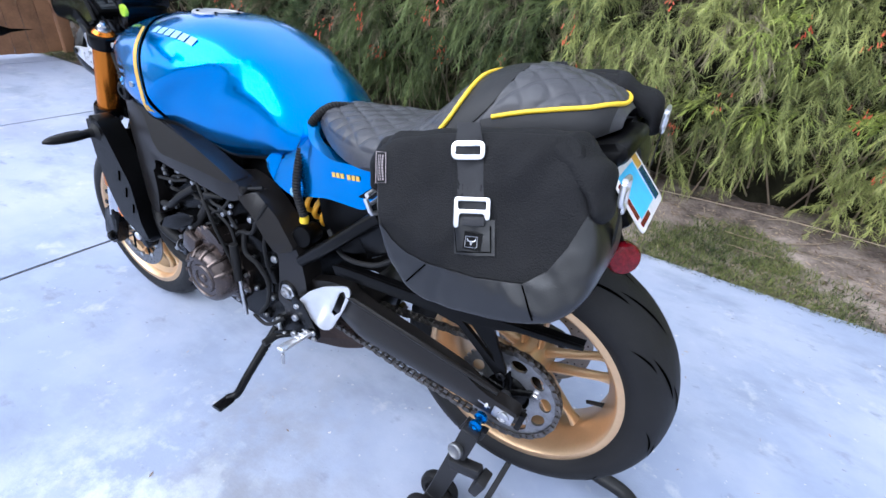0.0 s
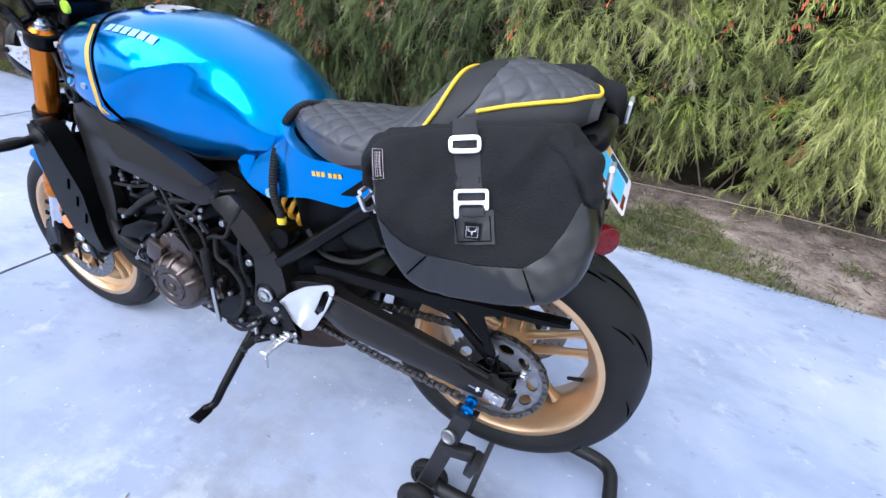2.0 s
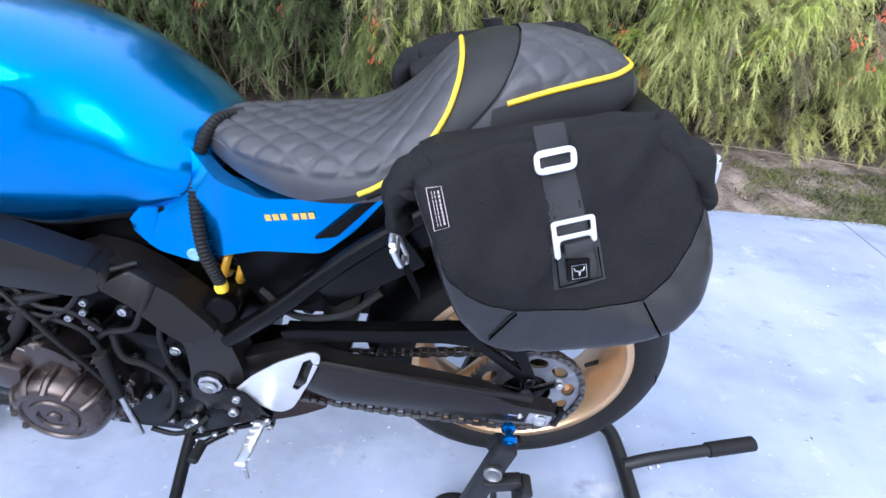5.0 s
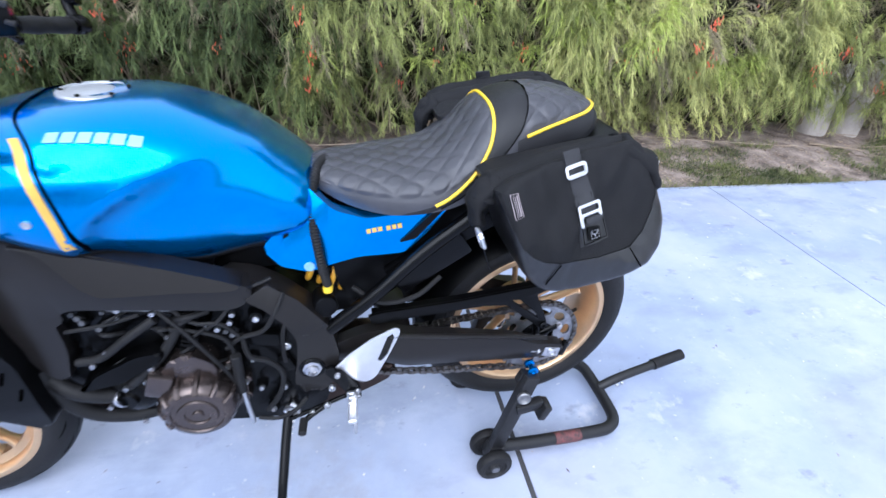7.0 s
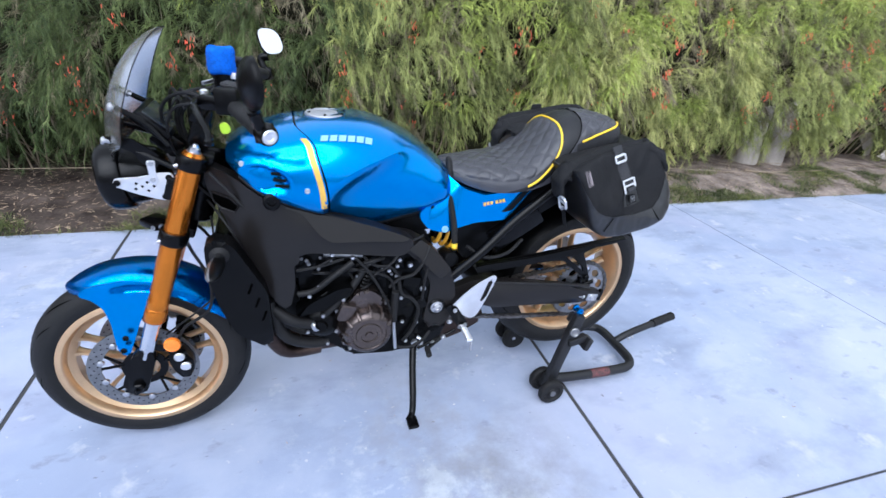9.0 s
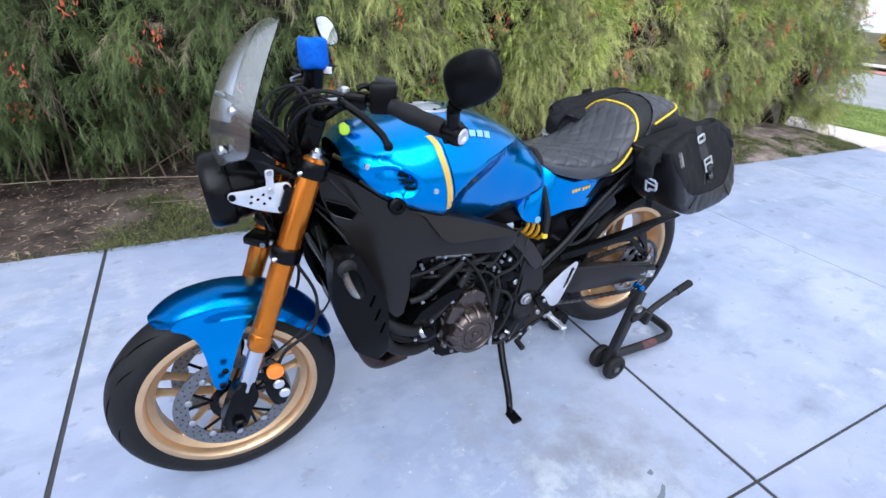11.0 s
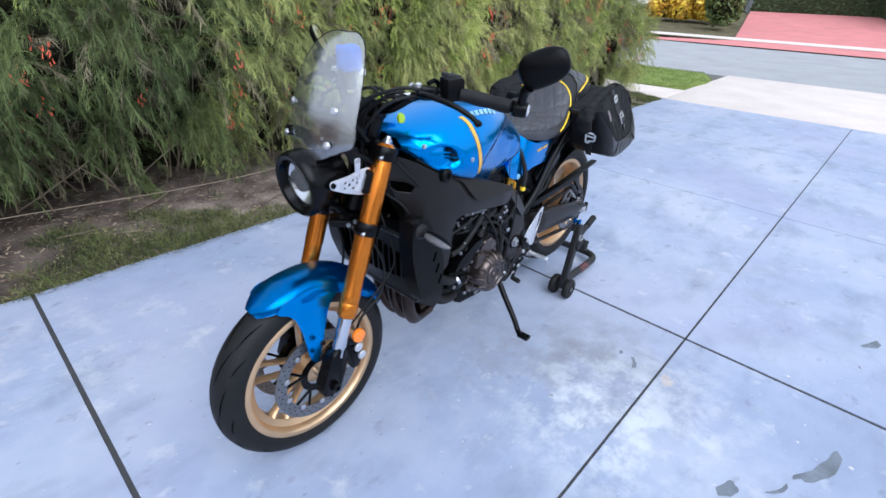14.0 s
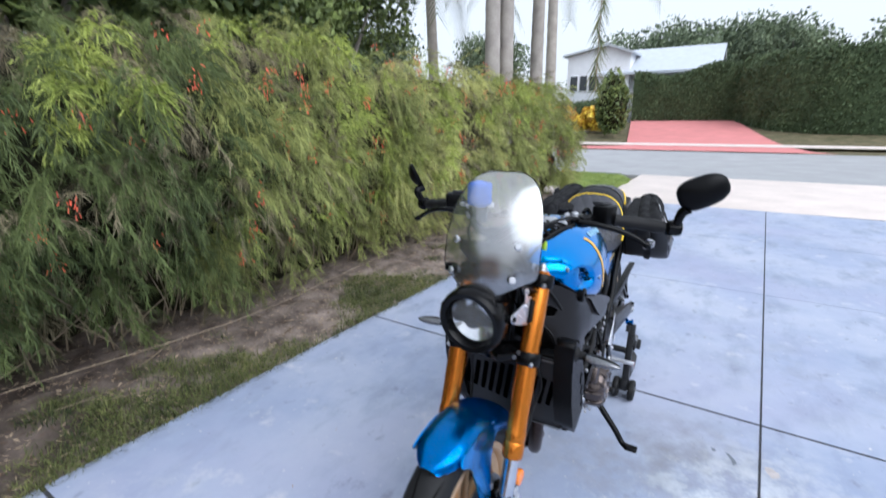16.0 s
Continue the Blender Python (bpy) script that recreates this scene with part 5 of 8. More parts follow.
# dash
DM = pose(0, 0, 0, 0, -48, 0)
dash = part("dash", boxed((-1.334, 0.0, 1.036), (0.030, 0.168, 0.092), DM, 0.008), PLASTIC, bike, "flat black display unit")
part("dash_glass", boxed((-1.334 + 0.0115, 0.0, 1.036 + 0.0104), (0.003, 0.140, 0.070), DM, 0.001), WINDOWGLASS, dash)
part("dash_mount", boxed((-1.312, 0.0, 0.990), (0.05, 0.10, 0.07), DM, 0.008), BLACK, bike)

# handlebar, controls, mirrors
bar = [(-1.068, -0.395, 1.098), (-1.105, -0.300, 1.112), (-1.145, -0.215, 1.122), (-1.190, -0.150, 1.105), (-1.222, -0.090, 1.068), (-1.228, 0.0, 1.062), (-1.222, 0.090, 1.068), (-1.190, 0.150, 1.105), (-1.145, 0.215, 1.122), (-1.105, 0.300, 1.112), (-1.068, 0.395, 1.098)]
hb = part("handlebar", piped(bar, 0.0125, 14), BLACK, bike, "black handlebar")
part("bar_clamp", boxed((-1.226, 0, 1.060), (0.05, 0.13, 0.045), pose(0, 0, 0, 0, 20, 0), 0.008), BLACK, hb)
part("bar_riser", boxed((-1.236, 0, 1.015), (0.045, 0.11, 0.07), pose(0, 0, 0, 0, 20, 0), 0.008), BLACK, hb)
for sy in (-1, 1):
    g0, g1 = Vector((-1.128, sy * 0.255, 1.118)), Vector((-1.078, sy * 0.372, 1.101))
    part("grip", piped([g0.lerp(g1, k / 26) for k in range(27)], lambda t: 0.0172 + 0.0010 * math.sin(t * 150), 16, 3, False), RUBBER, hb, "ribbed rubber grip")
    be = Vector((-1.068, sy * 0.398, 1.099))
    part("bar_end", turned(be, (0.38, sy * 0.9, -0.1), [(0.012, -0.02), (0.020, -0.018), (0.021, 0.004), (0.018, 0.014), (0.012, 0.016), (0.009, 0.010), (0, 0.010)], 24), BLACK, hb, "bar-end weight")
    part("bar_end_cap", turned(be + Vector((0.38, sy * 0.9, -0.1)).normalized() * 0.0155, (0.38, sy * 0.9, -0.1), [(0.0150, -0.006), (0.0150, 0.0), (0.0125, 0.002), (0.008, 0.001), (0.006, -0.002), (0, -0.002)], 20), ALU, hb, "bare aluminium bar-end cap")
    part("mirror_clamp", boxed(be + Vector((-0.004, -sy * 0.006, 0.002)), (0.036, 0.020, 0.040), pose(0, 0, 0, 0, 0, sy * 20), 0.005), BLACK, hb)
    mc = Vector((-1.078, -0.452, 1.202) if sy < 0 else (-1.050, 0.435, 1.197))
    stalk = piped([be + Vector((-0.010, sy * 0.004, 0.015)), be + Vector((-0.018, sy * 0.014, 0.045)), mc + Vector((-0.012, -sy * 0.027, -0.045))], lambda t: 0.011 + 0.003 * t, 12)
    ms = part("mirror_stalk", stalk, BLACK, hb)
    # an oval housing, longer across, facing back towards the rider
    rows = []
    look_back = Vector((0.60, -0.72, 0.45) if sy > 0 else (1, 0.28, 0.10)).normalized()
    rt = look_back.cross(Vector((0, 0, 1))).normalized()
    upv = rt.cross(look_back)
    for k in range(9):
        t = k / 8
        sc_ = math.sin(min(1, t * 1.35 + 0.05) * math.pi / 2) ** 0.6 if t < 0.75 else 1.0
        dep = -0.028 * (1 - t) ** 1.2
        row = []
        for j in range(36):
            a = 2 * math.pi * j / 36
            e = 2 / 2.7
            px = (0.060 if sy < 0 else 0.050) * math.copysign(abs(math.cos(a)) ** e, math.cos(a))
            pz = (0.041 if sy < 0 else 0.047) * math.copysign(abs(math.sin(a)) ** e, math.sin(a)) * (1 + 0.10 * math.cos(a) * sy)
            row.append(mc + look_back * dep + rt * (px * 0.91 - pz * 0.42 * (sy < 0)) * sc_ + upv * (pz * 0.91 + px * 0.42 * (sy < 0)) * sc_)
        rows.append(row)
    bm = bmesh.new()
    vs = grid(bm, rows, closed_v=True)
    bm.faces.new(vs[0])
    part("mirror_housing", bm, PLASTIC, ms, "black oval bar-end mirror housing", 60)
    bm = bmesh.new()
    bm.faces.new([bm.verts.new(p - look_back * 0.002 + (mc - p) * 0.04) for p in rows[-1]])
    part("mirror_face", bm, MIRROR, ms, "mirror glass", smooth=False)
    # switch block and lever
    part("switch_block", boxed((-1.140, sy * 0.232, 1.130), (0.052, 0.048, 0.058), pose(0, 0, 0, 0, 0, sy * 20), 0.008), PLASTIC, hb, "black switch block")
    part("switch_cap", boxed((-1.132, sy * 0.222, 1.160), (0.040, 0.034, 0.010), pose(0, 0, 0, 0, 8, sy * 20), 0.003), WEBBING, hb, "dark grey switch block cap")
    part("switch_lever", boxed((-1.112, sy * 0.212, 1.128), (0.016, 0.026, 0.008), pose(0, 0, 0, 0, 20, sy * 20), 0.002), WEBBING, hb)
    part("perch_clamp", piped([(-1.178, sy * 0.186, 1.140), (-1.160, sy * 0.190, 1.146), (-1.146, sy * 0.194, 1.134), (-1.150, sy * 0.194, 1.112)], 0.006, 8), CASE, hb)
    part("switch_button", boxed((-1.118, sy * 0.226, 1.146), (0.02, 0.018, 0.014), pose(0, 0, 0, 0, 0, sy * 20), 0.003), BLACK if sy < 0 else RED, hb)
    part("lever_perch", boxed((-1.178, sy * 0.185, 1.118), (0.045, 0.045, 0.032), pose(0, 0, 0, 0, 0, sy * 30), 0.006), BLACK, hb)
    lever = [(-1.196, sy * 0.165, 1.116), (-1.212, sy * 0.195, 1.119), (-1.210, sy * 0.235, 1.117), (-1.196, sy * 0.285, 1.105), (-1.180, sy * 0.325, 1.086), (-1.177, sy * 0.345, 1.073)]
    lv = part("lever", piped(lever, lambda t: 0.0085 - 0.002 * t, 10), BLACK, hb, "black lever with a ball end")
    part("lever_ball", turned((-1.177, sy * 0.350, 1.071), (0, 1, 0), [(0, -0.010), (0.006, -0.008), (0.0095, 0), (0.006, 0.008), (0, 0.010)], 14), BLACK, lv)
    part("perch_bolt", turned((-1.196, sy * 0.170, 1.135), (0, 0, 1), [(0.009, -0.004), (0.009, 0.004), (0.005, 0.007), (0, 0.007)], 12), ALU, hb)
part("brake_cylinder", piped([(-1.186, 0.10, 1.120), (-1.180, 0.20, 1.122)], 0.014, 12), BLACK, hb)
part("reservoir", turned((-1.182, 0.120, 1.085), (0, 0, 1), [(0, 0), (0.020, 0), (0.022, 0.01), (0.026, 0.06), (0, 0.06)], 24), PLASTIC, hb)
part("reservoir_stay", piped([(-1.186, 0.15, 1.118), (-1.186, 0.13, 1.095), (-1.184, 0.12, 1.10)], 0.006, 8), BLACK, hb)
band = []
for h, r in ((1.138, 0.024), (1.134, 0.030), (1.139, 0.0350), (1.150, 0.0365), (1.168, 0.0355), (1.186, 0.036), (1.197, 0.0345), (1.202, 0.030), (1.197, 0.024)):
    band.append([(-1.180 + (r + 0.0012 * math.sin(5 * a + h * 90)) * math.cos(a), 0.122 + (r + 0.0012 * math.sin(5 * a + h * 90)) * math.sin(a), h + 0.002 * math.sin(3 * a)) for a in (2 * math.pi * k / 40 for k in range(40))])
bm = bmesh.new()
vs = grid(bm, band, closed_v=True)
bm.faces.new(vs[-1])
solid("sweatband", bm, TERRY, "blue terry sweatband wrapped round the brake reservoir", "cloth band", sharp=80)
part("white_mark", boxed((-1.152, 0.100, 1.132), (0.008, 0.02, 0.016), pose(0, 0, 0, 0, 0, 40), 0.001), WHITE, hb)
# clutter between the bars
cr = np.random.default_rng(8)
for k in range(9):
    y0, y1 = cr.uniform(-0.17, -0.06), cr.uniform(-0.06, 0.06)
    x0 = -1.21 + cr.normal(0, 0.015)
    part("cable", piped([(x0, y0, 1.10 + cr.normal(0, 0.01)), (x0 - 0.03, (y0 + y1) / 2 - 0.02, 1.095 + cr.uniform(0.0, 0.03)), (x0 - 0.06, y1, 1.045), (x0 - 0.05, y1 * 0.6, 0.97), (x0 - 0.02, y1 * 0.4, 0.90)], cr.uniform(0.0025, 0.0045), 7), RUBBER, bike)
for sy in (-1, 1):
    for k in range(3):
        part("switch_rocker", boxed((-1.121 - 0.012 * k, sy * (0.214 + 0.012 * k), 1.1605 - 0.003 * k), (0.010, 0.012, 0.008), pose(0, 0, 0, 0, 0, sy * 20), 0.002), CASE if k else WEBBING, hb)
    part("banjo_bolt", turned((-1.196, sy * 0.150, 1.128), (-0.6, 0, 0.8), [(0.007, 0), (0.007, 0.010), (0, 0.010)], 6), STEEL, hb)
    part("cable_ferrule", rod(bmesh.new(), (-1.205, sy * 0.150, 1.112), (-1.236, sy * 0.128, 1.106), 0.0055, 10), STEEL, hb)
# lime key tag and lever lock loop
tag = piped([(-1.212, -0.048, 1.070), (-1.218, -0.046, 1.092), (-1.208, -0.040, 1.106), (-1.196, -0.036, 1.102), (-1.190, -0.036, 1.086)], 0.0035, 8)
solid("key_loop", tag, LIME, "lime cord loop hanging by the handlebar clamp", "key fob")
tagb = plated([(-1.184, 1.044), (-1.172, 1.050), (-1.160, 1.040), (-1.160, 1.026), (-1.170, 1.020), (-1.182, 1.024)], -0.086, -0.078, 0.002, 0.004)
solid("key_tag", tagb, LIME, "lime plastic tag hanging at the tank front", "key fob")
# cables and hoses round the headstock
cable_sets = [
    ([(-1.19, -0.18, 1.115), (-1.27, -0.13, 1.09), (-1.30, -0.07, 1.00), (-1.26, -0.05, 0.88), (-1.18, -0.06, 0.80)], 0.0042),
    ([(-1.15, -0.22, 1.11), (-1.24, -0.15, 1.13), (-1.31, -0.06, 1.07), (-1.30, -0.03, 0.95)], 0.005),
    ([(-1.18, 0.13, 1.10), (-1.29, 0.10, 1.08), (-1.33, 0.05, 1.0), (-1.34, 0.02, 0.88), (-1.335, 0.0, 0.78)], 0.0048),
    ([(-1.335, 0.0, 0.775), (-1.30, -0.075, 0.71), (-1.262, -0.098, 0.62), (-1.275, -0.098, 0.52), (-1.345, -0.092, 0.465), (-1.372, -0.090, 0.42)], 0.0052),
    ([(-1.335, 0.0, 0.775), (-1.30, 0.075, 0.71), (-1.262, 0.098, 0.62), (-1.275, 0.098, 0.52), (-1.345, 0.092, 0.465), (-1.372, 0.090, 0.42)], 0.0052),
    ([(-1.24, -0.05, 0.79), (-1.232, -0.110, 0.655), (-1.238, -0.105, 0.585), (-1.30, -0.095, 0.52), (-1.40, -0.085, 0.44)], 0.0035),
    ([(-1.22, -0.11, 0.93), (-1.16, -0.13, 0.86), (-1.12, -0.14, 0.80)], 0.005),
    ([(-1.24, -0.06, 0.84), (-1.19, -0.12, 0.78), (-1.14, -0.13, 0.66)], 0.004),
]
for pts, r in cable_sets:
    part("cable", piped(pts, r * 0.85, 8), RUBBER, bike)
part("hose_joint", boxed((-1.372, -0.05, 0.780), (0.060, 0.055, 0.022), pose(0, 0, 0, 0, 4, -40), 0.006), BLACK, bike, "black brake hose joint")
bolts("joint_bolt", [(-1.352, -0.086, 0.783), (-1.372, -0.080, 0.778)], (-0.3, -1, 0), bike, 0.006, 0.008, STEEL)
part("horn", turned((-1.330, 0.015, 0.770), (-1, 0, -0.2), [(0, 0), (0.040, 0), (0.042, 0.006), (0.036, 0.012), (0.02, 0.014), (0.016, 0.020), (0, 0.020)], 32), BLACK, bike)

# radiator, its guard and side scoops
RM = pose(0, 0, 0, 0, -14, 0)
rc = Vector((-1.185, 0, 0.600))
rad = part("radiator", boxed(rc, (0.035, 0.37, 0.28), RM, 0.004), BLACK, bike, "black radiator with a slotted guard")
GUARD = mat("satin_grey_guard_paint", (0.014, 0.014, 0.0145), 0.4, 0.2, 0.12, 30, 0.06, 700, spec=0.4)
gf = part("radiator_guard", boxed(rc + Vector((-0.022, 0, -0.004)), (0.004, 0.36, 0.27), RM, 0.001), GUARD, rad, "grey slotted radiator guard")
hem = [RM @ Vector((-0.0255, y, z)) + rc + Vector((0, 0, -0.004)) for y, z in ((-0.176, 0.130), (-0.176, -0.110), (-0.156, -0.131), (0.156, -0.131), (0.176, -0.110), (0.176, 0.130), (-0.176, 0.130))]
part("guard_hem", piped(hem, 0.0022, 6, 1, False), DISC, gf)
# slots are black bars laid on the guard to paint their depth
for k in range(11):
    y = -0.135 + 0.027 * k
    tall = 0.150 - 0.05 * abs(k - 5) / 5
    slot = boxed((0, 0, 0), (0.004, 0.015, tall), None, 0.0018)
    bmesh.ops.transform(slot, matrix=Matrix.Translation(rc + RM @ Vector((-0.0255, y, 0.004))) @ RM @ pose(0, 0, 0, 13, 0, 0), verts=slot.verts)
    part("guard_slot", slot, GROOVE, gf)
for sy in (-1, 1):
    so = [(-1.245, 0.765), (-1.238, 0.785), (-1.205, 0.788), (-1.178, 0.768), (-1.140, 0.690), (-1.108, 0.625), (-1.104, 0.500), (-1.108, 0.440), (-1.125, 0.430), (-1.195, 0.492), (-1.228, 0.580), (-1.246, 0.680)]
    bm = plated(so, -0.205, -0.150, 0.014, 0.02, skew=lambda x, z: 0.012 * step(0.52, 0.43, z))
    if sy > 0:
        bmesh.ops.scale(bm, vec=(1, -1, 1), verts=bm.verts)
    ro = part("radiator_scoop", bm, PLASTIC, bike, "black plastic radiator side scoop")
    # black bars laid on the scoop paint the shade of slots
    for k in range(3):
        part("scoop_slot", boxed((-1.150 + 0.014 * k, sy * 0.2055, 0.640 - 0.045 * k), (0.006, 0.003, 0.032), pose(0, 0, 0, 0, 22, 0), 0.001), GROOVE, ro)
    base = Vector((-1.212, sy * 0.195, 0.745))
    part("indicator_root", turned(base, (0, sy, 0), [(0.026, -0.01), (0.024, 0.01), (0.013, 0.018), (0.011, 0.034), (0, 0.034)], 20), RUBBER, ro)
    rows = []
    for k in range(11):
        t = k / 10
        w = 0.0085 + 0.0075 * math.sin(math.pi * min(1, t * 0.9 + 0.14)) ** 0.8
        w *= 1 - 0.6 * step(0.86, 1.0, t)
        rows.append([base + Vector((w * 1.25 * math.cos(a) - 0.008 * t, sy * (0.030 + 0.098 * t), 0.75 * w * math.sin(a) - 0.004 * t)) for a in (2 * math.pi * j / 14 for j in range(14))])
    bm = bmesh.new()
    vs = grid(bm, rows, closed_v=True)
    bm.faces.new(vs[0]), bm.faces.new(vs[-1])
    ind = part("front_indicator", bm, PLASTIC, bike, "slim black front indicator", 70)
    bm = bmesh.new()
    rows = []
    for k in range(1, 11):
        t = k / 10
        w = 0.0085 + 0.0075 * math.sin(math.pi * min(1, t * 0.9 + 0.14)) ** 0.8
        w *= 1.05 - 0.55 * step(0.86, 1.0, t)
        rows.append([base + Vector((w * 1.27 * math.cos(a) - 0.008 * t - 0.0008, sy * (0.030 + 0.098 * t), 0.80 * w * math.sin(a) - 0.004 * t)) for a in np.linspace(radians(112), radians(262), 13)])
    grid(bm, rows)
    bmesh.ops.solidify(bm, geom=bm.faces[:], thickness=0.001)
    part("indicator_lens", bm, INDCLEAR, ind, "clear ribbed indicator lens")

# ---- engine ----
eng = part("crankcase", plated([(-1.00, 0.52), (-0.98, 0.40), (-0.90, 0.335), (-0.78, 0.315), (-0.62, 0.30), (-0.56, 0.36), (-0.57, 0.56), (-0.66, 0.66), (-0.78, 0.68), (-0.92, 0.63)], -0.135, 0.135, 0.012, 0.02), CASE, bike, "black three-cylinder engine")
part("cylinder_block", boxed((-0.945, 0, 0.645), (0.17, 0.29, 0.20), pose(0, 0, 0, 0, -34, 0), 0.012), CASE, eng)
part("cylinder_head", boxed((-1.015, 0, 0.735), (0.18, 0.31, 0.11), pose(0, 0, 0, 0, -34, 0), 0.016), CASE, eng)
part("airbox", boxed((-0.92, 0, 0.815), (0.34, 0.22, 0.09), pose(0, 0, 0, 0, 14, 0), 0.02), PLASTIC, eng)
st_c = Vector((-0.835, -0.150, 0.447))
stator = turned(st_c, (0, -1, 0), [(0.092, -0.02), (0.092, 0.002), (0.086, 0.005), (0.080, 0.009), (0.077, 0.030), (0.074, 0.052), (0.069, 0.063), (0.062, 0.069), (0.053, 0.071), (0.051, 0.0675), (0.041, 0.0675), (0.039, 0.0715), (0.026, 0.072), (0.024, 0.068), (0.012, 0.068), (0.010, 0.0725), (0, 0.073)], 64)
so_ = part("stator_cover", stator, ENGINE, eng, "bronze-grey ribbed alternator cover", 30)
for k in range(7):
    a = radians(25 + 30 * k)
    d = Vector((math.cos(a), 0, math.sin(a)))
    part("cover_rib", piped([st_c + d * 0.088 + Vector((0, -0.004, 0)), st_c + d * 0.079 + Vector((0, -0.026, 0)), st_c + d * 0.074 + Vector((0, -0.052, 0)), st_c + d * 0.060 + Vector((0, -0.070, 0))], 0.0066, 8), ENGINE, so_)
part("cover_arch", plated([(-0.905, 0.520), (-0.885, 0.556), (-0.865, 0.580), (-0.835, 0.586), (-0.805, 0.570), (-0.780, 0.535), (-0.80, 0.50), (-0.88, 0.50)], -0.185, -0.12, 0.012, 0.02), ENGINE, so_)
part("cover_step", boxed((-0.898, -0.178, 0.520), (0.050, 0.05, 0.060), pose(0, 0, 0, 0, 20, 0), 0.010), ENGINE, so_, "worn bright corner of the cover")
ring = [radians(v) for v in (10, 48, 82, 118, 150, 190, 225, 262, 300, 338)]
bolts("cover_bolt", [st_c + Vector((0.093 * math.cos(a), -0.004, 0.093 * math.sin(a))) for a in ring], (0, -1, 0), so_, 0.0055, 0.008, STEEL)
for a in ring:
    part("bolt_boss", rod(bmesh.new(), st_c + Vector((0.093 * math.cos(a), 0.02, 0.093 * math.sin(a))), st_c + Vector((0.093 * math.cos(a), -0.0035, 0.093 * math.sin(a))), 0.0105, 12), ENGINE, so_)
# gearbox side case
gear = plated([(-0.735, 0.565), (-0.715, 0.605), (-0.665, 0.615), (-0.640, 0.58), (-0.630, 0.46), (-0.600, 0.36), (-0.640, 0.305), (-0.720, 0.300), (-0.740, 0.36)], -0.126, -0.08, 0.010, 0.016)
gc = part("sprocket_case", gear, CASE, eng, "black front sprocket cover")
part("cover_dome", turned((-0.685, -0.122, 0.455), (0, -1, 0), [(0.070, 0), (0.066, 0.008), (0.056, 0.013), (0.050, 0.010), (0.036, 0.011), (0.030, 0.016), (0, 0.017)], 40), CASE, gc)
for k in range(4):
    part("case_rib", boxed((-0.690, -0.128, 0.545 + 0.016 * k), (0.060 - 0.006 * k, 0.008, 0.005), pose(0, 0, 0, 0, 6, 0), 0.002), CASE, gc)
bolts("case_bolt", [(-0.728, -0.127, 0.555), (-0.700, -0.127, 0.610), (-0.665, -0.127, 0.585), (-0.655, -0.127, 0.385), (-0.725, -0.127, 0.380), (-0.718, -0.127, 0.325), (-0.690, -0.127, 0.312), (-0.655, -0.127, 0.322)], (0, -1, 0), gc, 0.006, 0.007)
for x, z, r, h in ((-0.700, 0.640, 0.016, 0.030), (-0.722, 0.520, 0.013, 0.022), (-0.650, 0.540, 0.020, 0.014), (-0.668, 0.415, 0.015, 0.018), (-0.716, 0.430, 0.012, 0.026), (-0.700, 0.345, 0.014, 0.020), (-0.655, 0.350, 0.011, 0.016)):
    bs = part("case_boss", turned((x, -0.122, z), (0, -1, 0), [(r * 1.15, -0.01), (r * 1.1, h * 0.5), (r, h * 0.8), (r * 0.8, h), (0, h)], 20), CASE, gc)
    part("boss_bolt", bolt(bmesh.new(), (x, -0.122 - h, z), (0, -1, 0), r * 0.5, 0.006), STEEL, bs)
part("breather_box", boxed((-0.690, -0.140, 0.578), (0.060, 0.030, 0.036), pose(0, 0, 0, 0, 12, 0), 0.006), CASE, gc)
part("speed_sensor", boxed((-0.655, -0.138, 0.492), (0.030, 0.026, 0.040), pose(0, 0, 0, 0, -20, 0), 0.005), PLASTIC, gc)
for pts, r in (
    ([(-0.640, -0.150, 0.700), (-0.662, -0.166, 0.655), (-0.690, -0.162, 0.612), (-0.735, -0.160, 0.598), (-0.765, -0.160, 0.572)], 0.0052),
    ([(-0.622, -0.146, 0.655), (-0.648, -0.160, 0.612), (-0.655, -0.158, 0.545), (-0.655, -0.150, 0.505)], 0.0045),
    ([(-0.735, -0.150, 0.600), (-0.725, -0.162, 0.545), (-0.690, -0.158, 0.520), (-0.665, -0.152, 0.470), (-0.680, -0.150, 0.400), (-0.712, -0.150, 0.352)], 0.0060),
    ([(-0.620, -0.150, 0.378), (-0.650, -0.162, 0.352), (-0.690, -0.160, 0.330), (-0.735, -0.155, 0.335)], 0.0050),
):
    part("wire_loom", piped(pts, r, 8), RUBBER, gc)
# water pump, oil filter, pipes
part("water_pump", turned((-0.965, -0.120, 0.465), (-0.15, -1, 0), [(0, 0), (0.045, 0), (0.050, 0.010), (0.050, 0.035), (0.040, 0.045), (0.022, 0.05), (0.018, 0.058), (0, 0.058)], 36), CASE, eng)
part("oil_filter", turned((-1.045, -0.02, 0.400), (-1, 0, -0.25), [(0, 0), (0.034, 0), (0.034, 0.05), (0.030, 0.056), (0.0, 0.056)], 28), BLACK, eng)
part("pump_lid", plated([(-1.045, 0.520), (-1.00, 0.560), (-0.92, 0.600), (-0.878, 0.604), (-0.875, 0.585), (-0.93, 0.555), (-0.96, 0.535), (-1.00, 0.528)], -0.190, -0.13, 0.008, 0.012), CASE, eng)
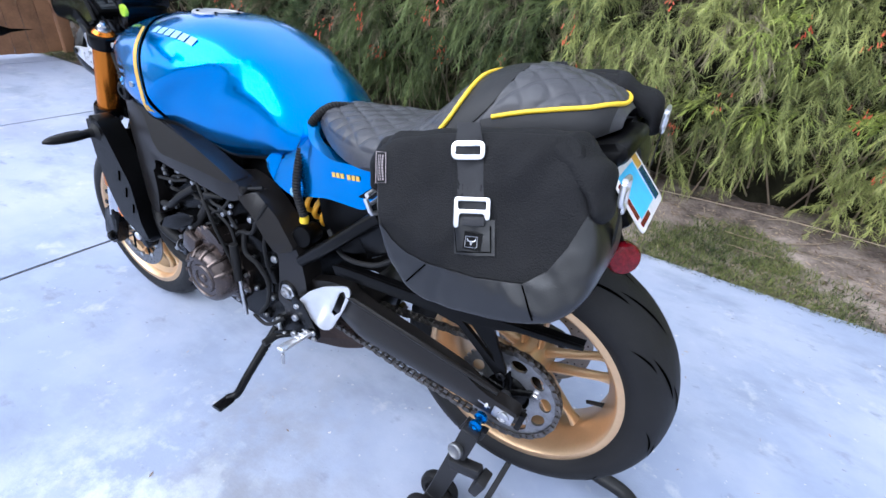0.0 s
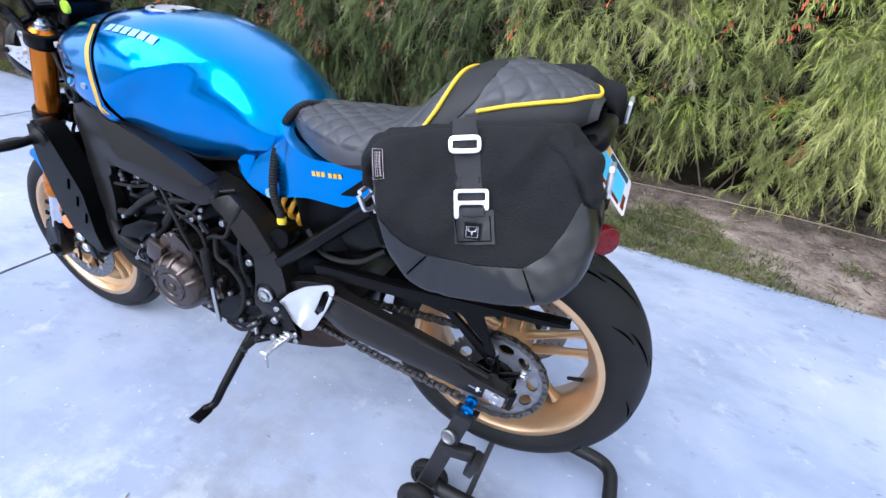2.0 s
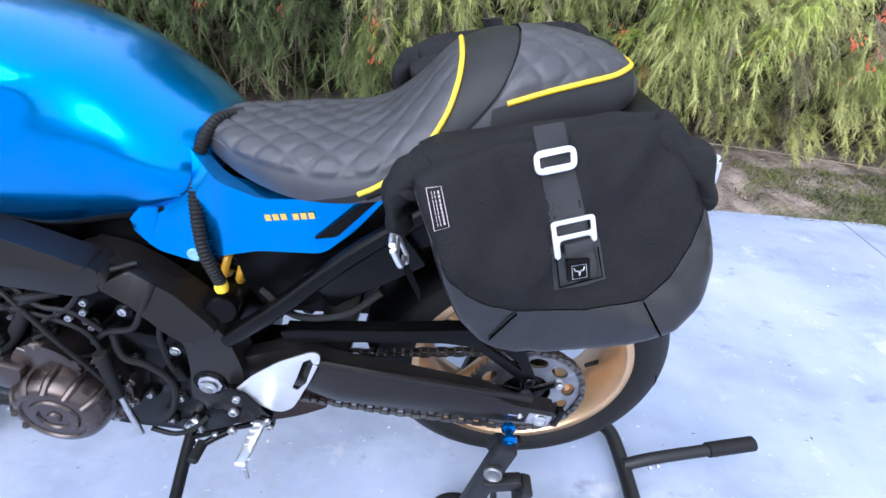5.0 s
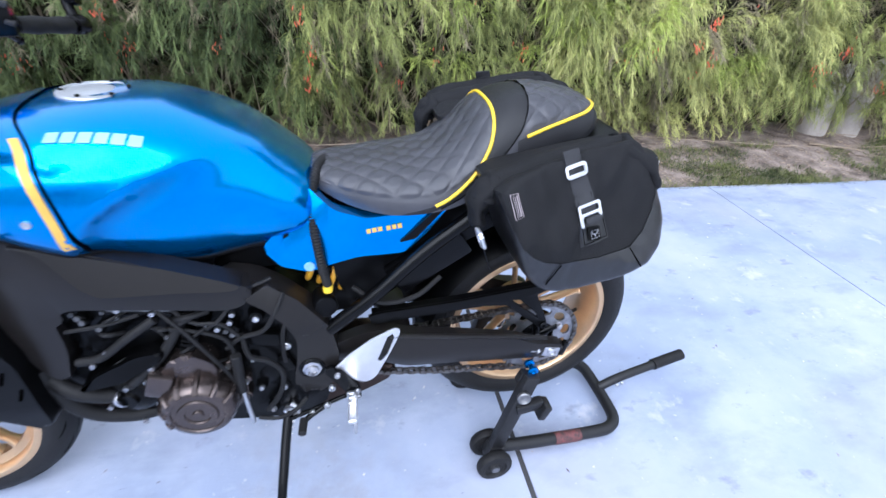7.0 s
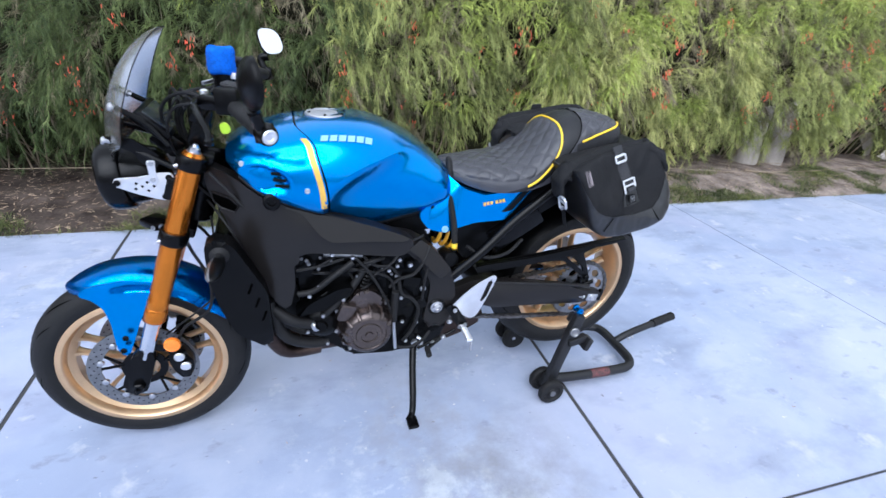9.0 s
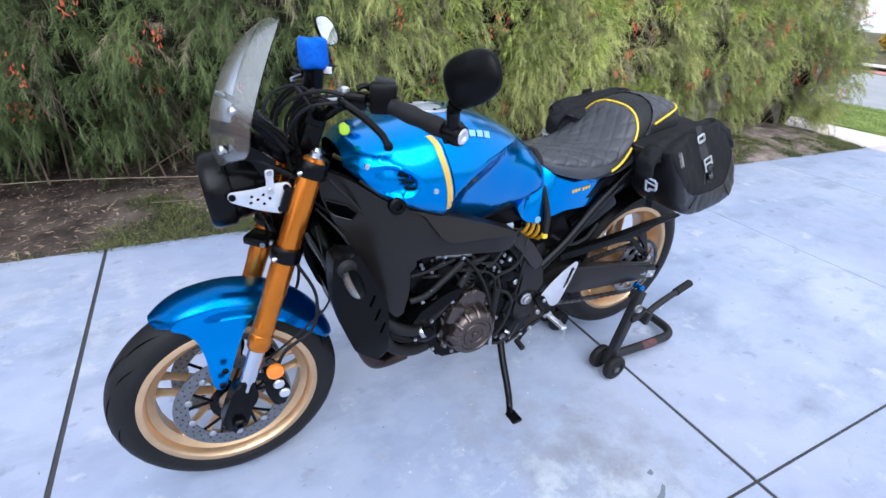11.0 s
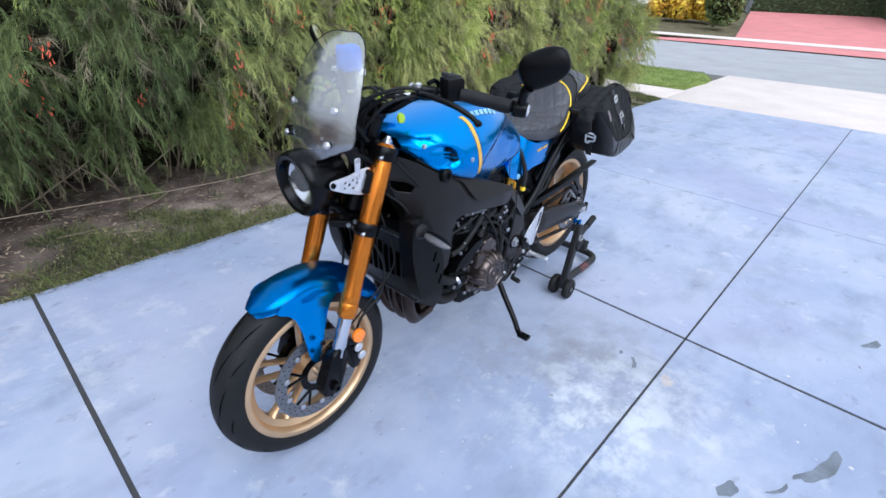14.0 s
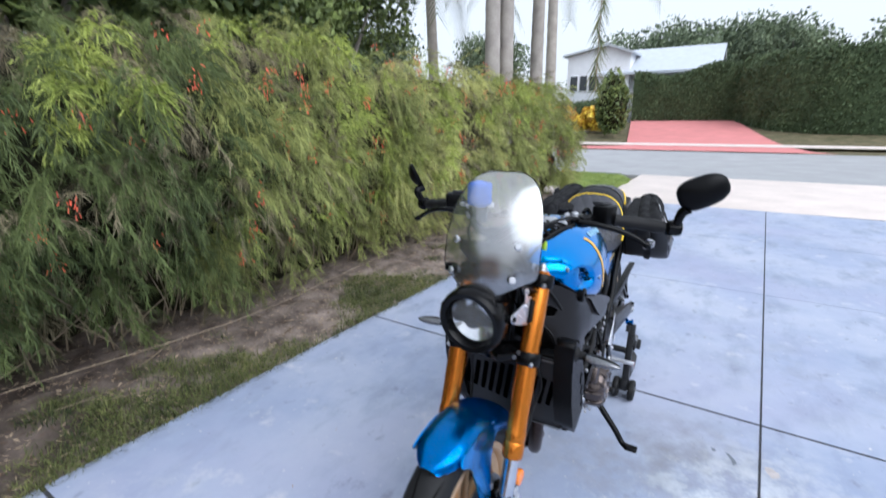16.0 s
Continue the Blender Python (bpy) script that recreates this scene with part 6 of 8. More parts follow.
hoses = [
    ([(-1.10, -0.150, 0.53), (-1.06, -0.165, 0.50), (-1.01, -0.160, 0.475), (-0.975, -0.150, 0.470)], 0.017),
    ([(-0.965, -0.165, 0.500), (-0.93, -0.172, 0.535), (-0.885, -0.168, 0.580), (-0.845, -0.160, 0.640), (-0.825, -0.150, 0.672)], 0.011),
    ([(-1.03, -0.17, 0.585), (-0.985, -0.176, 0.597), (-0.93, -0.178, 0.640), (-0.875, -0.170, 0.676)], 0.009),
    ([(-1.09, -0.09, 0.46), (-1.03, -0.11, 0.42), (-0.96, -0.12, 0.405), (-0.92, -0.12, 0.42)], 0.014),
]
for pts, r in hoses:
    part("coolant_hose", piped(pts, r, 12), RUBBER, eng)
wires = [
    [(-0.870, -0.165, 0.690), (-0.835, -0.176, 0.650), (-0.800, -0.182, 0.590), (-0.770, -0.178, 0.520), (-0.752, -0.172, 0.45), (-0.745, -0.168, 0.37)],
    [(-0.855, -0.160, 0.700), (-0.812, -0.172, 0.660), (-0.765, -0.172, 0.650), (-0.735, -0.168, 0.610)],
    [(-0.90, -0.165, 0.655), (-0.86, -0.17, 0.648), (-0.80, -0.17, 0.63), (-0.76, -0.168, 0.60), (-0.748, -0.168, 0.54)],
    [(-1.03, -0.166, 0.66), (-0.96, -0.17, 0.672), (-0.90, -0.168, 0.688)],
    [(-0.72, -0.160, 0.735), (-0.735, -0.168, 0.70), (-0.76, -0.172, 0.665), (-0.79, -0.172, 0.640)],
    [(-0.66, -0.14, 0.73), (-0.72, -0.16, 0.715), (-0.75, -0.165, 0.70)],
    [(-0.89, -0.150, 0.64), (-0.87, -0.155, 0.60), (-0.90, -0.16, 0.56)],
]
for pts in wires:
    part("wire", piped(pts, 0.0042, 7), RUBBER, eng)
part("clutch_rod", rod(bmesh.new(), (-0.752, -0.172, 0.470), (-0.742, -0.174, 0.345), 0.0055, 10), STEEL, eng)
part("shift_linkage", rod(bmesh.new(), (-0.748, -0.176, 0.565), (-0.752, -0.174, 0.455), 0.011, 12), RUBBER, eng)
part("throttle_body", boxed((-0.90, -0.135, 0.685), (0.12, 0.05, 0.03), pose(0, 0, 0, 0, 5, 0), 0.006), BLACK, eng)
part("injector_rail", rod(bmesh.new(), (-0.955, -0.152, 0.700), (-0.845, -0.158, 0.692), 0.010, 12), DISC, eng)
bolts("engine_bolt", [(-0.932, -0.165, 0.703), (-0.876, -0.168, 0.690), (-0.972, -0.176, 0.610), (-1.000, -0.182, 0.585), (-0.965, -0.176, 0.508), (-0.925, -0.176, 0.520), (-0.905, -0.176, 0.415), (-0.955, -0.176, 0.405), (-0.888, -0.176, 0.375), (-0.770, -0.172, 0.640), (-0.745, -0.17, 0.652), (-0.738, -0.17, 0.672), (-1.010, -0.17, 0.452), (-0.905, -0.180, 0.56)], (0, -1, 0), eng, 0.0058, 0.007, STEEL)
part("hose_clip", turned((-0.985, -0.165, 0.468), (-0.5, 0.2, -0.3), [(0.0185, -0.006), (0.0195, -0.004), (0.0195, 0.004), (0.0185, 0.006)], 24), STEEL, eng)
part("cylinder_fin_cover", plated([(-1.03, 0.70), (-0.99, 0.735), (-0.90, 0.725), (-0.84, 0.70), (-0.84, 0.66), (-0.90, 0.60), (-1.00, 0.585), (-1.035, 0.62)], -0.152, -0.12, 0.008, 0.012), CASE, eng)
part("oil_pan", plated([(-0.93, 0.35), (-0.86, 0.335), (-0.64, 0.31), (-0.66, 0.275), (-0.74, 0.262), (-0.88, 0.275)], -0.09, 0.09, 0.012, 0.015), CASE, eng)

# deep inside: the block behind the covers, and small fittings along its flank
part("inner_block", boxed((-0.94, 0, 0.555), (0.24, 0.20, 0.30), pose(0, 0, 0, 0, -10, 0), 0.01), CASE, eng)
er = np.random.default_rng(12)
for k in range(16):
    x, z = er.uniform(-1.02, -0.73), er.uniform(0.54, 0.70)
    y = -er.uniform(0.150, 0.172)
    r = er.uniform(0.006, 0.012)
    part("fitting", rod(bmesh.new(), (x, -0.12, z), (x + er.normal(0, 0.004), y, z + er.normal(0, 0.004)), r, 10, r * 0.8), CASE, eng)
    part("engine_bolt", bolt(bmesh.new(), (x, y, z), (0, -1, 0), r * 0.5, 0.005), DISC, eng)
for k in range(9):
    x, z = er.uniform(-1.0, -0.80), er.uniform(0.53, 0.67)
    a = er.uniform(-0.3, 0.9)
    l = er.uniform(0.04, 0.09)
    part("wire", piped([(x, -0.150, z), (x + l * 0.5 * math.cos(a), -0.176, z + l * 0.5 * math.sin(a) + 0.012), (x + l * math.cos(a), -0.158, z + l * math.sin(a))], er.uniform(0.003, 0.007), 8), RUBBER, eng)
for k in range(5):
    part("breather_ring", turned((-0.838 + 0.004 * k, -0.150, 0.592 + 0.011 * k), (0.2, -0.3, 1), [(0.019, -0.004), (0.022, 0), (0.019, 0.004)], 20), CASE, eng)

# exhaust: three headers sweeping down and under, then a short box muffler
exh = part("exhaust_collector", piped([(-1.03, 0.0, 0.285), (-0.93, 0.01, 0.278), (-0.80, 0.03, 0.265)], lambda t: 0.038 - 0.006 * t, 20), HEADER, bike, "heat-stained exhaust")
for y in (-0.075, 0.0, 0.075):
    part("header_pipe", piped([(-1.075, y, 0.665), (-1.122, y, 0.600), (-1.134, y * 0.98, 0.480), (-1.126, y * 0.90, 0.385), (-1.090, y * 0.70, 0.305), (-1.04, y * 0.45, 0.276), (-0.97, y * 0.3, 0.272)], 0.0225, 16), HEADER, exh)
# added black plate that darkens the see-through gap by the radiator
part("engine_gap_plate", plated([(-1.110, 0.585), (-1.03, 0.585), (-1.02, 0.455), (-1.085, 0.455), (-1.105, 0.50)], -0.112, -0.100, 0.003, 0.01), PLASTIC, eng)
part("outlet_hose", piped([(-1.112, -0.150, 0.560), (-1.102, -0.152, 0.510), (-1.085, -0.150, 0.448), (-1.052, -0.146, 0.408), (-0.996, -0.135, 0.380), (-0.95, -0.125, 0.375)], 0.0165, 14), RUBBER, eng)
mf = plated([(-0.80, 0.325), (-0.78, 0.262), (-0.60, 0.262), (-0.48, 0.300), (-0.40, 0.345), (-0.395, 0.385), (-0.50, 0.395), (-0.70, 0.350)], -0.085, 0.10, 0.018, 0.03)
part("muffler", mf, HEADER, exh, "short under-engine muffler")

# side stand
ss = part("side_stand", piped([(-0.668, -0.128, 0.322), (-0.680, -0.175, 0.265), (-0.692, -0.240, 0.190), (-0.700, -0.270, 0.150), (-0.715, -0.292, 0.142)], lambda t: 0.0125 - 0.002 * t, 12), BLACK, bike, "black steel side stand, swung down")
part("stand_foot", plated([(-0.728, 0.136), (-0.724, 0.147), (-0.704, 0.150), (-0.690, 0.146), (-0.692, 0.137)], -0.330, -0.285, 0.002, 0.006), BLACK, ss)
part("stand_bracket", boxed((-0.665, -0.122, 0.330), (0.055, 0.03, 0.05), pose(0, 0, 0, 0, 10, 0), 0.006), BLACK, ss)
part("stand_bolt", turned((-0.668, -0.136, 0.330), (0, -1, 0), [(0.013, 0), (0.013, 0.008), (0.008, 0.010), (0.006, 0.004), (0, 0.004)], 6), STEEL, ss)
part("stand_spring", piped([Vector((-0.655, -0.132, 0.318)).lerp(Vector((-0.684, -0.205, 0.222)), k / 60) + 0.0055 * Vector((math.cos(k * 0.9), 0, math.sin(k * 0.9))) for k in range(61)], 0.0016, 6, 1, False), STEEL, ss)
part("spring_hook", piped([(-0.66, -0.140, 0.35), (-0.648, -0.148, 0.345), (-0.645, -0.148, 0.325), (-0.655, -0.145, 0.312)], 0.005, 8), ALU, ss)

# rider's heel plates, pegs, shift lever
for sy in (-1, 1):
    slot = [Vector((-0.428, 0.545)), Vector((-0.416, 0.552)), Vector((-0.412, 0.540)), Vector((-0.428, 0.490)), Vector((-0.445, 0.472)), Vector((-0.452, 0.480)), Vector((-0.444, 0.500))]
    hp = plated([(-0.555, 0.470), (-0.552, 0.460), (-0.490, 0.418), (-0.475, 0.415), (-0.455, 0.425), (-0.418, 0.500), (-0.400, 0.545), (-0.398, 0.562), (-0.410, 0.570), (-0.470, 0.548), (-0.515, 0.515)], -0.160, -0.156, 0.0012, 0.012, [slot], skew=lambda x, z: 0.012 * step(-0.50, -0.40, x))
    if sy > 0:
        bmesh.ops.scale(hp, vec=(1, -1, 1), verts=hp.verts)
    h = part("heel_plate", hp, ALU, bike, "bare aluminium heel plate with a slot")
    part("peg_bracket", plated([(-0.575, 0.470), (-0.560, 0.482), (-0.535, 0.470), (-0.495, 0.405), (-0.492, 0.375), (-0.515, 0.372), (-0.545, 0.420)], sy * 0.158 - 0.006, sy * 0.158 + 0.006, 0.002, 0.006), BLACK, h)
    peg = part("foot_peg", boxed((-0.516, sy * 0.214, 0.400), (0.021, 0.092, 0.011), pose(0, 0, 0, sy * 3, 0, sy * 4), 0.004, 3), ALU, bike, "ribbed aluminium foot peg")
    for k in range(6):
        part("peg_ridge", boxed((-0.519 + 0.001 * k, sy * (0.178 + 0.014 * k), 0.4050), (0.018, 0.003, 0.003), None, 0.001), ALU, peg)
    part("peg_feeler", rod(bmesh.new(), (-0.513, sy * 0.255, 0.392), (-0.513, sy * 0.256, 0.362), 0.004, 8), STEEL, peg)
    bolts("plate_bolt", [(-0.546, sy * 0.172, 0.465), (-0.502, sy * 0.166, 0.398), (-0.500, sy * 0.166, 0.380), (-0.522, sy * 0.166, 0.392)], (0, sy, 0), h, 0.007, 0.006)
part("shift_rod", rod(bmesh.new(), (-0.53, -0.155, 0.372), (-0.66, -0.152, 0.312), 0.0055, 10), BLACK, bike)
part("shift_lever", piped([(-0.585, -0.158, 0.345), (-0.615, -0.168, 0.332), (-0.632, -0.180, 0.327)], 0.0065, 10), BLACK, bike, "black gear lever")
part("shift_toe", rod(bmesh.new(), (-0.632, -0.172, 0.327), (-0.636, -0.212, 0.325), 0.010, 14), RUBBER, bike)
bolts("bracket_nut", [(-0.575, -0.160, 0.355), (-0.610, -0.160, 0.335), (-0.560, -0.165, 0.42)], (0, -1, 0), bike, 0.009, 0.008)


# ---- saddlebags ----
#  front-bottom ... round the side view of the left bag
BAG = [(-0.252, 0.962), (-0.225, 0.984), (-0.179, 0.998), (-0.121, 1.013), (-0.029, 1.031), (0.026, 1.037), (0.050, 1.018), (0.070, 0.972), (0.092, 0.930), (0.107, 0.883), (0.104, 0.838), (0.080, 0.803), (0.040, 0.782), (-0.015, 0.766), (-0.100, 0.754), (-0.150, 0.762), (-0.188, 0.796), (-0.214, 0.850), (-0.232, 0.900), (-0.248, 0.940)]
BC = Vector((-0.068, 0, 0.895))


def bag_outline(n=120):
    pts = [Vector((p[0], 0, p[1])) for p in BAG]
    line = curve_points(pts + [pts[0]], 12)[:-1]
    return line


def bag_depth(x, z):
    """How far out the face lies: it leans in towards the rolled top and towards the tail."""
    d = 0.250 - 0.42 * (z - 0.93) - (0.17 if x < -0.08 else 0.06) * (x + 0.08)
    return min(d, 0.292 + 0.35 * (d - 0.292)) - 0.003 * math.sin(9 * x + 4 * z)


def crease(x, z, sy):
    """Slack folds that fan down from the rolled top and die out at the leather."""
    h = step(0.83, 0.93, z - 0.3 * x)
    a = noise.noise(Vector((x * 16 + z * 7, sy * 5, z * 5)))
    b = noise.noise(Vector((x * 30 - z * 12, sy * 9, z * 11)))
    return h * (0.0085 * (1 - 2 * abs(a)) + 0.0050 * b) + 0.002 * noise.noise(Vector((x * 55, sy * 2, z * 40)))


def bag_mesh(sy):
    line = bag_outline()
    bm = bmesh.new()
    rows = []
    layers = [(0.105, 0.90), (0.107, 0.965), (0.115, 0.99), (0.125, 1.0)]
    for y, s in layers:
        rows.append([Vector((BC.x + (p.x - BC.x) * s, sy * y, BC.z + (p.z - BC.z) * s - 0.030 * step(0.90, 1.02, p.z))) for p in line])
    for t, s in ((0.62, 1.0), (0.78, 0.996), (0.88, 0.985), (0.945, 0.965), (0.98, 0.938), (0.998, 0.905), (1.006, 0.86), (1.012, 0.80), (1.015, 0.75), (1.016, 0.70), (1.017, 0.63), (1.018, 0.56), (1.02, 0.49), (1.02, 0.42), (1.02, 0.35), (1.02, 0.28), (1.02, 0.21), (1.02, 0.14), (1.02, 0.04)):
        row = []
        for p in line:
            q = Vector((BC.x + (p.x - BC.x) * s, 0, BC.z + (p.z - BC.z) * s))
            d = bag_depth(q.x, q.z)
            wob = 0.003 * noise.noise(Vector((q.x * 14, sy * 3, q.z * 14))) + crease(q.x, q.z, sy)
            row.append(Vector((q.x, sy * (0.125 + (d - 0.125) * t + wob * t), q.z - 0.030 * step(0.90, 1.02, q.z) * max(0.0, 1 - t) / 0.38)))
        rows.append(row)
    vs = grid(bm, rows, closed_v=True)
    bm.faces.new(vs[0])
    bm.faces.new(vs[-1])
    return bm


def on_bag(x, z, sy, lift=0.001):
    return Vector((x, sy * (bag_depth(x, z) + (bag_depth(x, z) - 0.125) * 0.019 + lift + crease(x, z, sy)), z))


def patch(sy, pts_fn, nu, nv, lift, thick, name, material, parent, label=""):
    """A piece of cloth or leather lying on the bag's face; pts_fn maps u, v to x, z."""
    rows = []
    for i in range(nu + 1):
        rows.append([on_bag(*pts_fn(i / nu, j / nv), sy, lift) for j in range(nv + 1)])
    bm = bmesh.new()
    grid(bm, rows)
    bmesh.ops.recalc_face_normals(bm, faces=bm.faces)
    bmesh.ops.solidify(bm, geom=bm.faces[:], thickness=thick)
    return part(name, bm, material, parent, label)


def quad(a, b, c, d):
    """u along a-b and d-c, v from a to d."""
    def at(u, v):
        p = (Vector(a) * (1 - u) + Vector(b) * u) * (1 - v) + (Vector(d) * (1 - u) + Vector(c) * u) * v
        return p.x, p.y
    return at


def round_loop(pts):
    """Softens the corners of a bent wire."""
    out = []
    for a, b in zip(pts, pts[1:]):
        out += [a.lerp(b, 0.12), a.lerp(b, 0.5), a.lerp(b, 0.88)]
    return out


def on_face(x, z, sy, tilt, lift):
    """The frame of the bag's face at a place: across, out and up, turned by tilt."""
    o = on_bag(x, z, sy, lift)
    du, dw = Vector((1, sy * -0.17, 0)).normalized(), Vector((0, sy * -0.42, 1)).normalized()
    out = du.cross(dw) * -1
    u = du * math.cos(tilt) + dw * math.sin(tilt)
    w = u.cross(out)
    w = w if w.z > 0 else -w
    return Matrix(((u.x, out.x, w.x, o.x), (u.y, out.y, w.y, o.y), (u.z, out.z, w.z, o.z), (0, 0, 0, 1)))


def flat_buckle(x, z, sy, tilt, outline, slot, parent, name="buckle"):
    """A flat cast buckle: a rounded plate with a slot that the webbing runs through."""
    bm = plated(outline, -0.0018, 0.0018, 0.0009, 0.0055, [round_corners(slot, 0.0022, 3)])
    bmesh.ops.transform(bm, matrix=on_face(x, z, sy, tilt, 0.0065), verts=bm.verts)
    return part(name, bm, ALU, parent, "pale aluminium strap buckle")


def saddlebag(sy):
    bag = thing("saddlebag", (-0.075, sy * 0.22, 0.735), "black canvas and leather roll-top saddlebag with silver buckles", "saddlebag", "saddlebags on the motorcycle")
    bm = bag_mesh(sy)
    line = [(-0.243, 0.935), (-0.225, 0.897), (-0.207, 0.867), (-0.183, 0.846), (-0.153, 0.831), (-0.123, 0.825), (-0.045, 0.831), (0.022, 0.845), (0.048, 0.870), (0.064, 0.908), (0.073, 0.944), (0.080, 0.976)]
    cuts = list(zip(line, line[1:]))
    for a, b in cuts:
        dx, dz = b[0] - a[0], b[1] - a[1]
        bmesh.ops.bisect_plane(bm, geom=bm.verts[:] + bm.edges[:] + bm.faces[:], plane_co=(a[0], 0, a[1]), plane_no=Vector((-dz, 0, dx)).normalized())
    finish(bm, 60)

    def is_leather(f):
        c = f.calc_center_median()
        if abs(c.y) < 0.15 or c.z > 0.95:
            return False
        for a, b in cuts:
            if (b[0] - a[0]) * (c.z - a[1]) - (b[1] - a[1]) * (c.x - a[0]) < 0:
                return True
        return False

    low = bm.copy()
    bmesh.ops.delete(bm, geom=[f for f in bm.faces if is_leather(f)], context="FACES")
    low.faces.ensure_lookup_table()
    bmesh.ops.delete(low, geom=[f for f in low.faces if not is_leather(f)], context="FACES")
    for v in low.verts:
        v.co.y += sy * 0.0022
    part("bag_body", bm, CANVAS, bag, "black canvas body", 60)
    bmesh.ops.solidify(low, geom=low.faces[:], thickness=0.002)
    lo = part("leather_panel", low, BAGLEATHER, bag, "smooth black leather lower panel", 60)
    for a, b in (((-0.123, 0.823), (-0.150, 0.785)), ((0.022, 0.843), (0.050, 0.806))):
        part("panel_seam", piped([on_bag(a[0] + (b[0] - a[0]) * k / 8, a[1] + (b[1] - a[1]) * k / 8, sy, 0.0028) for k in range(9)], 0.0013, 6, 1, False), GROOVE, lo)
    # rolled top, and its ends folded down into drooping ears with a strap and hook
    roll = []
    for x, z in ((-0.262, 0.918), (-0.256, 0.934), (-0.235, 0.945), (-0.179, 0.960), (-0.121, 0.974), (-0.029, 0.993), (0.026, 0.998), (0.050, 0.982)):
        roll.append((x, sy * (0.40 * 0.110 + 0.60 * bag_depth(x, z) - 0.004), z))
    rollm = piped(roll, lambda t: 0.025 + 0.003 * math.sin(math.pi * min(1, max(0, t))) + 0.0012 * math.sin(t * 46), 16, 8)
    part("rolled_top", rollm, CANVAS, bag, "rolled canvas top", 80)
    for nm, pts, hook, strap_end in (
        (-1, [(-0.232, 0.196, 0.952), (-0.256, 0.200, 0.940), (-0.272, 0.202, 0.912), (-0.270, 0.206, 0.884), (-0.256, 0.212, 0.868)], (-0.272, 0.236, 0.872), (-0.235, 0.225, 0.775)),
        (1, [(0.012, 0.176, 1.000), (0.040, 0.186, 0.995), (0.066, 0.194, 0.976), (0.078, 0.200, 0.950), (0.066, 0.206, 0.928)], (0.098, 0.172, 0.982), (0.108, 0.182, 0.868)),
    ):
        tuck = 0.022 if sy > 0 and nm > 0 else 0.0  # the far bag's rear end hangs looser
        hook, strap_end = (hook[0] + tuck, *hook[1:]), (strap_end[0] + tuck * 0.6, *strap_end[1:])
        c = [Vector((x + tuck * min(1.0, k / 2), sy * y, z)) for k, (x, y, z) in enumerate(pts)]
        rows = []
        cl = curve_points(c, 8)
        for i, p in enumerate(cl):
            t = i / (len(cl) - 1)
            tan = (cl[min(i + 1, len(cl) - 1)] - cl[max(i - 1, 0)]).normalized()
            side = Vector((0, 1, 0)) - tan * tan.y
            side.normalize()
            up = tan.cross(side)
            wide = (0.036 - 0.008 * t) * (1.30 if nm > 0 else 1.0) * min(1.0, 0.35 + 4 * (1 - t)) ** 0.6
            deep = (0.020 - 0.008 * t) * (1.35 if nm > 0 else 1.0) * (1 + 0.24 * math.sin(t * 17))
            rows.append([p + side * wide * math.cos(a) * (1 + 0.06 * math.sin(3 * a + 6 * t)) + up * deep * math.sin(a) for a in (2 * math.pi * k / 22 for k in range(22))])
        bm = bmesh.new()
        vs = grid(bm, rows, closed_v=True)
        bm.faces.new(vs[0]), bm.faces.new(vs[-1])
        part("end_fold", bm, CANVAS, bag, "folded canvas end", 80)
        h, e = Vector((hook[0], sy * hook[1], hook[2])), Vector((strap_end[0], sy * strap_end[1], strap_end[2]))
        down = (e - h).normalized()
        across = Vector((0, 1, 0)) - down * down.y
        across.normalize()
        loop = [h + across * u * 0.019 + down * v for u, v in ((-1, 0.0), (1, 0.0), (1, 0.045), (0.25, 0.047), (0.25, 0.036), (-0.2, 0.036), (-1, 0.030), (-1, 0.0))]
        bk = part("end_buckle", piped(round_loop(loop), 0.0042, 10, 1, False), ALU, bag, "pale aluminium side hook")
        part("hook_bar", rod(bmesh.new(), h + across * -0.019 + down * 0.016, h + across * 0.019 + down * 0.016, 0.0034, 8), ALU, bk)
        bm = bmesh.new()
        grid(bm, [[p + across * u * 0.0125 for u in (-1, 0, 1)] for p in (h + down * 0.014, h + down * 0.05, h.lerp(e, 0.7), e)])
        bmesh.ops.solidify(bm, geom=bm.faces[:], thickness=0.003)
        part("end_strap", bm, WEBBING, bag)
    # centre strap, buckles, leather tab
    patch(sy, quad((-0.131, 1.018), (-0.099, 1.024), (-0.047, 0.898), (-0.088, 0.890)), 6, 26, 0.0015, 0.003, "strap", WEBBING, bag, "black webbing strap")
    patch(sy, quad((-0.096, 0.902), (-0.041, 0.910), (-0.026, 0.866), (-0.084, 0.852)), 8, 8, 0.002, 0.004, "leather_tab", BAGLEATHER, bag, "black stitched leather tab")
    tabl = [on_bag(x, z, sy, 0.0064) for x, z in ((-0.090, 0.894), (-0.079, 0.858), (-0.032, 0.871), (-0.043, 0.903))]
    part("tab_stitch", piped(tabl, 0.0009, 5, 1, False), GROOVE, bag)
    part("strap_fold", boxed((0, 0, 0), (0.033, 0.007, 0.013), on_face(-0.066, 0.905, sy, 0.22, 0.0075), 0.003), WEBBING, bag)
    flip = -1 if sy > 0 else 1
    flat_buckle(-0.1035, 0.988, sy, 0.20, [(-0.0235, -0.008), (-0.018, -0.0128), (0.018, -0.0128), (0.0235, -0.008), (0.0235, 0.008), (0.018, 0.0128), (-0.018, 0.0128), (-0.0235, 0.008)], [(-0.0185, -0.0065), (0.0185, -0.0065), (0.0185, 0.0065), (-0.0185, 0.0065)], bag)
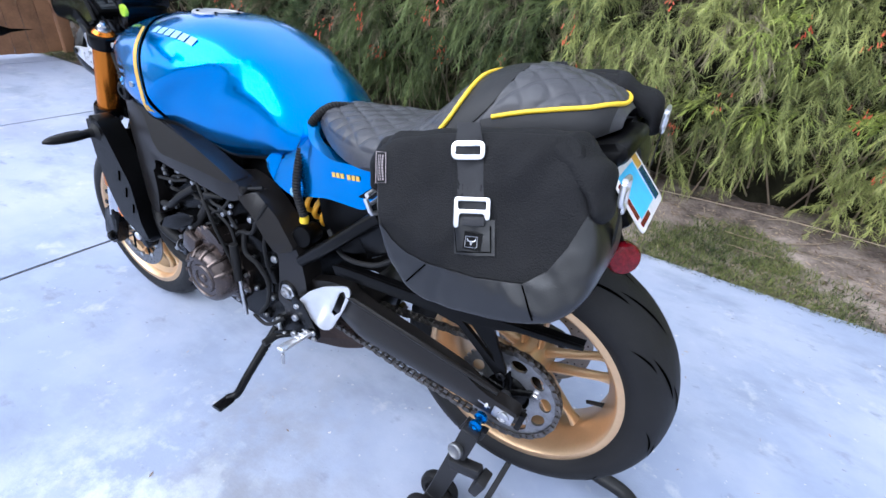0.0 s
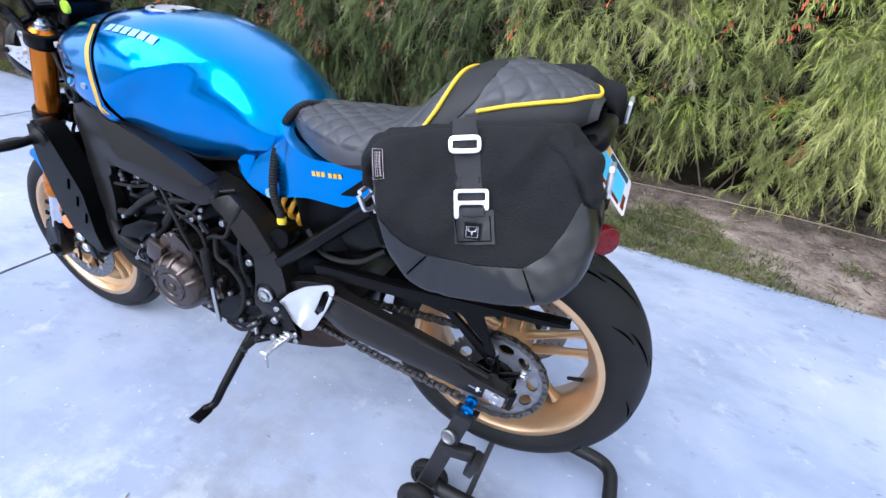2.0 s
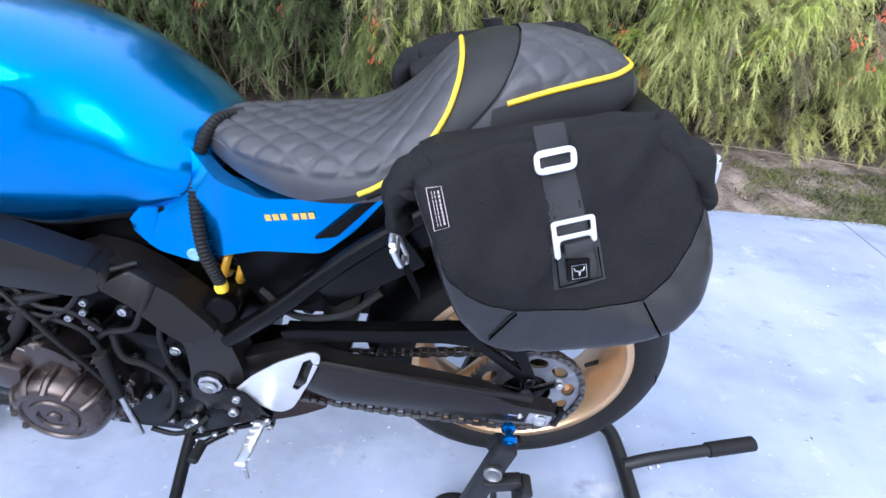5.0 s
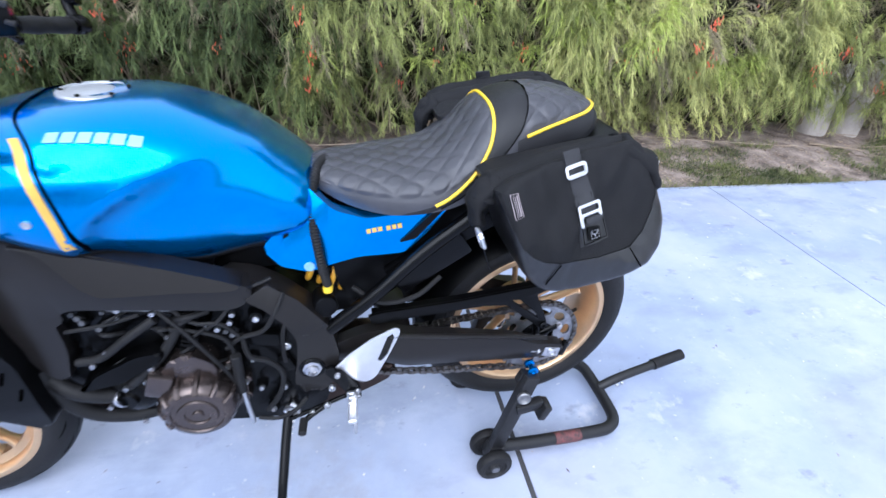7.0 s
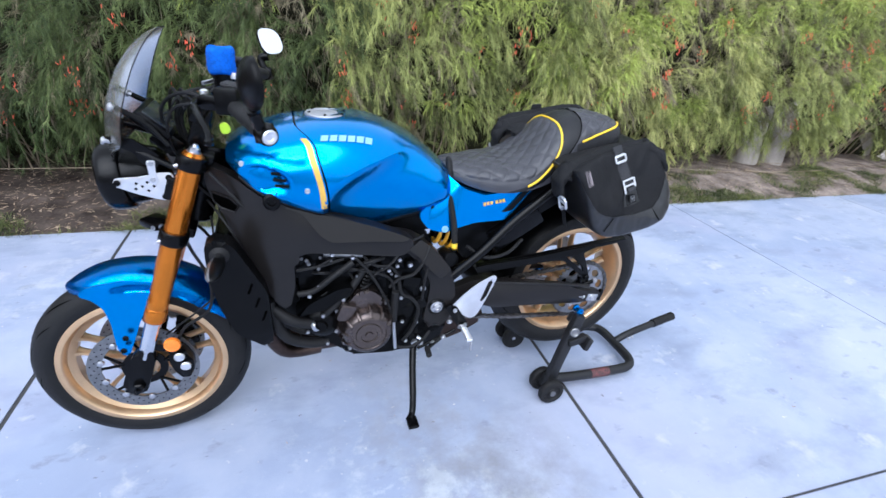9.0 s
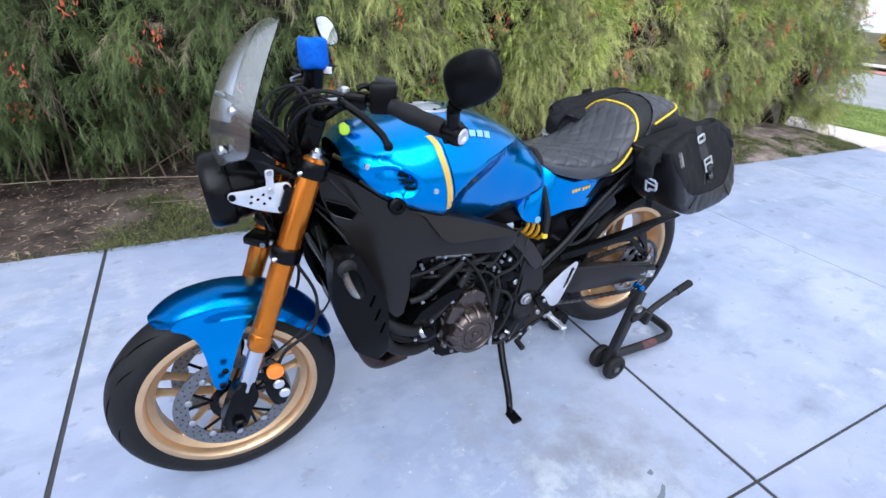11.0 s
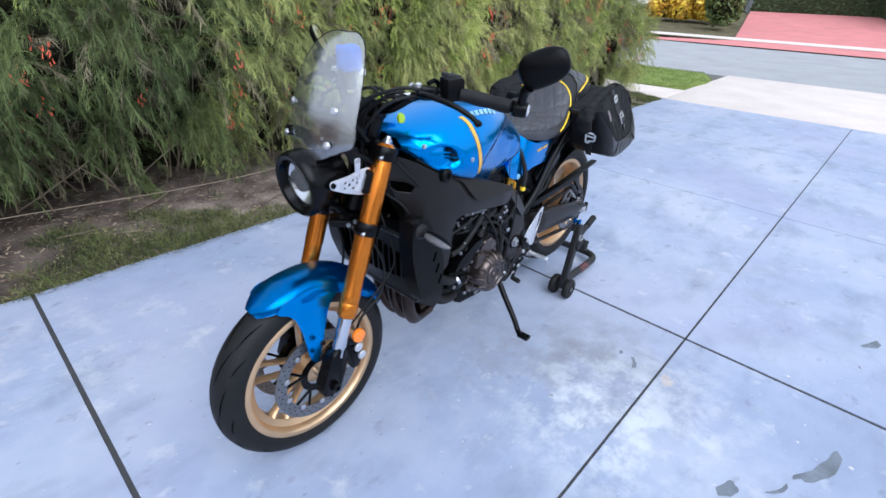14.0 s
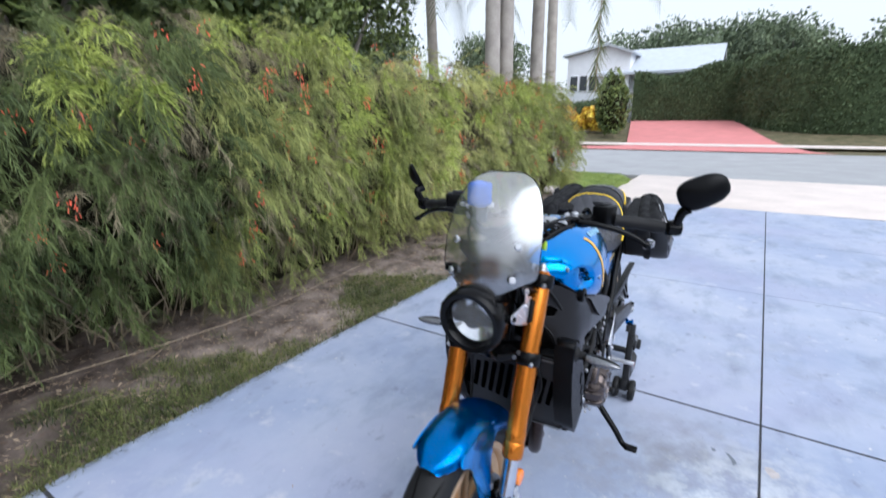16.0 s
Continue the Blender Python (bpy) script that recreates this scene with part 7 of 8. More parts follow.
    flat_buckle(-0.0725, 0.916, sy, 0.20, [(flip * x, z) for x, z in ((-0.0252, 0.0195), (0.0252, 0.0195), (0.0252, -0.011), (0.0178, -0.011), (0.0178, -0.0028), (-0.0178, -0.0028), (-0.0178, -0.0225), (-0.0252, -0.0225))], [(-0.0195, 0.0028), (0.0195, 0.0028), (0.0195, 0.0140), (-0.0195, 0.0140)], bag)
    patch(sy, quad((-0.0755, 0.8885), (-0.0505, 0.8915), (-0.0465, 0.8690), (-0.0715, 0.8660)), 4, 4, 0.0062, 0.002, "badge", PLASTIC, bag, "square black badge with a silver emblem")
    em = bmesh.new()
    e0 = on_bag(-0.061, 0.879, sy, 0.0092)
    fm = on_face(-0.061, 0.879, sy, 0.14, 0.009).to_3x3() * 0.60
    ux, uz = fm.col[0], fm.col[2]
    for pts in ([(-0.010, 0.008), (-0.008, 0.002), (-0.002, 0.001)], [(0.010, 0.008), (0.008, 0.002), (0.002, 0.001)], [(-0.002, 0.001), (0.0, -0.008)], [(0.002, 0.001), (0.0, -0.008)]):
        tube(em, [e0 + ux * a + uz * b for a, b in pts], 0.0008, 6, 4)
    for p, q in (((-0.014, -0.013), (0.014, -0.013)), ((0.014, -0.013), (0.014, 0.012)), ((0.014, 0.012), (-0.014, 0.012)), ((-0.014, 0.012), (-0.014, -0.013))):
        tube(em, [e0 + ux * p[0] + uz * p[1], e0 + ux * q[0] + uz * q[1]], 0.0004, 4, 1, False)
    part("emblem", em, STEEL, bag)
    # woven label: a pale outline and unreadable bars
    lb = bmesh.new()
    L = [(-0.236, 0.960), (-0.221, 0.962), (-0.209, 0.923), (-0.224, 0.919)]
    tube(lb, [on_bag(*p, sy, 0.002) for p in L + [L[0]]], 0.0006, 4, 1, False)
    for k, (f, wd) in enumerate(((0.30, 0.0009), (0.50, 0.0012), (0.76, 0.0022))):
        for j in range(9):
            v0_, v1_ = 0.08 + 0.095 * j, 0.08 + 0.095 * j + 0.070
            qf = quad(*L)
            tube(lb, [on_bag(*qf(f, v0_), sy, 0.002), on_bag(*qf(f, v1_), sy, 0.002)], wd * 0.6, 4, 1, False)
    part("woven_label", lb, mat("faded_pink_grey_thread", (0.42, 0.36, 0.37), 0.8, 0, 0.15, 60) if sy < 0 else WHITE, bag, "woven label with small unreadable print")
    part("carrier_arm", piped([(-0.20, sy * 0.085, 0.83), (-0.14, sy * 0.112, 0.86), (-0.06, sy * 0.112, 0.89)], 0.008, 8), BLACK, bag)
    return bag


saddlebag(-1)
saddlebag(1).location += Vector((-0.03, 0, 0.03))  # hangs a little higher and further forward

# ---- paddock stand ----
pad = thing("paddock_stand", (0.1, 0, 0), "black tubular paddock stand under the rear wheel", "paddock stand")
base = [(-0.105, -0.165, 0.075), (0.02, -0.160, 0.058), (0.22, -0.150, 0.042), (0.285, -0.142, 0.040), (0.318, -0.115, 0.042), (0.325, -0.06, 0.045), (0.325, 0.06, 0.045), (0.318, 0.115, 0.042), (0.285, 0.142, 0.040), (0.22, 0.150, 0.042), (0.02, 0.160, 0.058), (-0.105, 0.165, 0.075)]
part("base_tube", piped(base, 0.019, 16), STAND, pad, "bent black base tube")
part("brand_sticker", turned((0.13, -0.156, 0.049), (1, 0.04, -0.08), [(0.0194, -0.045), (0.0194, 0.045)], 20), mat("worn_red_sticker", (0.05, 0.03, 0.03), 0.6, 0, 0.2, 80, second=(0.15, 0.045, 0.045), spread=0.3), pad)
for sy in (-1, 1):
    lg = part("upright", boxed((-0.088, sy * 0.172, 0.210), (0.040, 0.030, 0.34), pose(0, 0, 0, 0, 13, 0), 0.004), STAND, pad, "black square upright")
    part("upright_foot", boxed((-0.115, sy * 0.170, 0.070), (0.055, 0.040, 0.055), pose(0, 0, 0, 0, 13, 0), 0.006), STAND, lg)
    part("spool_hook", plated([(-0.085, 0.345), (-0.030, 0.345), (-0.022, 0.372), (-0.036, 0.372), (-0.042, 0.366), (-0.054, 0.366), (-0.060, 0.376), (-0.072, 0.376)], sy * 0.155 - 0.010, sy * 0.155 + 0.010, 0.002), STAND, lg)
    part("adjuster_arm", boxed((-0.045, sy * 0.185, 0.270), (0.075, 0.026, 0.030), pose(0, 0, 0, 0, -12, 0), 0.004), STAND, lg)
    part("adjuster_knob", turned((-0.070, sy * 0.188, 0.315), (-0.2, sy, 0.2), [(0, 0), (0.016, 0), (0.018, 0.004), (0.018, 0.012), (0.014, 0.014), (0.010, 0.011), (0, 0.011)], 24), DISC, lg, "round steel adjuster disc")
    part("side_lug", boxed((-0.005, sy * 0.190, 0.255), (0.022, 0.045, 0.050), pose(0, 0, 0, 0, 20, 0), 0.004), STAND, lg)
    part("wheel_axle", rod(bmesh.new(), (-0.126, sy * 0.120, 0.054), (-0.120, sy * 0.225, 0.052), 0.008, 12), STEEL, pad)
    for y in (0.132, 0.208):
        wh = turned((-0.124, sy * y, 0.052), (0, sy, 0), [(0, -0.010), (0.020, -0.012), (0.034, -0.015), (0.048, -0.013), (0.052, -0.006), (0.052, 0.006), (0.048, 0.013), (0.034, 0.015), (0.030, 0.010), (0.020, 0.010), (0.016, 0.014), (0, 0.014)], 36)
        w = part("roller", wh, RUBBER, pad, "small black rubber wheel")
        part("roller_cap", turned((-0.124, sy * (y + 0.014), 0.052), (0, sy, 0), [(0.012, 0), (0.012, 0.004), (0.007, 0.006), (0, 0.006)], 16), DISC, w)
hm = part("handle", piped([(0.325, 0.004, 0.055), (0.40, 0.012, 0.080), (0.55, 0.034, 0.098), (0.665, 0.052, 0.108)], 0.0155, 14), STAND, pad, "black push handle")
part("handle_grip", piped([(0.545, 0.0335, 0.0975), (0.60, 0.042, 0.103), (0.672, 0.0535, 0.1085)], 0.0195, 16), RUBBER, hm, "foam handle grip")
bolts("handle_bolt", [(0.385, -0.008, 0.070), (0.405, -0.005, 0.074)], (0.1, -1, -0.2), hm, 0.006, 0.006)

# ---- ground ----
EDGE = 1.612
SKEW = -0.017
PIVOT = Vector((-0.047, -0.766, 0))
SPIN = Matrix.Translation(PIVOT) @ Matrix.Rotation(radians(-1.9), 4, "Z") @ Matrix.Translation(-PIVOT)


def edge_y(x):
    """The drive's edge along the bed, which runs a little askew to the motorcycle."""
    return EDGE + SKEW * x


def sheet(name, x0, x1, y0, y1, nx, ny, zf, material, label, category):
    xs, ys = np.linspace(x0, x1, nx + 1), np.linspace(y0, y1, ny + 1)
    verts = [(x, y, zf(x, y)) for x in xs for y in ys]
    faces = [(i * (ny + 1) + j, (i + 1) * (ny + 1) + j, (i + 1) * (ny + 1) + j + 1, i * (ny + 1) + j + 1) for i in range(nx) for j in range(ny)]
    ob = raw(name, verts, faces, material)
    return tagged(ob, label, category, kind="structure")


def rise(x):
    """The land across the street climbs gently away."""
    return 1.15 * step(24, 44, x) if x < 44 else 1.15


far_rows = sorted(set([-400, -120, -40, -12, -6.25, 10.4] + [20.8, 24, 26, 28, 30, 32, 34, 36, 38, 40, 42, 44, 60, 120, 400]))
gv, gf = [], []
gy = [-400, -100, -30, -8, -3.2, 0, 3, 6, 9, 12, 16, 24, 40, 100, 400]
for x in far_rows:
    for y in gy:
        gv.append((x, y, rise(x) - 0.13 if x > 20 else -0.13))
m_ = len(gy)
for i in range(len(far_rows) - 1):
    for j in range(m_ - 1):
        gf.append((i * m_ + j, (i + 1) * m_ + j, (i + 1) * m_ + j + 1, i * m_ + j + 1))
tagged(raw("ground", gv, gf, LAWN), "grassy ground reaching away round the drive", "ground", kind="structure")

# painted drive: separate slabs with recessed joints
JX, JY = [-10.0, -6.0, -4.02, -2.022, -0.040, 1.966, 3.95, 6.15], [-9.0, -6.7, -4.72, -2.74, -0.766]
slabs = tagged(new("driveway"), "blue-grey painted concrete driveway with cut joints", "driveway", kind="structure")
jb = boxed((-1.9, -3.72, -0.0535), (16.2, 10.56, 0.10))
bmesh.ops.transform(jb, matrix=SPIN, verts=jb.verts)
part("joint_bed", jb, JOINT, slabs)
ycells = list(zip(JY, JY[1:])) + [(JY[-1], EDGE)]
for i, (xa, xb) in enumerate(zip(JX, JX[1:])):
    for j, (ya, yb) in enumerate(ycells):
        # the cuts by the motorcycle are open and dirty, those towards the street are hairlines
        ga, gb = (0.0085 if x < 1.0 else 0.0034 for x in (xa, xb))
        ha, hb = (0.005 if -3.0 < y < 0.0 else 0.002 for y in (ya, yb))
        bm = boxed(((xa + ga + xb - gb) / 2, (ya + ha + yb - hb) / 2, -0.05), (xb - xa - ga - gb, yb - ya - ha - hb, 0.10))
        bmesh.ops.transform(bm, matrix=SPIN, verts=bm.verts)
        if yb == EDGE:
            for v in bm.verts:
                if v.co.y > 0.5:
                    v.co.y = edge_y(v.co.x)
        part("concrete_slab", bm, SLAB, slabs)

tagged(part("apron", boxed((8.35, -3.2, -0.052), (4.39, 9.5, 0.10), None, 0.01), APRON), "cream concrete apron at the street end of the drive", "apron", kind="structure")
tagged(part("road", boxed((15.65, 0, -0.075), (10.2, 300, 0.10)), ASPHALT), "pale grey weathered asphalt street", "street", kind="structure")
# far side: pink drive, sidewalk, lawns
pinkv, pinkf = [], []
for k in range(25):
    x = 20.75 + 23 * k / 24
    wl = 4.0 + 0.18 * (x - 20.75) + 5.5 * step(24.6, 20.7, x)
    wr = -3.2 + 0.165 * (x - 20.75) - 0.5 * step(21.6, 20.7, x)
    pinkv += [(x, wl, rise(x) + 0.012), (x, (wl + wr) / 2, rise(x) + 0.016), (x, wr, rise(x) + 0.012)]
for k in range(24):
    for j in range(2):
        pinkf.append((k * 3 + j, k * 3 + 3 + j, k * 3 + 4 + j, k * 3 + 1 + j))
tagged(raw("pink_driveway", pinkv, pinkf, PINK), "faded pink painted driveway across the street", "driveway", kind="structure")
walkv = [(24.6, -120, 0.02 + rise(24.6)), (26.2, -120, 0.02 + rise(26.2)), (24.6, 120, 0.03 + rise(24.6)), (26.2, 120, 0.03 + rise(26.2))]
tagged(raw("sidewalk", walkv, [(0, 1, 3, 2)], APRON), "pale concrete sidewalk across the street", "sidewalk", kind="structure")
VERGE = mat("mown_verge_turf", (0.13, 0.155, 0.06), 0.9, 0, 0.3, 2, 1.0, 80, second=(0.25, 0.26, 0.11), spec=0.2)
lw = boxed((22.7, -38, -0.03), (3.7, 64, 0.08), None, 0.02)
tagged(part("verge", lw, VERGE), "mown grass verge across the street", "verge", kind="structure")
lw = boxed((22.7, 61.5, -0.03), (3.7, 103, 0.08), None, 0.02)
tagged(part("verge", lw, VERGE), "mown grass verge across the street", "verge", kind="structure")
LAWN2 = mat("bright_mown_lawn", (0.16, 0.24, 0.05), 0.9, 0, 0.3, 3, 1.0, 80, second=(0.30, 0.36, 0.10), spec=0.2)
gp = bmesh.new()
pts = round_corners([(7.45, 1.95), (8.3, 1.48), (9.25, 1.55), (10.2, 2.0), (10.35, 6.0), (7.40, 6.0), (7.40, 2.2)], 0.5, 5)
tagged(part("side_path", boxed((6.80, 4.6, -0.045), (1.14, 6.2, 0.10), None, 0.01), APRON), "cream concrete footpath running off behind the hedge", "footpath", kind="structure")
top = [gp.verts.new((p.x, p.y, 0.02)) for p in pts]
bot = [gp.verts.new((p.x, p.y, -0.1)) for p in pts]
gp.faces.new(top)
for k in range(len(top)):
    gp.faces.new((top[k], top[(k + 1) % len(top)], bot[(k + 1) % len(top)], bot[k]))
tagged(part("lawn_corner", gp, LAWN2), "bright mown lawn corner by the street", "lawn", kind="structure")


# soil bed and its grassy edge
def bed_z(x, y):
    t = min(1, max(0, (y - edge_y(x) - 0.005) / 0.5))
    return -0.012 + 0.055 * t + 0.028 * noise.noise(Vector((x * 1.7, y * 1.7, 3))) * t + 0.022 * noise.noise(Vector((x * 7, y * 7, 1))) * min(1, t * 3)


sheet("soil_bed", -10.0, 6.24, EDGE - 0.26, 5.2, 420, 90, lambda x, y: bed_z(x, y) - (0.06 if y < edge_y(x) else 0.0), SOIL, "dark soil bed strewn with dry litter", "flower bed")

rng = np.random.default_rng(5)


def blades(name, n, xr, yr, hgt, wid, keep, material, zf, label, lean=0.6):
    v, f = [], []
    while n > 0:
        x, y = rng.uniform(*xr), rng.uniform(*yr)
        if rng.random() > keep(x, y):
            n -= 0.25
            continue
        n -= 1
        z = zf(x, y)
        a = rng.uniform(0, 2 * math.pi)
        h = hgt * rng.uniform(0.4, 1.3)
        l = h * rng.uniform(0.1, 1.2) * lean
        dx, dy = math.cos(a), math.sin(a)
        sx, sy = -dy * wid, dx * wid
        k = len(v)
        v += [(x - sx, y - sy, z - 0.003), (x + sx, y + sy, z - 0.003), (x + dx * l * 0.4 + sx * 0.8, y + dy * l * 0.4 + sy * 0.8, z + h * 0.6), (x + dx * l * 0.4 - sx * 0.8, y + dy * l * 0.4 - sy * 0.8, z + h * 0.6), (x + dx * l, y + dy * l, z + h * 0.95)]
        f += [(k, k + 1, k + 2, k + 3), (k + 3, k + 2, k + 4)]
    return tagged(raw(name, v, f, material), label, "grass", kind="stuff")


def grass_keep(x, y):
    t = (y - edge_y(x)) / (0.34 + 0.18 * step(-2.0, -0.5, x))
    p = 1.1 * noise.noise(Vector((x * 1.1, y * 1.6, 9))) + 0.7 * noise.noise(Vector((x * 4, y * 4, 2)))
    return max(0.0, min(1.0, (1.1 - t) * 0.9 + p * 1.7 - 0.15)) if y > edge_y(x) - 0.03 else 0.0


blades("edge_grass", 74000, (-7, 6.2), (EDGE - 0.15, EDGE + 0.75), 0.030, 0.0019, grass_keep, BLADE, bed_z, "patchy low grass along the driveway edge", 2.4)
blades("lawn_grass", 9000, (7.45, 10.3), (1.5, 4.0), 0.03, 0.003, lambda x, y: 1.0 if y > 2.0 - 0.5 * math.sin((x - 7) * 0.95) else 0.0, LAWN2, lambda x, y: 0.02, "mown lawn blades by the street")


def litter(name, n, xr, yr, size, material, label, flat=True):
    v, f = [], []
    for _ in range(n):
        x, y = rng.uniform(*xr), rng.uniform(*yr)
        z = bed_z(x, y) + 0.004 if y > edge_y(x) else 0.002
        a, s = rng.uniform(0, 6.28), size * rng.uniform(0.4, 1.4)
        w = s * rng.uniform(0.06, 0.3)
        k = len(v)
        c, sn = math.cos(a), math.sin(a)
        for u, t, h in ((-1, 0, 0), (0, -w / s, 0.25), (1, 0, 0.05), (0, w / s, 0.15)):
            v.append((x + s * (u * c - t * sn), y + s * (u * sn + t * c), z + h * w))
        f.append((k, k + 1, k + 2, k + 3))
    return tagged(raw(name, v, f, material), label, "leaf litter", kind="stuff")


DRY = mat("dry_leaf", (0.16, 0.10, 0.06), 0.85, 0, 0.4, 8, islands=0.8, second=(0.42, 0.32, 0.22))
litter("leaf_litter", 16000, (-7, 6.2), (EDGE + 0.05, 2.9), 0.021, DRY, "dry brown leaf and twig litter on the soil")
litter("driveway_debris", 230, (-3.2, 3.5), (-2.0, 1.58), 0.008, DRY, "tiny dry leaf scraps on the driveway")


def twig(pts, r, label):
    return solid("fallen_twig", piped(pts, lambda t: r * (1 - 0.6 * t), 7), TWIG, label, "twig", "twigs on the soil")


for k in range(16):
    x, y = rng.uniform(-3, 5.5), rng.uniform(1.85, 2.5)
    a, l = rng.uniform(-0.7, 0.7), rng.uniform(0.15, 0.5)
    z = bed_z(x, y) + 0.012
    twig([(x, y, z), (x + l * 0.5 * math.cos(a), y + l * 0.5 * math.sin(a), z + 0.015), (x + l * math.cos(a + 0.2), y + l * math.sin(a + 0.2), z + 0.004)], rng.uniform(0.0016, 0.0038), "pale dry twig lying on the soil")
twig([(3.55, 2.19, bed_z(3.55, 2.19) + 0.02), (3.78, 2.09, bed_z(3.78, 2.09) + 0.03), (3.97, 2.01, bed_z(3.97, 2.01) + 0.02)], 0.011, "thick pale dry stick lying on the soil")
solid("drip_line", piped([(x, 2.02 + 0.05 * math.sin(x * 1.3) + 0.22 * step(-0.3, -2.4, x), 0.16 + 0.06 * math.sin(x * 0.9 + 1) + 0.10 * step(-0.3, -2.4, x)) for x in np.linspace(-4.5, 5.5, 40)], 0.0026, 6, 2), TWIG, "thin pale vine trailing along the hedge foot", "vine")

# dark smears and chips on the paint near the front of the drive
def stain(x, y, l, w, a, material, label):
    n = 26
    pts = []
    for k in range(n):
        q = 2 * math.pi * k / n
        r = 1 + 0.35 * noise.noise(Vector((math.cos(q) * 2 + x * 9, math.sin(q) * 2, y * 5)))
        u, t = l * math.cos(q) * r, w * math.sin(q) * r + 0.25 * l * (math.cos(q) ** 2)
        pts.append((x + u * math.cos(a) - t * math.sin(a), y + u * math.sin(a) + t * math.cos(a), 0.0012))
    bm = bmesh.new()
    bm.faces.new([bm.verts.new(p) for p in pts])
    tagged(part("paint_stain", bm, material, None, smooth=False), label, "stain", kind="structure")


STAIN = mat("dark_oil_smear", (0.15, 0.17, 0.20), 0.6, 0, 0.3, 18)
CHIP = mat("pale_paint_chip", (0.62, 0.60, 0.58), 0.7, 0, 0.1, 30)
for x, y, l, w, a in ((-0.44, -1.335, 0.13, 0.020, -0.40), (-0.63, -1.235, 0.05, 0.006, -0.5), (0.53, -1.42, 0.06, 0.018, -0.5), (-0.74, -1.11, 0.045, 0.02, -0.4), (-0.37, -0.66, 0.04, 0.008, 0.4), (-0.34, -0.59, 0.012, 0.008, 0.2)):
    stain(x, y, l, w, a, STAIN, "dark smear on the painted concrete")
stain(-0.38, -0.80, 0.035, 0.022, 0.3, mat("bare_tan_concrete", (0.46, 0.42, 0.41), 0.8, 0, 0.15, 40), "bare concrete where the paint has peeled")
for k in range(46):
    stain(rng.uniform(-2.6, 2.2), rng.uniform(-1.5, 1.4), rng.uniform(0.003, 0.009), rng.uniform(0.002, 0.006), rng.uniform(0, 3), CHIP, "pale chip in the paint")

# ---- hedge of firecracker shrubs ----
def hedge_front(x, z):
    """y of the hedge's outer skin."""
    bulge = 0.26 * noise.noise(Vector((x * 0.9, z * 1.1, 4))) + 0.16 * noise.noise(Vector((x * 2.6, z * 2.2, 8)))
    return 2.15 + (0.38 + 0.22 * step(0.2, -1.6, x)) * step(1.05, 0.05, z) + 0.30 * step(1.5, 2.1, z) ** 1.2 - 0.02 + bulge


def hedge_top(x):
    return 1.95 + 0.22 * noise.noise(Vector((x * 0.8, 1.7, 0))) - 0.75 * step(5.2, 6.6, x)


def needles_along(V, F, base, r, px, tan, L, splay, droop, thick):
    """Adds fine tapered branchlets that leave a stem at px along tan."""
    n = len(px)
    d = tan * 0.75 + r.normal(0, splay, (n, 3))
    d[:, 2] -= droop
    d /= np.linalg.norm(d, axis=1)[:, None]
    mid = px + d * (L * 0.5)[:, None]
    tip = px + d * L[:, None]
    tip[:, 2] -= L * 0.22
    side = np.cross(d, np.array([0.2, 1.0, 0.2]) + r.normal(0, 0.5, (n, 3)))
    side /= np.linalg.norm(side, axis=1)[:, None] + 1e-6
    w = r.uniform(thick * 0.6, thick * 1.4, n)[:, None]
    V.append(np.stack([px - side * w, px + side * w, mid + side * w * 0.9, mid - side * w * 0.9, tip], 1).reshape(-1, 3))
    F.append(base + 5 * np.arange(n))
    return base + 5 * n


def plume_batch(n, xr, seed, spray=11, back=0.0):
    """Arching plumes: each a bowed stem feathered with splayed fine branchlets, grown in clumps."""
    r = np.random.default_rng(seed)
    V, F = [], []
    base = 0
    for _ in range(n):
        x = r.uniform(*xr)
        z = (0.09 + 0.91 * r.uniform(0.0, 1.0) ** 0.75) * hedge_top(x)
        clump = noise.noise(Vector((x * 2.3, z * 2.0, 21)))
        if clump < -0.12 and z > 0.75 and r.random() < 0.40:
            continue
        y0 = hedge_front(x, z) + back + r.uniform(-0.05, 0.22) - 0.08 * clump
        lean = r.normal(0, 0.5)
        for _ in range(int(spray * r.uniform(0.6, 1.4))):
            ang = r.normal(lean, 0.6)
            out = np.array([math.sin(ang), -math.cos(ang), 0.0])
            ln = r.uniform(0.10, 0.30)
            up = r.uniform(-0.4, 1.2)
            sag = r.uniform(0.4, 1.2)
            m = int(54 * ln / 0.25)
            t = np.sqrt(r.uniform(0.02, 1.0, m))
            px = np.array([x, y0, z])[None] + r.normal(0, 0.022, 3)[None] + out[None] * (ln * t)[:, None]
            px[:, 2] += ln * (up * t - sag * t * t)
            tan = out[None] + np.zeros((m, 3))
            tan[:, 2] = up - 2 * sag * t
            tan /= np.linalg.norm(tan, axis=1)[:, None]
            base = needles_along(V, F, base, r, px, tan, r.uniform(0.03, 0.085, m), 0.42, 0.15, 0.0013)
    return np.concatenate(V), np.concatenate(F)


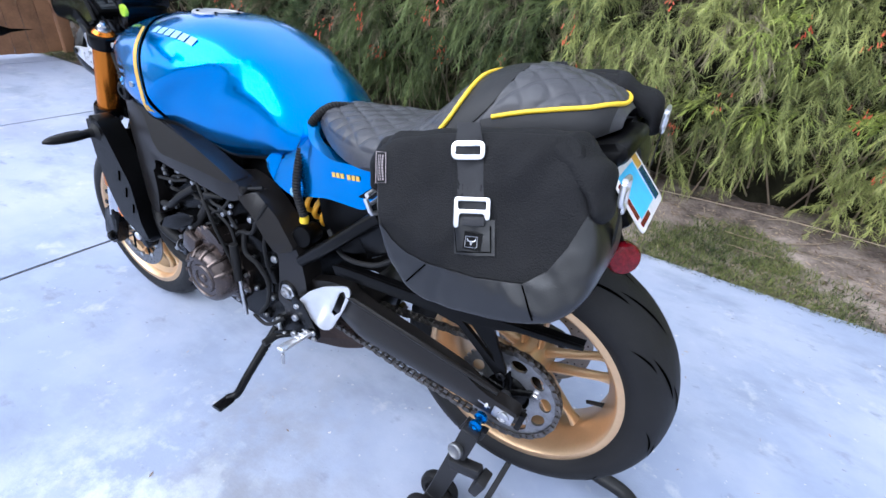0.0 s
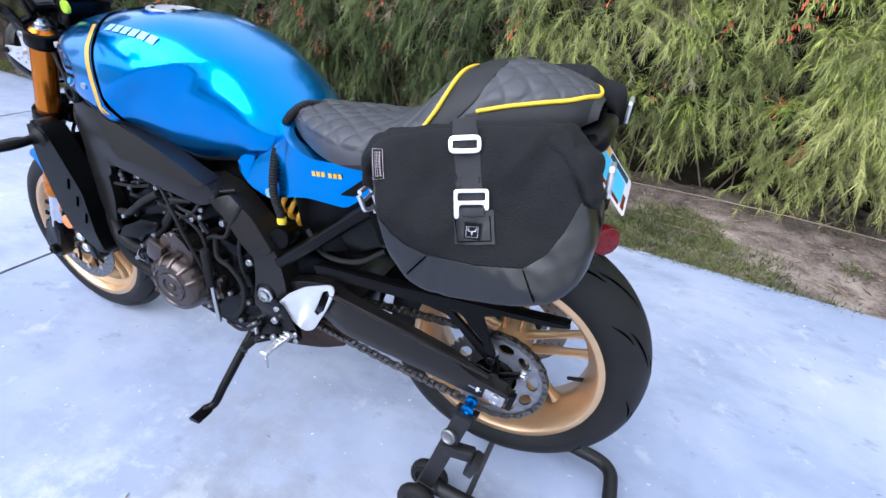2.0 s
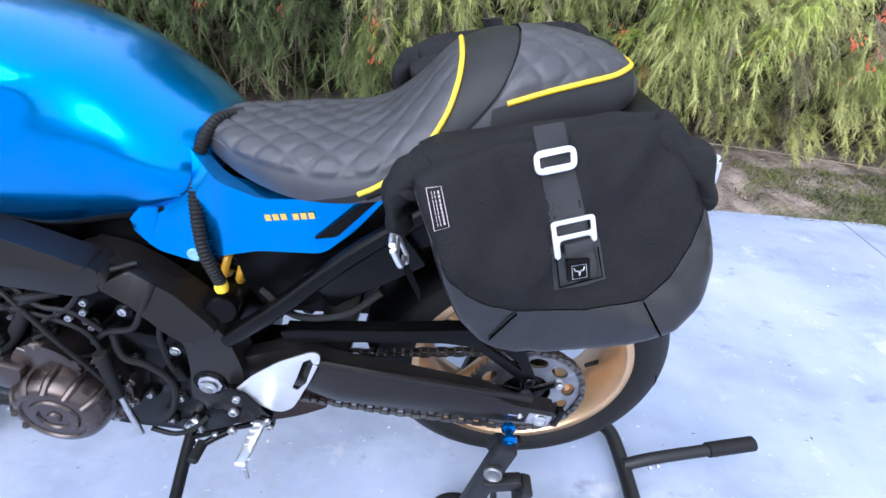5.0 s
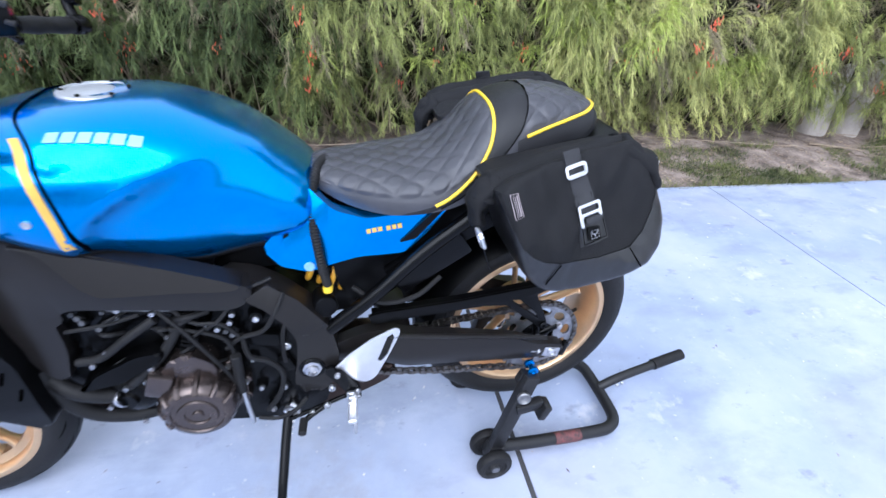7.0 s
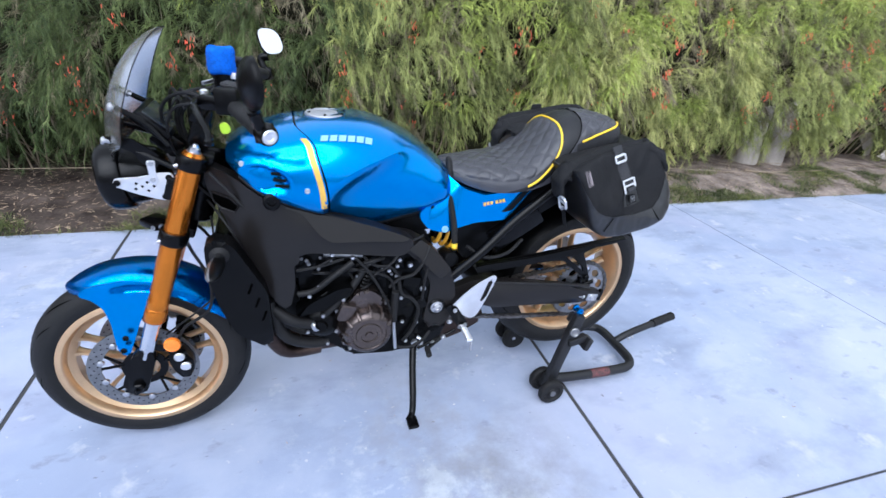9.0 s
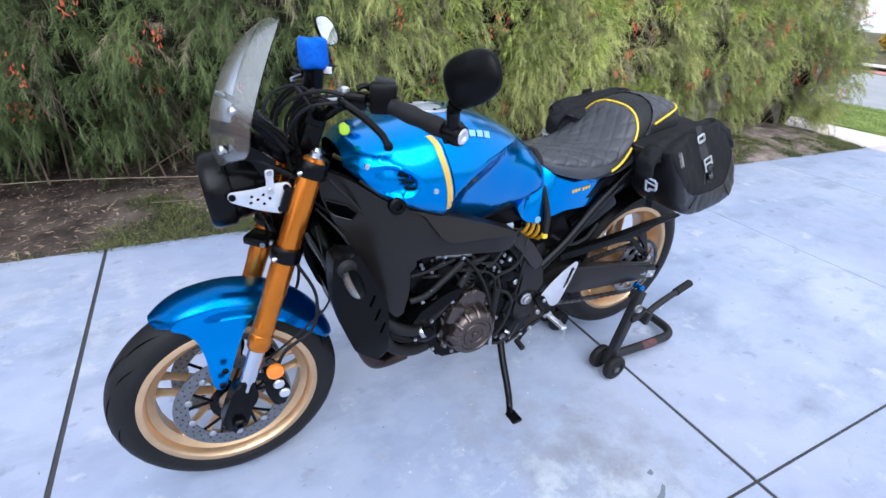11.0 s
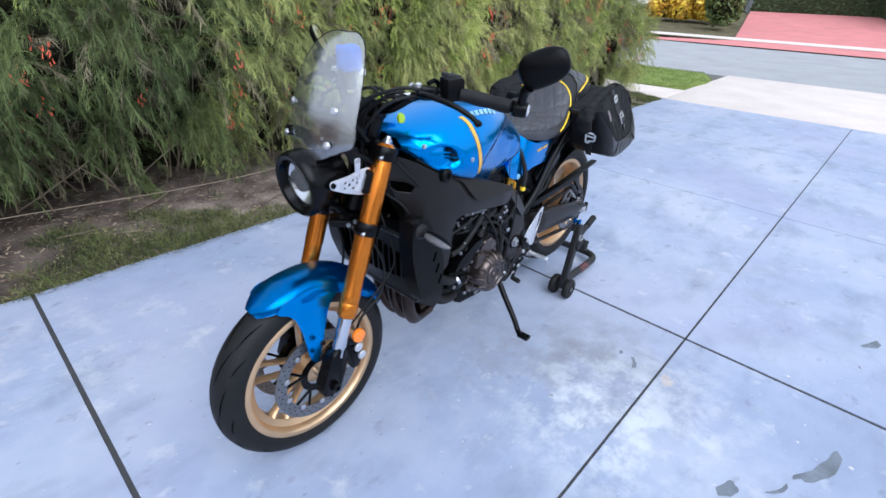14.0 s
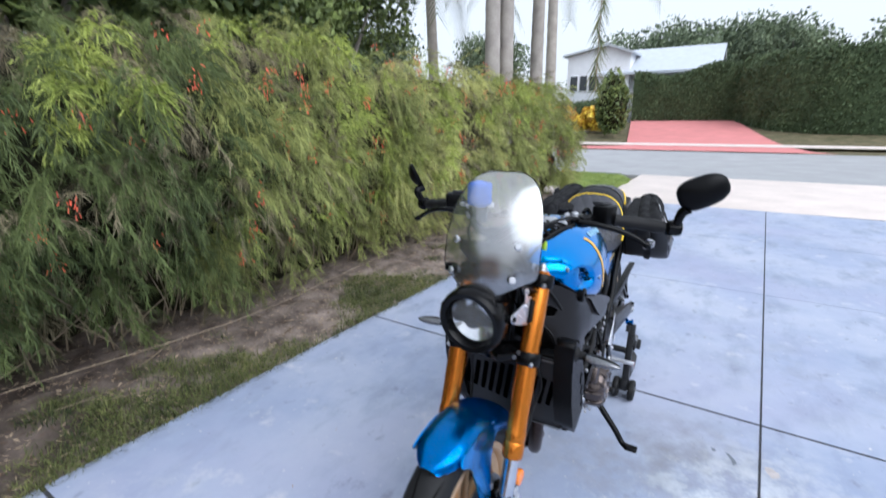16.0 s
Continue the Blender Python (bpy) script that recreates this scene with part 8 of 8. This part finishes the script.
def tuft_batch(n, xr, seed, low=0.32):
    """Young shoots: bright fans of needles that burst from one point and bow over."""
    r = np.random.default_rng(seed)
    V, F = [], []
    base = 0
    for _ in range(n):
        x = r.uniform(*xr)
        z = r.uniform(low, 0.98) * hedge_top(x)
        if noise.noise(Vector((x * 1.4, z * 1.6, 33))) < 0.02:
            continue
        c = np.array([x, hedge_front(x, z) - r.uniform(0.02, 0.16), z])
        rays = int(r.integers(9, 20))
        for _ in range(rays):
            d = np.array([r.normal(0, 0.8), -abs(r.normal(0, 0.5)), r.normal(0.25, 0.6)])
            d /= np.linalg.norm(d)
            ln = r.uniform(0.07, 0.16)
            m = 14
            t = r.uniform(0.1, 1.0, m)
            px = c[None] + d[None] * (ln * t)[:, None]
            px[:, 2] -= ln * 0.5 * t * t
            tan = np.repeat(d[None], m, 0)
            tan[:, 2] -= t * 0.9
            base = needles_along(V, F, base, r, px, tan, r.uniform(0.02, 0.055, m), 0.22, 0.1, 0.0014)
    if not V:
        return np.zeros((0, 3)), np.zeros(0, int)
    return np.concatenate(V), np.concatenate(F)


def needle_object(name, V, K, material, parent, label=""):
    me = bpy.data.meshes.new(name)
    at = np.array(spot(parent))
    nv, nq = len(V), len(K)
    me.vertices.add(nv)
    me.vertices.foreach_set("co", (V - at).astype(np.float32).ravel())
    loops = np.stack([K, K + 1, K + 2, K + 3, K + 3, K + 2, K + 4], 1).ravel()
    me.loops.add(len(loops))
    me.loops.foreach_set("vertex_index", loops.astype(np.int32))
    starts = np.stack([7 * np.arange(nq), 7 * np.arange(nq) + 4], 1).ravel()
    me.polygons.add(2 * nq)
    me.polygons.foreach_set("loop_start", starts.astype(np.int32))
    me.update(calc_edges=True)
    me.materials.append(material)
    ob = new(name, me)
    ob.parent = parent
    if label:
        ob["label"] = label
    return ob


edges_x = np.linspace(-7.6, 6.4, 9)
for i, (xa, xb) in enumerate(zip(edges_x, edges_x[1:])):
    xm = (xa + xb) / 2
    shrub = thing("firecracker_shrub", (xm, 2.6, 0), "tall shrub of drooping needle-fine green foliage with coral flowers", "shrub", "hedge along the driveway")
    near = -4.2 < xm
    dens = 84 if near else 34
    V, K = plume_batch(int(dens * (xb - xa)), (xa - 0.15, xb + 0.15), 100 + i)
    # tone by x: darker copies in the shaded end, brightened ones past it
    needle_object("foliage", V, K, NEEDLESHADED if xm < -2.2 else NEEDLEDIMMED if xm < -1.0 else NEEDLEMID if xm < 1.0 or xm > 3.0 else NEEDLE, shrub, "fine green drooping branchlets")
    V, K = plume_batch(int(dens * 0.42 * (xb - xa)), (xa, xb), 300 + i, 8, 0.09)
    needle_object("dry_foliage", V, K, NEEDLEBROWN, shrub, "faded brown branchlets")
    V, K = tuft_batch(int((95 if xm > 1.0 else 70) * (xb - xa)), (xa, xb), 500 + i, 0.32 if xm > -0.5 else 0.70)
    if len(K):
        needle_object("young_shoot", V, K, NEEDLEBRIGHT, shrub, "bright yellow-green young shoots")
    # a dark sheet behind the plumes paints the shade of their gaps
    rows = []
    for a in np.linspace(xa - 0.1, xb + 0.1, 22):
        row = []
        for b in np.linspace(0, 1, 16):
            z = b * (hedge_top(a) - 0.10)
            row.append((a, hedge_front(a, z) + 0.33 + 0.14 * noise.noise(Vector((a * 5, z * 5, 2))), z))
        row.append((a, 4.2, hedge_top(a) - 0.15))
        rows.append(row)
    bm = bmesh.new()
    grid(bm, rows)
    part("depth_backing", bm, INNER, shrub, "near-black backing sheet for the shaded depth of the shrub", 80)
    st = bmesh.new()
    r_ = np.random.default_rng(40 + i)
    for k in range(34):
        x0 = r_.uniform(xa, xb)
        y0 = r_.uniform(2.45, 2.75)
        z1 = r_.uniform(0.35, 1.8)
        x1 = x0 + r_.normal(0, 0.35)
        tube(st, [(x0, y0 + 0.15, 0.0), (x0 * 0.6 + x1 * 0.4, y0 - 0.05, z1 * 0.5), (x1, hedge_front(x1, z1) + r_.uniform(0.0, 0.2), z1)], lambda t: 0.0065 * (1 - 0.6 * t), 5, 5)
    tagged(part("stem", st, TWIG, shrub, "thin pale stems"), kind="stuff")
    fl = bmesh.new()
    for k in range(24):
        cx, cz = r_.uniform(xa, xb), r_.uniform(0.5, hedge_top(xm))
        cy = hedge_front(cx, cz) - 0.16 + r_.uniform(-0.05, 0.08)
        for q in range(int(r_.integers(5, 18))):
            p = Vector((cx + r_.normal(0, 0.022), cy + r_.normal(0, 0.02), cz + r_.normal(0, 0.035)))
            d = Vector((r_.normal(0, 0.4), r_.normal(0, 0.4) - 0.3, -1)).normalized()
            rod(fl, p, p + d * r_.uniform(0.016, 0.028), 0.0015, 5, 0.0032)
    tagged(part("flower", fl, FLOWER, shrub, "small coral-red tube flowers"), kind="stuff")


# ---- trees behind ----
def leaf_cloud(n, centre, radii, size, seed, skin=0.55):
    r = np.random.default_rng(seed)
    d = r.normal(0, 1, (n, 3))
    d /= np.linalg.norm(d, axis=1)[:, None]
    rad = r.uniform(skin, 1.0, n) ** 0.6
    lump = np.array([1 + 0.28 * noise.noise(Vector(q * 2.2) + Vector((seed, 0, 0))) for q in d])
    c = np.asarray(centre) + d * np.asarray(radii) * (rad * lump)[:, None]
    u = r.normal(0, 1, (n, 3))
    u /= np.linalg.norm(u, axis=1)[:, None]
    w = np.cross(u, r.normal(0, 1, (n, 3)))
    w /= np.linalg.norm(w, axis=1)[:, None]
    s = size * r.uniform(0.6, 1.4, n)[:, None]
    V = np.stack([c - u * s * 0.5 - w * s * 0.12, c - u * s * 0.5 + w * s * 0.12, c + w * s * 0.32, c - w * s * 0.32, c + u * s * 0.7], 1).reshape(-1, 3)
    return V, 5 * np.arange(n)


def tree(x, y, h, spread, seed, label, leaf=0.14, n=5200, clumps=7, material=None):
    t = thing("tree", (x, y, 0), label, "tree", "trees behind the hedge")
    r = np.random.default_rng(seed)
    z0 = rise(x) if x > 20 else 0.0
    part("trunk", piped([(x, y, z0 - 0.1), (x + r.normal(0, 0.08), y, z0 + h * 0.3), (x + r.normal(0, 0.15), y + r.normal(0, 0.1), z0 + h * 0.7)], lambda s: 0.03 * h * (1 - 0.7 * s), 10), BARK, t)
    Vs, Ks, off = [], [], 0
    lb = bmesh.new()
    for k in range(clumps):
        a = 2 * math.pi * k / clumps + r.uniform(0, 0.6)
        c = (x + spread * 0.55 * math.cos(a) * r.uniform(0.3, 1), y + spread * 0.55 * math.sin(a) * r.uniform(0.3, 1), z0 + h * r.uniform(0.5, 0.92))
        tube(lb, [(x, y, z0 + h * 0.4), ((x + c[0]) / 2, (y + c[1]) / 2, z0 + h * 0.55), c], lambda s: 0.012 * h * (1 - 0.7 * s), 6, 4)
        V, K = leaf_cloud(n // clumps, c, (spread * 0.5, spread * 0.5, spread * 0.36), leaf, seed * 31 + k, 0.2)
        Vs.append(V), Ks.append(K + off)
        off += len(V)
    tagged(part("limb", lb, BARK, t), kind="stuff")
    needle_object("crown", np.concatenate(Vs), np.concatenate(Ks), material or LEAF, t, "open leafy crown")
    return t


tree(-0.6, 4.6, 4.2, 1.9, 1, "dark leafy tree rising behind the hedge", 0.09, 9500)
tree(1.0, 5.6, 4.8, 2.0, 2, "bright green leafy tree behind the hedge", 0.09, 12000)
tree(-2.4, 5.0, 4.4, 2.2, 3, "dark leafy tree rising behind the hedge", 0.09, 8500)
tree(-4.6, 5.2, 4.2, 2.4, 4, "dark leafy tree rising behind the hedge", 0.10, 6500)
tree(2.3, 5.3, 4.1, 1.7, 8, "bright green leafy tree behind the hedge", 0.085, 11000)
tree(4.2, 5.9, 4.6, 1.8, 9, "dark leafy tree rising behind the hedge", 0.085, 11000)
tree(0.1, 5.2, 4.0, 1.6, 10, "dark leafy tree rising behind the hedge", 0.085, 10000)
tree(3.4, 6.6, 3.2, 1.6, 6, "dark leafy tree rising behind the hedge", 0.12, 4000)


def palm(x, y, h, r, lean, label, fronds=9):
    p = thing("palm", (x, y, 0), label, "palm tree", "palms in the hedge")
    n = 46
    rows = []
    for k in range(n + 1):
        t = k / n
        rr = r * (1.25 - 0.35 * t + 0.22 * step(0.06, 0.0, t)) * (1 + 0.035 * (k % 2))
        rows.append([(x + lean * t * t + rr * math.cos(a), y + 0.1 * t + rr * math.sin(a), h * t) for a in (2 * math.pi * j / 20 for j in range(20))])
    bm = bmesh.new()
    grid(bm, rows, closed_v=True)
    part("trunk", bm, BARK, p, "ringed pale grey trunk", 80)
    rr = np.random.default_rng(int(x * 100))
    for k in range(fronds):
        a = 2 * math.pi * k / fronds + rr.uniform(0, 0.4)
        L, lift = rr.uniform(1.6, 2.3), rr.uniform(0.1, 0.9)
        line = [Vector((x + lean + L * t * math.cos(a), y + 0.1 + L * t * math.sin(a), h + L * (lift * t - (0.6 + lift) * t * t))) for t in np.linspace(0, 1, 12)]
        V, F = [], []
        for q, (c, d) in enumerate(zip(line[1:], line[2:] + [line[-1] * 2 - line[-2]])):
            tt = (d - c).normalized()
            s = tt.cross(Vector((0, 0, 1))).normalized()
            for sg in (-1, 1):
                for w in range(4):
                    o = c.lerp(d, w / 4)
                    tip = o + s * sg * 0.42 * (1 - 0.5 * q / 11) + tt * 0.2 - Vector((0, 0, 0.22))
                    b = len(V)
                    V += [o - tt * 0.016, o + tt * 0.016, tip]
                    F.append((b, b + 1, b + 2))
        raw("frond", V, F, PALMLEAF, p)
    return p


palm(3.93, 2.55, 5.2, 0.095, 0.12, "slim palm with a pale ringed trunk growing out of the hedge")
palm(4.28, 2.51, 5.6, 0.090, 0.22, "slim palm with a pale ringed trunk growing out of the hedge")
palm(6.10, 2.75, 5.4, 0.10, 0.3, "slim palm with a pale ringed trunk growing out of the hedge")
palm(6.6, 5.2, 4.6, 0.10, -0.1, "slim palm with a pale ringed trunk behind the hedge")
hang = thing("hanging_frond", (9.6, 2.6, 0), "dry palm frond hanging down over the lawn", "palm frond")
V, F = [], []
for k in range(60):
    z = 4.6 - 2.6 * k / 60
    for sg in (-1, 1):
        b = len(V)
        o = Vector((9.6, 2.62 + 0.05 * math.sin(k * 0.3), z))
        V += [o, o + Vector((0.0, 0.0, -0.05)), o + Vector((rng.normal(0, 0.1), sg * rng.uniform(0.08, 0.28), -0.45))]
        F.append((b, b + 1, b + 2))
tagged(raw("leaflet", V, F, PALMLEAF, hang), kind="stuff")
part("rib", piped([(9.55, 2.7, 5.4), (9.6, 2.62, 4.6), (9.6, 2.62, 3.2), (9.6, 2.62, 2.0)], 0.012, 6), TWIG, hang)
palm(9.3, 3.6, 5.6, 0.11, 0.1, "slim palm with a pale trunk at the lawn corner")

# ---- across the street ----
def bush(x, y, r, h, seed, label, n=1500, leaf=0.09, material=None, name="shrub"):
    z0 = rise(x)
    b = thing(name, (x, y, z0), label, "bush", "bushes across the street")
    bm = bmesh.new()
    bmesh.ops.create_icosphere(bm, subdivisions=3, radius=1.0)
    for v in bm.verts:
        k = 0.82 + 0.2 * noise.noise(v.co * 2 + Vector((seed, 0, 0)))
        v.co = Vector((x + v.co.x * r * k, y + v.co.y * r * k, max(z0 - 0.05, z0 + h * 0.5 + v.co.z * h * 0.5 * k)))
    part("depth_backing", bm, INNER, b, sharp=80)
    V, K = leaf_cloud(n, (x, y, z0 + h * 0.52), (r, r, h * 0.52), leaf, seed, 0.7)
    V[:, 2] = np.maximum(V[:, 2], z0)
    needle_object("leaves", V, K, material or LEAF, b)
    return b


bush(33.3, 7.2, 0.72, 1.15, 11, "round clipped dark green bush by the pink drive", 2200, 0.10)
for k in range(7):
    bush(33.0 + 0.4 * (k % 3), 8.1 + 0.58 * k, 0.58, 1.05 + 0.3 * (k % 3), 20 + k, "yellow and orange croton plant", 600, 0.24, CROTON, "croton_plant")


def long_hedge(pts, h, w, seed, label, n):
    """A clipped hedge along a line of places."""
    hd = thing("clipped_hedge", (*pts[0], 0), label, "hedge")
    line = curve_points([(x, y, 0) for x, y in pts], 10)
    rows = []
    for i, p in enumerate(line):
        t = (line[min(i + 1, len(line) - 1)] - line[max(i - 1, 0)]).normalized()
        s = Vector((-t.y, t.x, 0))
        z0 = rise(p.x)
        top = h * (1 + 0.20 * noise.noise(Vector((p.x * 0.28, p.y * 0.28, seed))))
        row = []
        for u, z in ((-1, -0.2), (-1.08, top * 0.4), (-1.0, top * 0.8), (-0.6, top), (0.6, top), (1.0, top * 0.8), (1.08, top * 0.4), (1, -0.2)):
            k = 1 + 0.18 * noise.noise(Vector((p.x * 1.1, p.y * 1.1, z)))
            row.append(p + s * u * w * k + Vector((0, 0, z0 + z)))
        rows.append(row)
    bm = bmesh.new()
    vs = grid(bm, rows)
    for end in (vs[0], vs[-1]):
        bm.faces.new(end)
    me_pts = np.array([[tuple(q) for q in row] for row in rows])
    part("depth_backing", bm, FARINNER, hd, sharp=80)
    r = np.random.default_rng(seed)
    i, j = r.integers(0, len(rows) - 1, n), r.integers(0, 7, n)
    a, b = r.random(n)[:, None], r.random(n)[:, None]
    c = (me_pts[i, j] * (1 - a) + me_pts[i + 1, j] * a) * (1 - b) + (me_pts[i, j + 1] * (1 - a) + me_pts[i + 1, j + 1] * a) * b
    c = c + r.normal(0, 0.10, (n, 3))
    u = r.normal(0, 1, (n, 3))
    u /= np.linalg.norm(u, axis=1)[:, None]
    q = np.cross(u, r.normal(0, 1, (n, 3)))
    q /= np.linalg.norm(q, axis=1)[:, None]
    s = 0.13 * r.uniform(0.6, 1.4, n)[:, None]
    V = np.stack([c - u * s * 0.5 - q * s * 0.12, c - u * s * 0.5 + q * s * 0.12, c + q * s * 0.34, c - q * s * 0.34, c + u * s * 0.7], 1).reshape(-1, 3)
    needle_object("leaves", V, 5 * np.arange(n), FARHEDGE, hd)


long_hedge([(34.5, -22.0), (34.3, -8.0), (34.7, -4.4), (37.5, -2.4), (41, -1.5), (44, -1.0)], 4.5, 1.3, 51, "tall dense dark green hedge beside the pink drive", 52000)
long_hedge([(43.5, -1.0), (43.6, 3.0), (43.6, 8.0)], 4.0, 0.8, 52, "clipped dark green hedge at the drive's end", 22000)
bush(30.5, 6.95, 1.05, 3.9, 60, "rounded bright green tree-like bush by the house", 2600, 0.16)

house = thing("house", (47, 9, rise(47)), "low white house with a pale gabled roof", "house")
hz = rise(47)
part("wall", boxed((50.2, 6.6, hz + 2.0), (9.0, 9.4, 4.3)), STUCCO, house, "white stucco wall")
rf = bmesh.new()
prof = [(44.6, 5.15), (49.4, 7.55), (55.0, 5.15)]
va = [[rf.verts.new((x, y, z + d)) for x, z in prof] for y in (1.7, 12.2) for d in (0.0, 0.22)]
a0, a1, b0, b1 = va
for k in range(2):
    rf.faces.new((a1[k], a1[k + 1], b1[k + 1], b1[k]))
    rf.faces.new((a0[k], b0[k], b0[k + 1], a0[k + 1]))
    rf.faces.new((a0[k], a0[k + 1], a1[k + 1], a1[k]))
    rf.faces.new((b0[k], b1[k], b1[k + 1], b0[k + 1]))
rf.faces.new((a0[0], a1[0], b1[0], b0[0]))
rf.faces.new((a0[2], b0[2], b1[2], a1[2]))
part("roof", rf, ROOF, house, "pale low-pitched roof")
fwm = plated([(8.9, -0.1), (14.6, -0.1), (14.6, 5.9), (10.83, 6.6), (8.9, 5.9)], 0, 4.0, 0.01)
bmesh.ops.transform(fwm, matrix=Matrix(((0, 1, 0, 45.0), (1, 0, 0, 0), (0, 0, 1, hz), (0, 0, 0, 1))), verts=fwm.verts)
part("front_wing", fwm, STUCCO, house, "white gabled front wing")
for yl, zl, yh, zh in ((8.5, 5.75, 10.83, 6.62), (15.0, 5.85, 10.83, 6.62)):
    n_ = Vector((0, yh - yl, zh - zl))
    m4 = Matrix.Rotation(math.atan2(n_.z, n_.y), 4, "X")
    part("wing_roof", boxed((46.8, (yl + yh) / 2, hz + (zl + zh) / 2 + 0.08), (4.6, n_.length, 0.16), m4), ROOF, house)
for y in (12.1, 13.0, 13.9):
    w = part("window", boxed((44.98, y, hz + 3.45), (0.10, 0.80, 1.5), None, 0.01), STUCCO, house, "white framed window")
    part("pane", boxed((44.93, y, hz + 3.45), (0.06, 0.66, 1.34)), WINDOWGLASS, w)
long_hedge([(43.4, 9.0), (43.4, 12.0), (43.4, 15.5)], 1.7, 0.7, 53, "low dark green hedge under the house wall", 4000)
fence = thing("picket_fence", (40, 22, 0), "white picket fence in front of the house", "fence")
for k in range(22):
    part("picket", boxed((40, 18.4 + 0.26 * k, rise(40) + 1.5), (0.05, 0.14, 3.0), None, 0.01, 1), STUCCO, fence)
for z in (0.8, 2.4):
    part("rail", boxed((40.05, 21.1, rise(40) + z), (0.05, 5.7, 0.12)), STUCCO, fence)
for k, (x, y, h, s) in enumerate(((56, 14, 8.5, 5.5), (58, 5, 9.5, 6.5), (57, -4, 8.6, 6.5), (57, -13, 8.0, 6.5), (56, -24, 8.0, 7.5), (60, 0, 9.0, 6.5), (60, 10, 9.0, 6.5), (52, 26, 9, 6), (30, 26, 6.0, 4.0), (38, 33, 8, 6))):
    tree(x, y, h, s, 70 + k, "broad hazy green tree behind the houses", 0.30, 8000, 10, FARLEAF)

# brown board gate at the drive's closed end
gate = thing("board_gate", (-6.2, 0.0, 0), "brown wooden board gate with a black iron strap hinge", "gate")
gr = np.random.default_rng(3)
for k in range(22):
    y = 1.80 - 0.145 * k
    part("board", boxed((-6.20 + gr.uniform(-0.003, 0.003), y, 0.95), (0.022, 0.138, 1.84 + gr.uniform(-0.02, 0.02)), None, 0.003, 1), WOOD, gate)
for z in (0.45, 1.5):
    part("rail", boxed((-6.235, 0.25, z), (0.04, 3.3, 0.09), None, 0.004, 1), WOOD, gate)
hgp = plated([(1.05, 0.34), (1.22, 0.355), (1.30, 0.385), (1.38, 0.385), (1.46, 0.355), (1.66, 0.34), (1.46, 0.325), (1.38, 0.295), (1.30, 0.295), (1.22, 0.325)], 0, 0.006, 0.001)
bmesh.ops.rotate(hgp, verts=hgp.verts, cent=(0, 0, 0), matrix=Matrix.Rotation(radians(90), 3, "Z"))
bmesh.ops.translate(hgp, verts=hgp.verts, vec=(-6.186, 0, -0.08))
part("strap_hinge", hgp, BLACK, gate, "black iron strap hinge")
solid("gate_post", boxed((-6.22, 1.94, 0.95), (0.11, 0.11, 1.95), None, 0.006), WOOD, "brown wooden gate post", "post")

# added, unseen house behind the camera for shade and reflections: plain walls, a window
home = thing("unseen_house", (-9, -9.0, 0), "unseen pale house wall added behind the camera", "house")
part("wall", boxed((-8.5, -9.6, 1.6), (13.0, 0.3, 3.4)), STUCCO, home)
part("eave", boxed((-8.5, -9.4, 3.38), (13.8, 1.4, 0.16), None, 0.02), ROOF, home)
wi = part("window", boxed((-5.0, -9.43, 1.6), (1.8, 0.08, 1.3), None, 0.01), STUCCO, home)
part("pane", boxed((-5.0, -9.40, 1.6), (1.62, 0.06, 1.12)), WINDOWGLASS, wi)
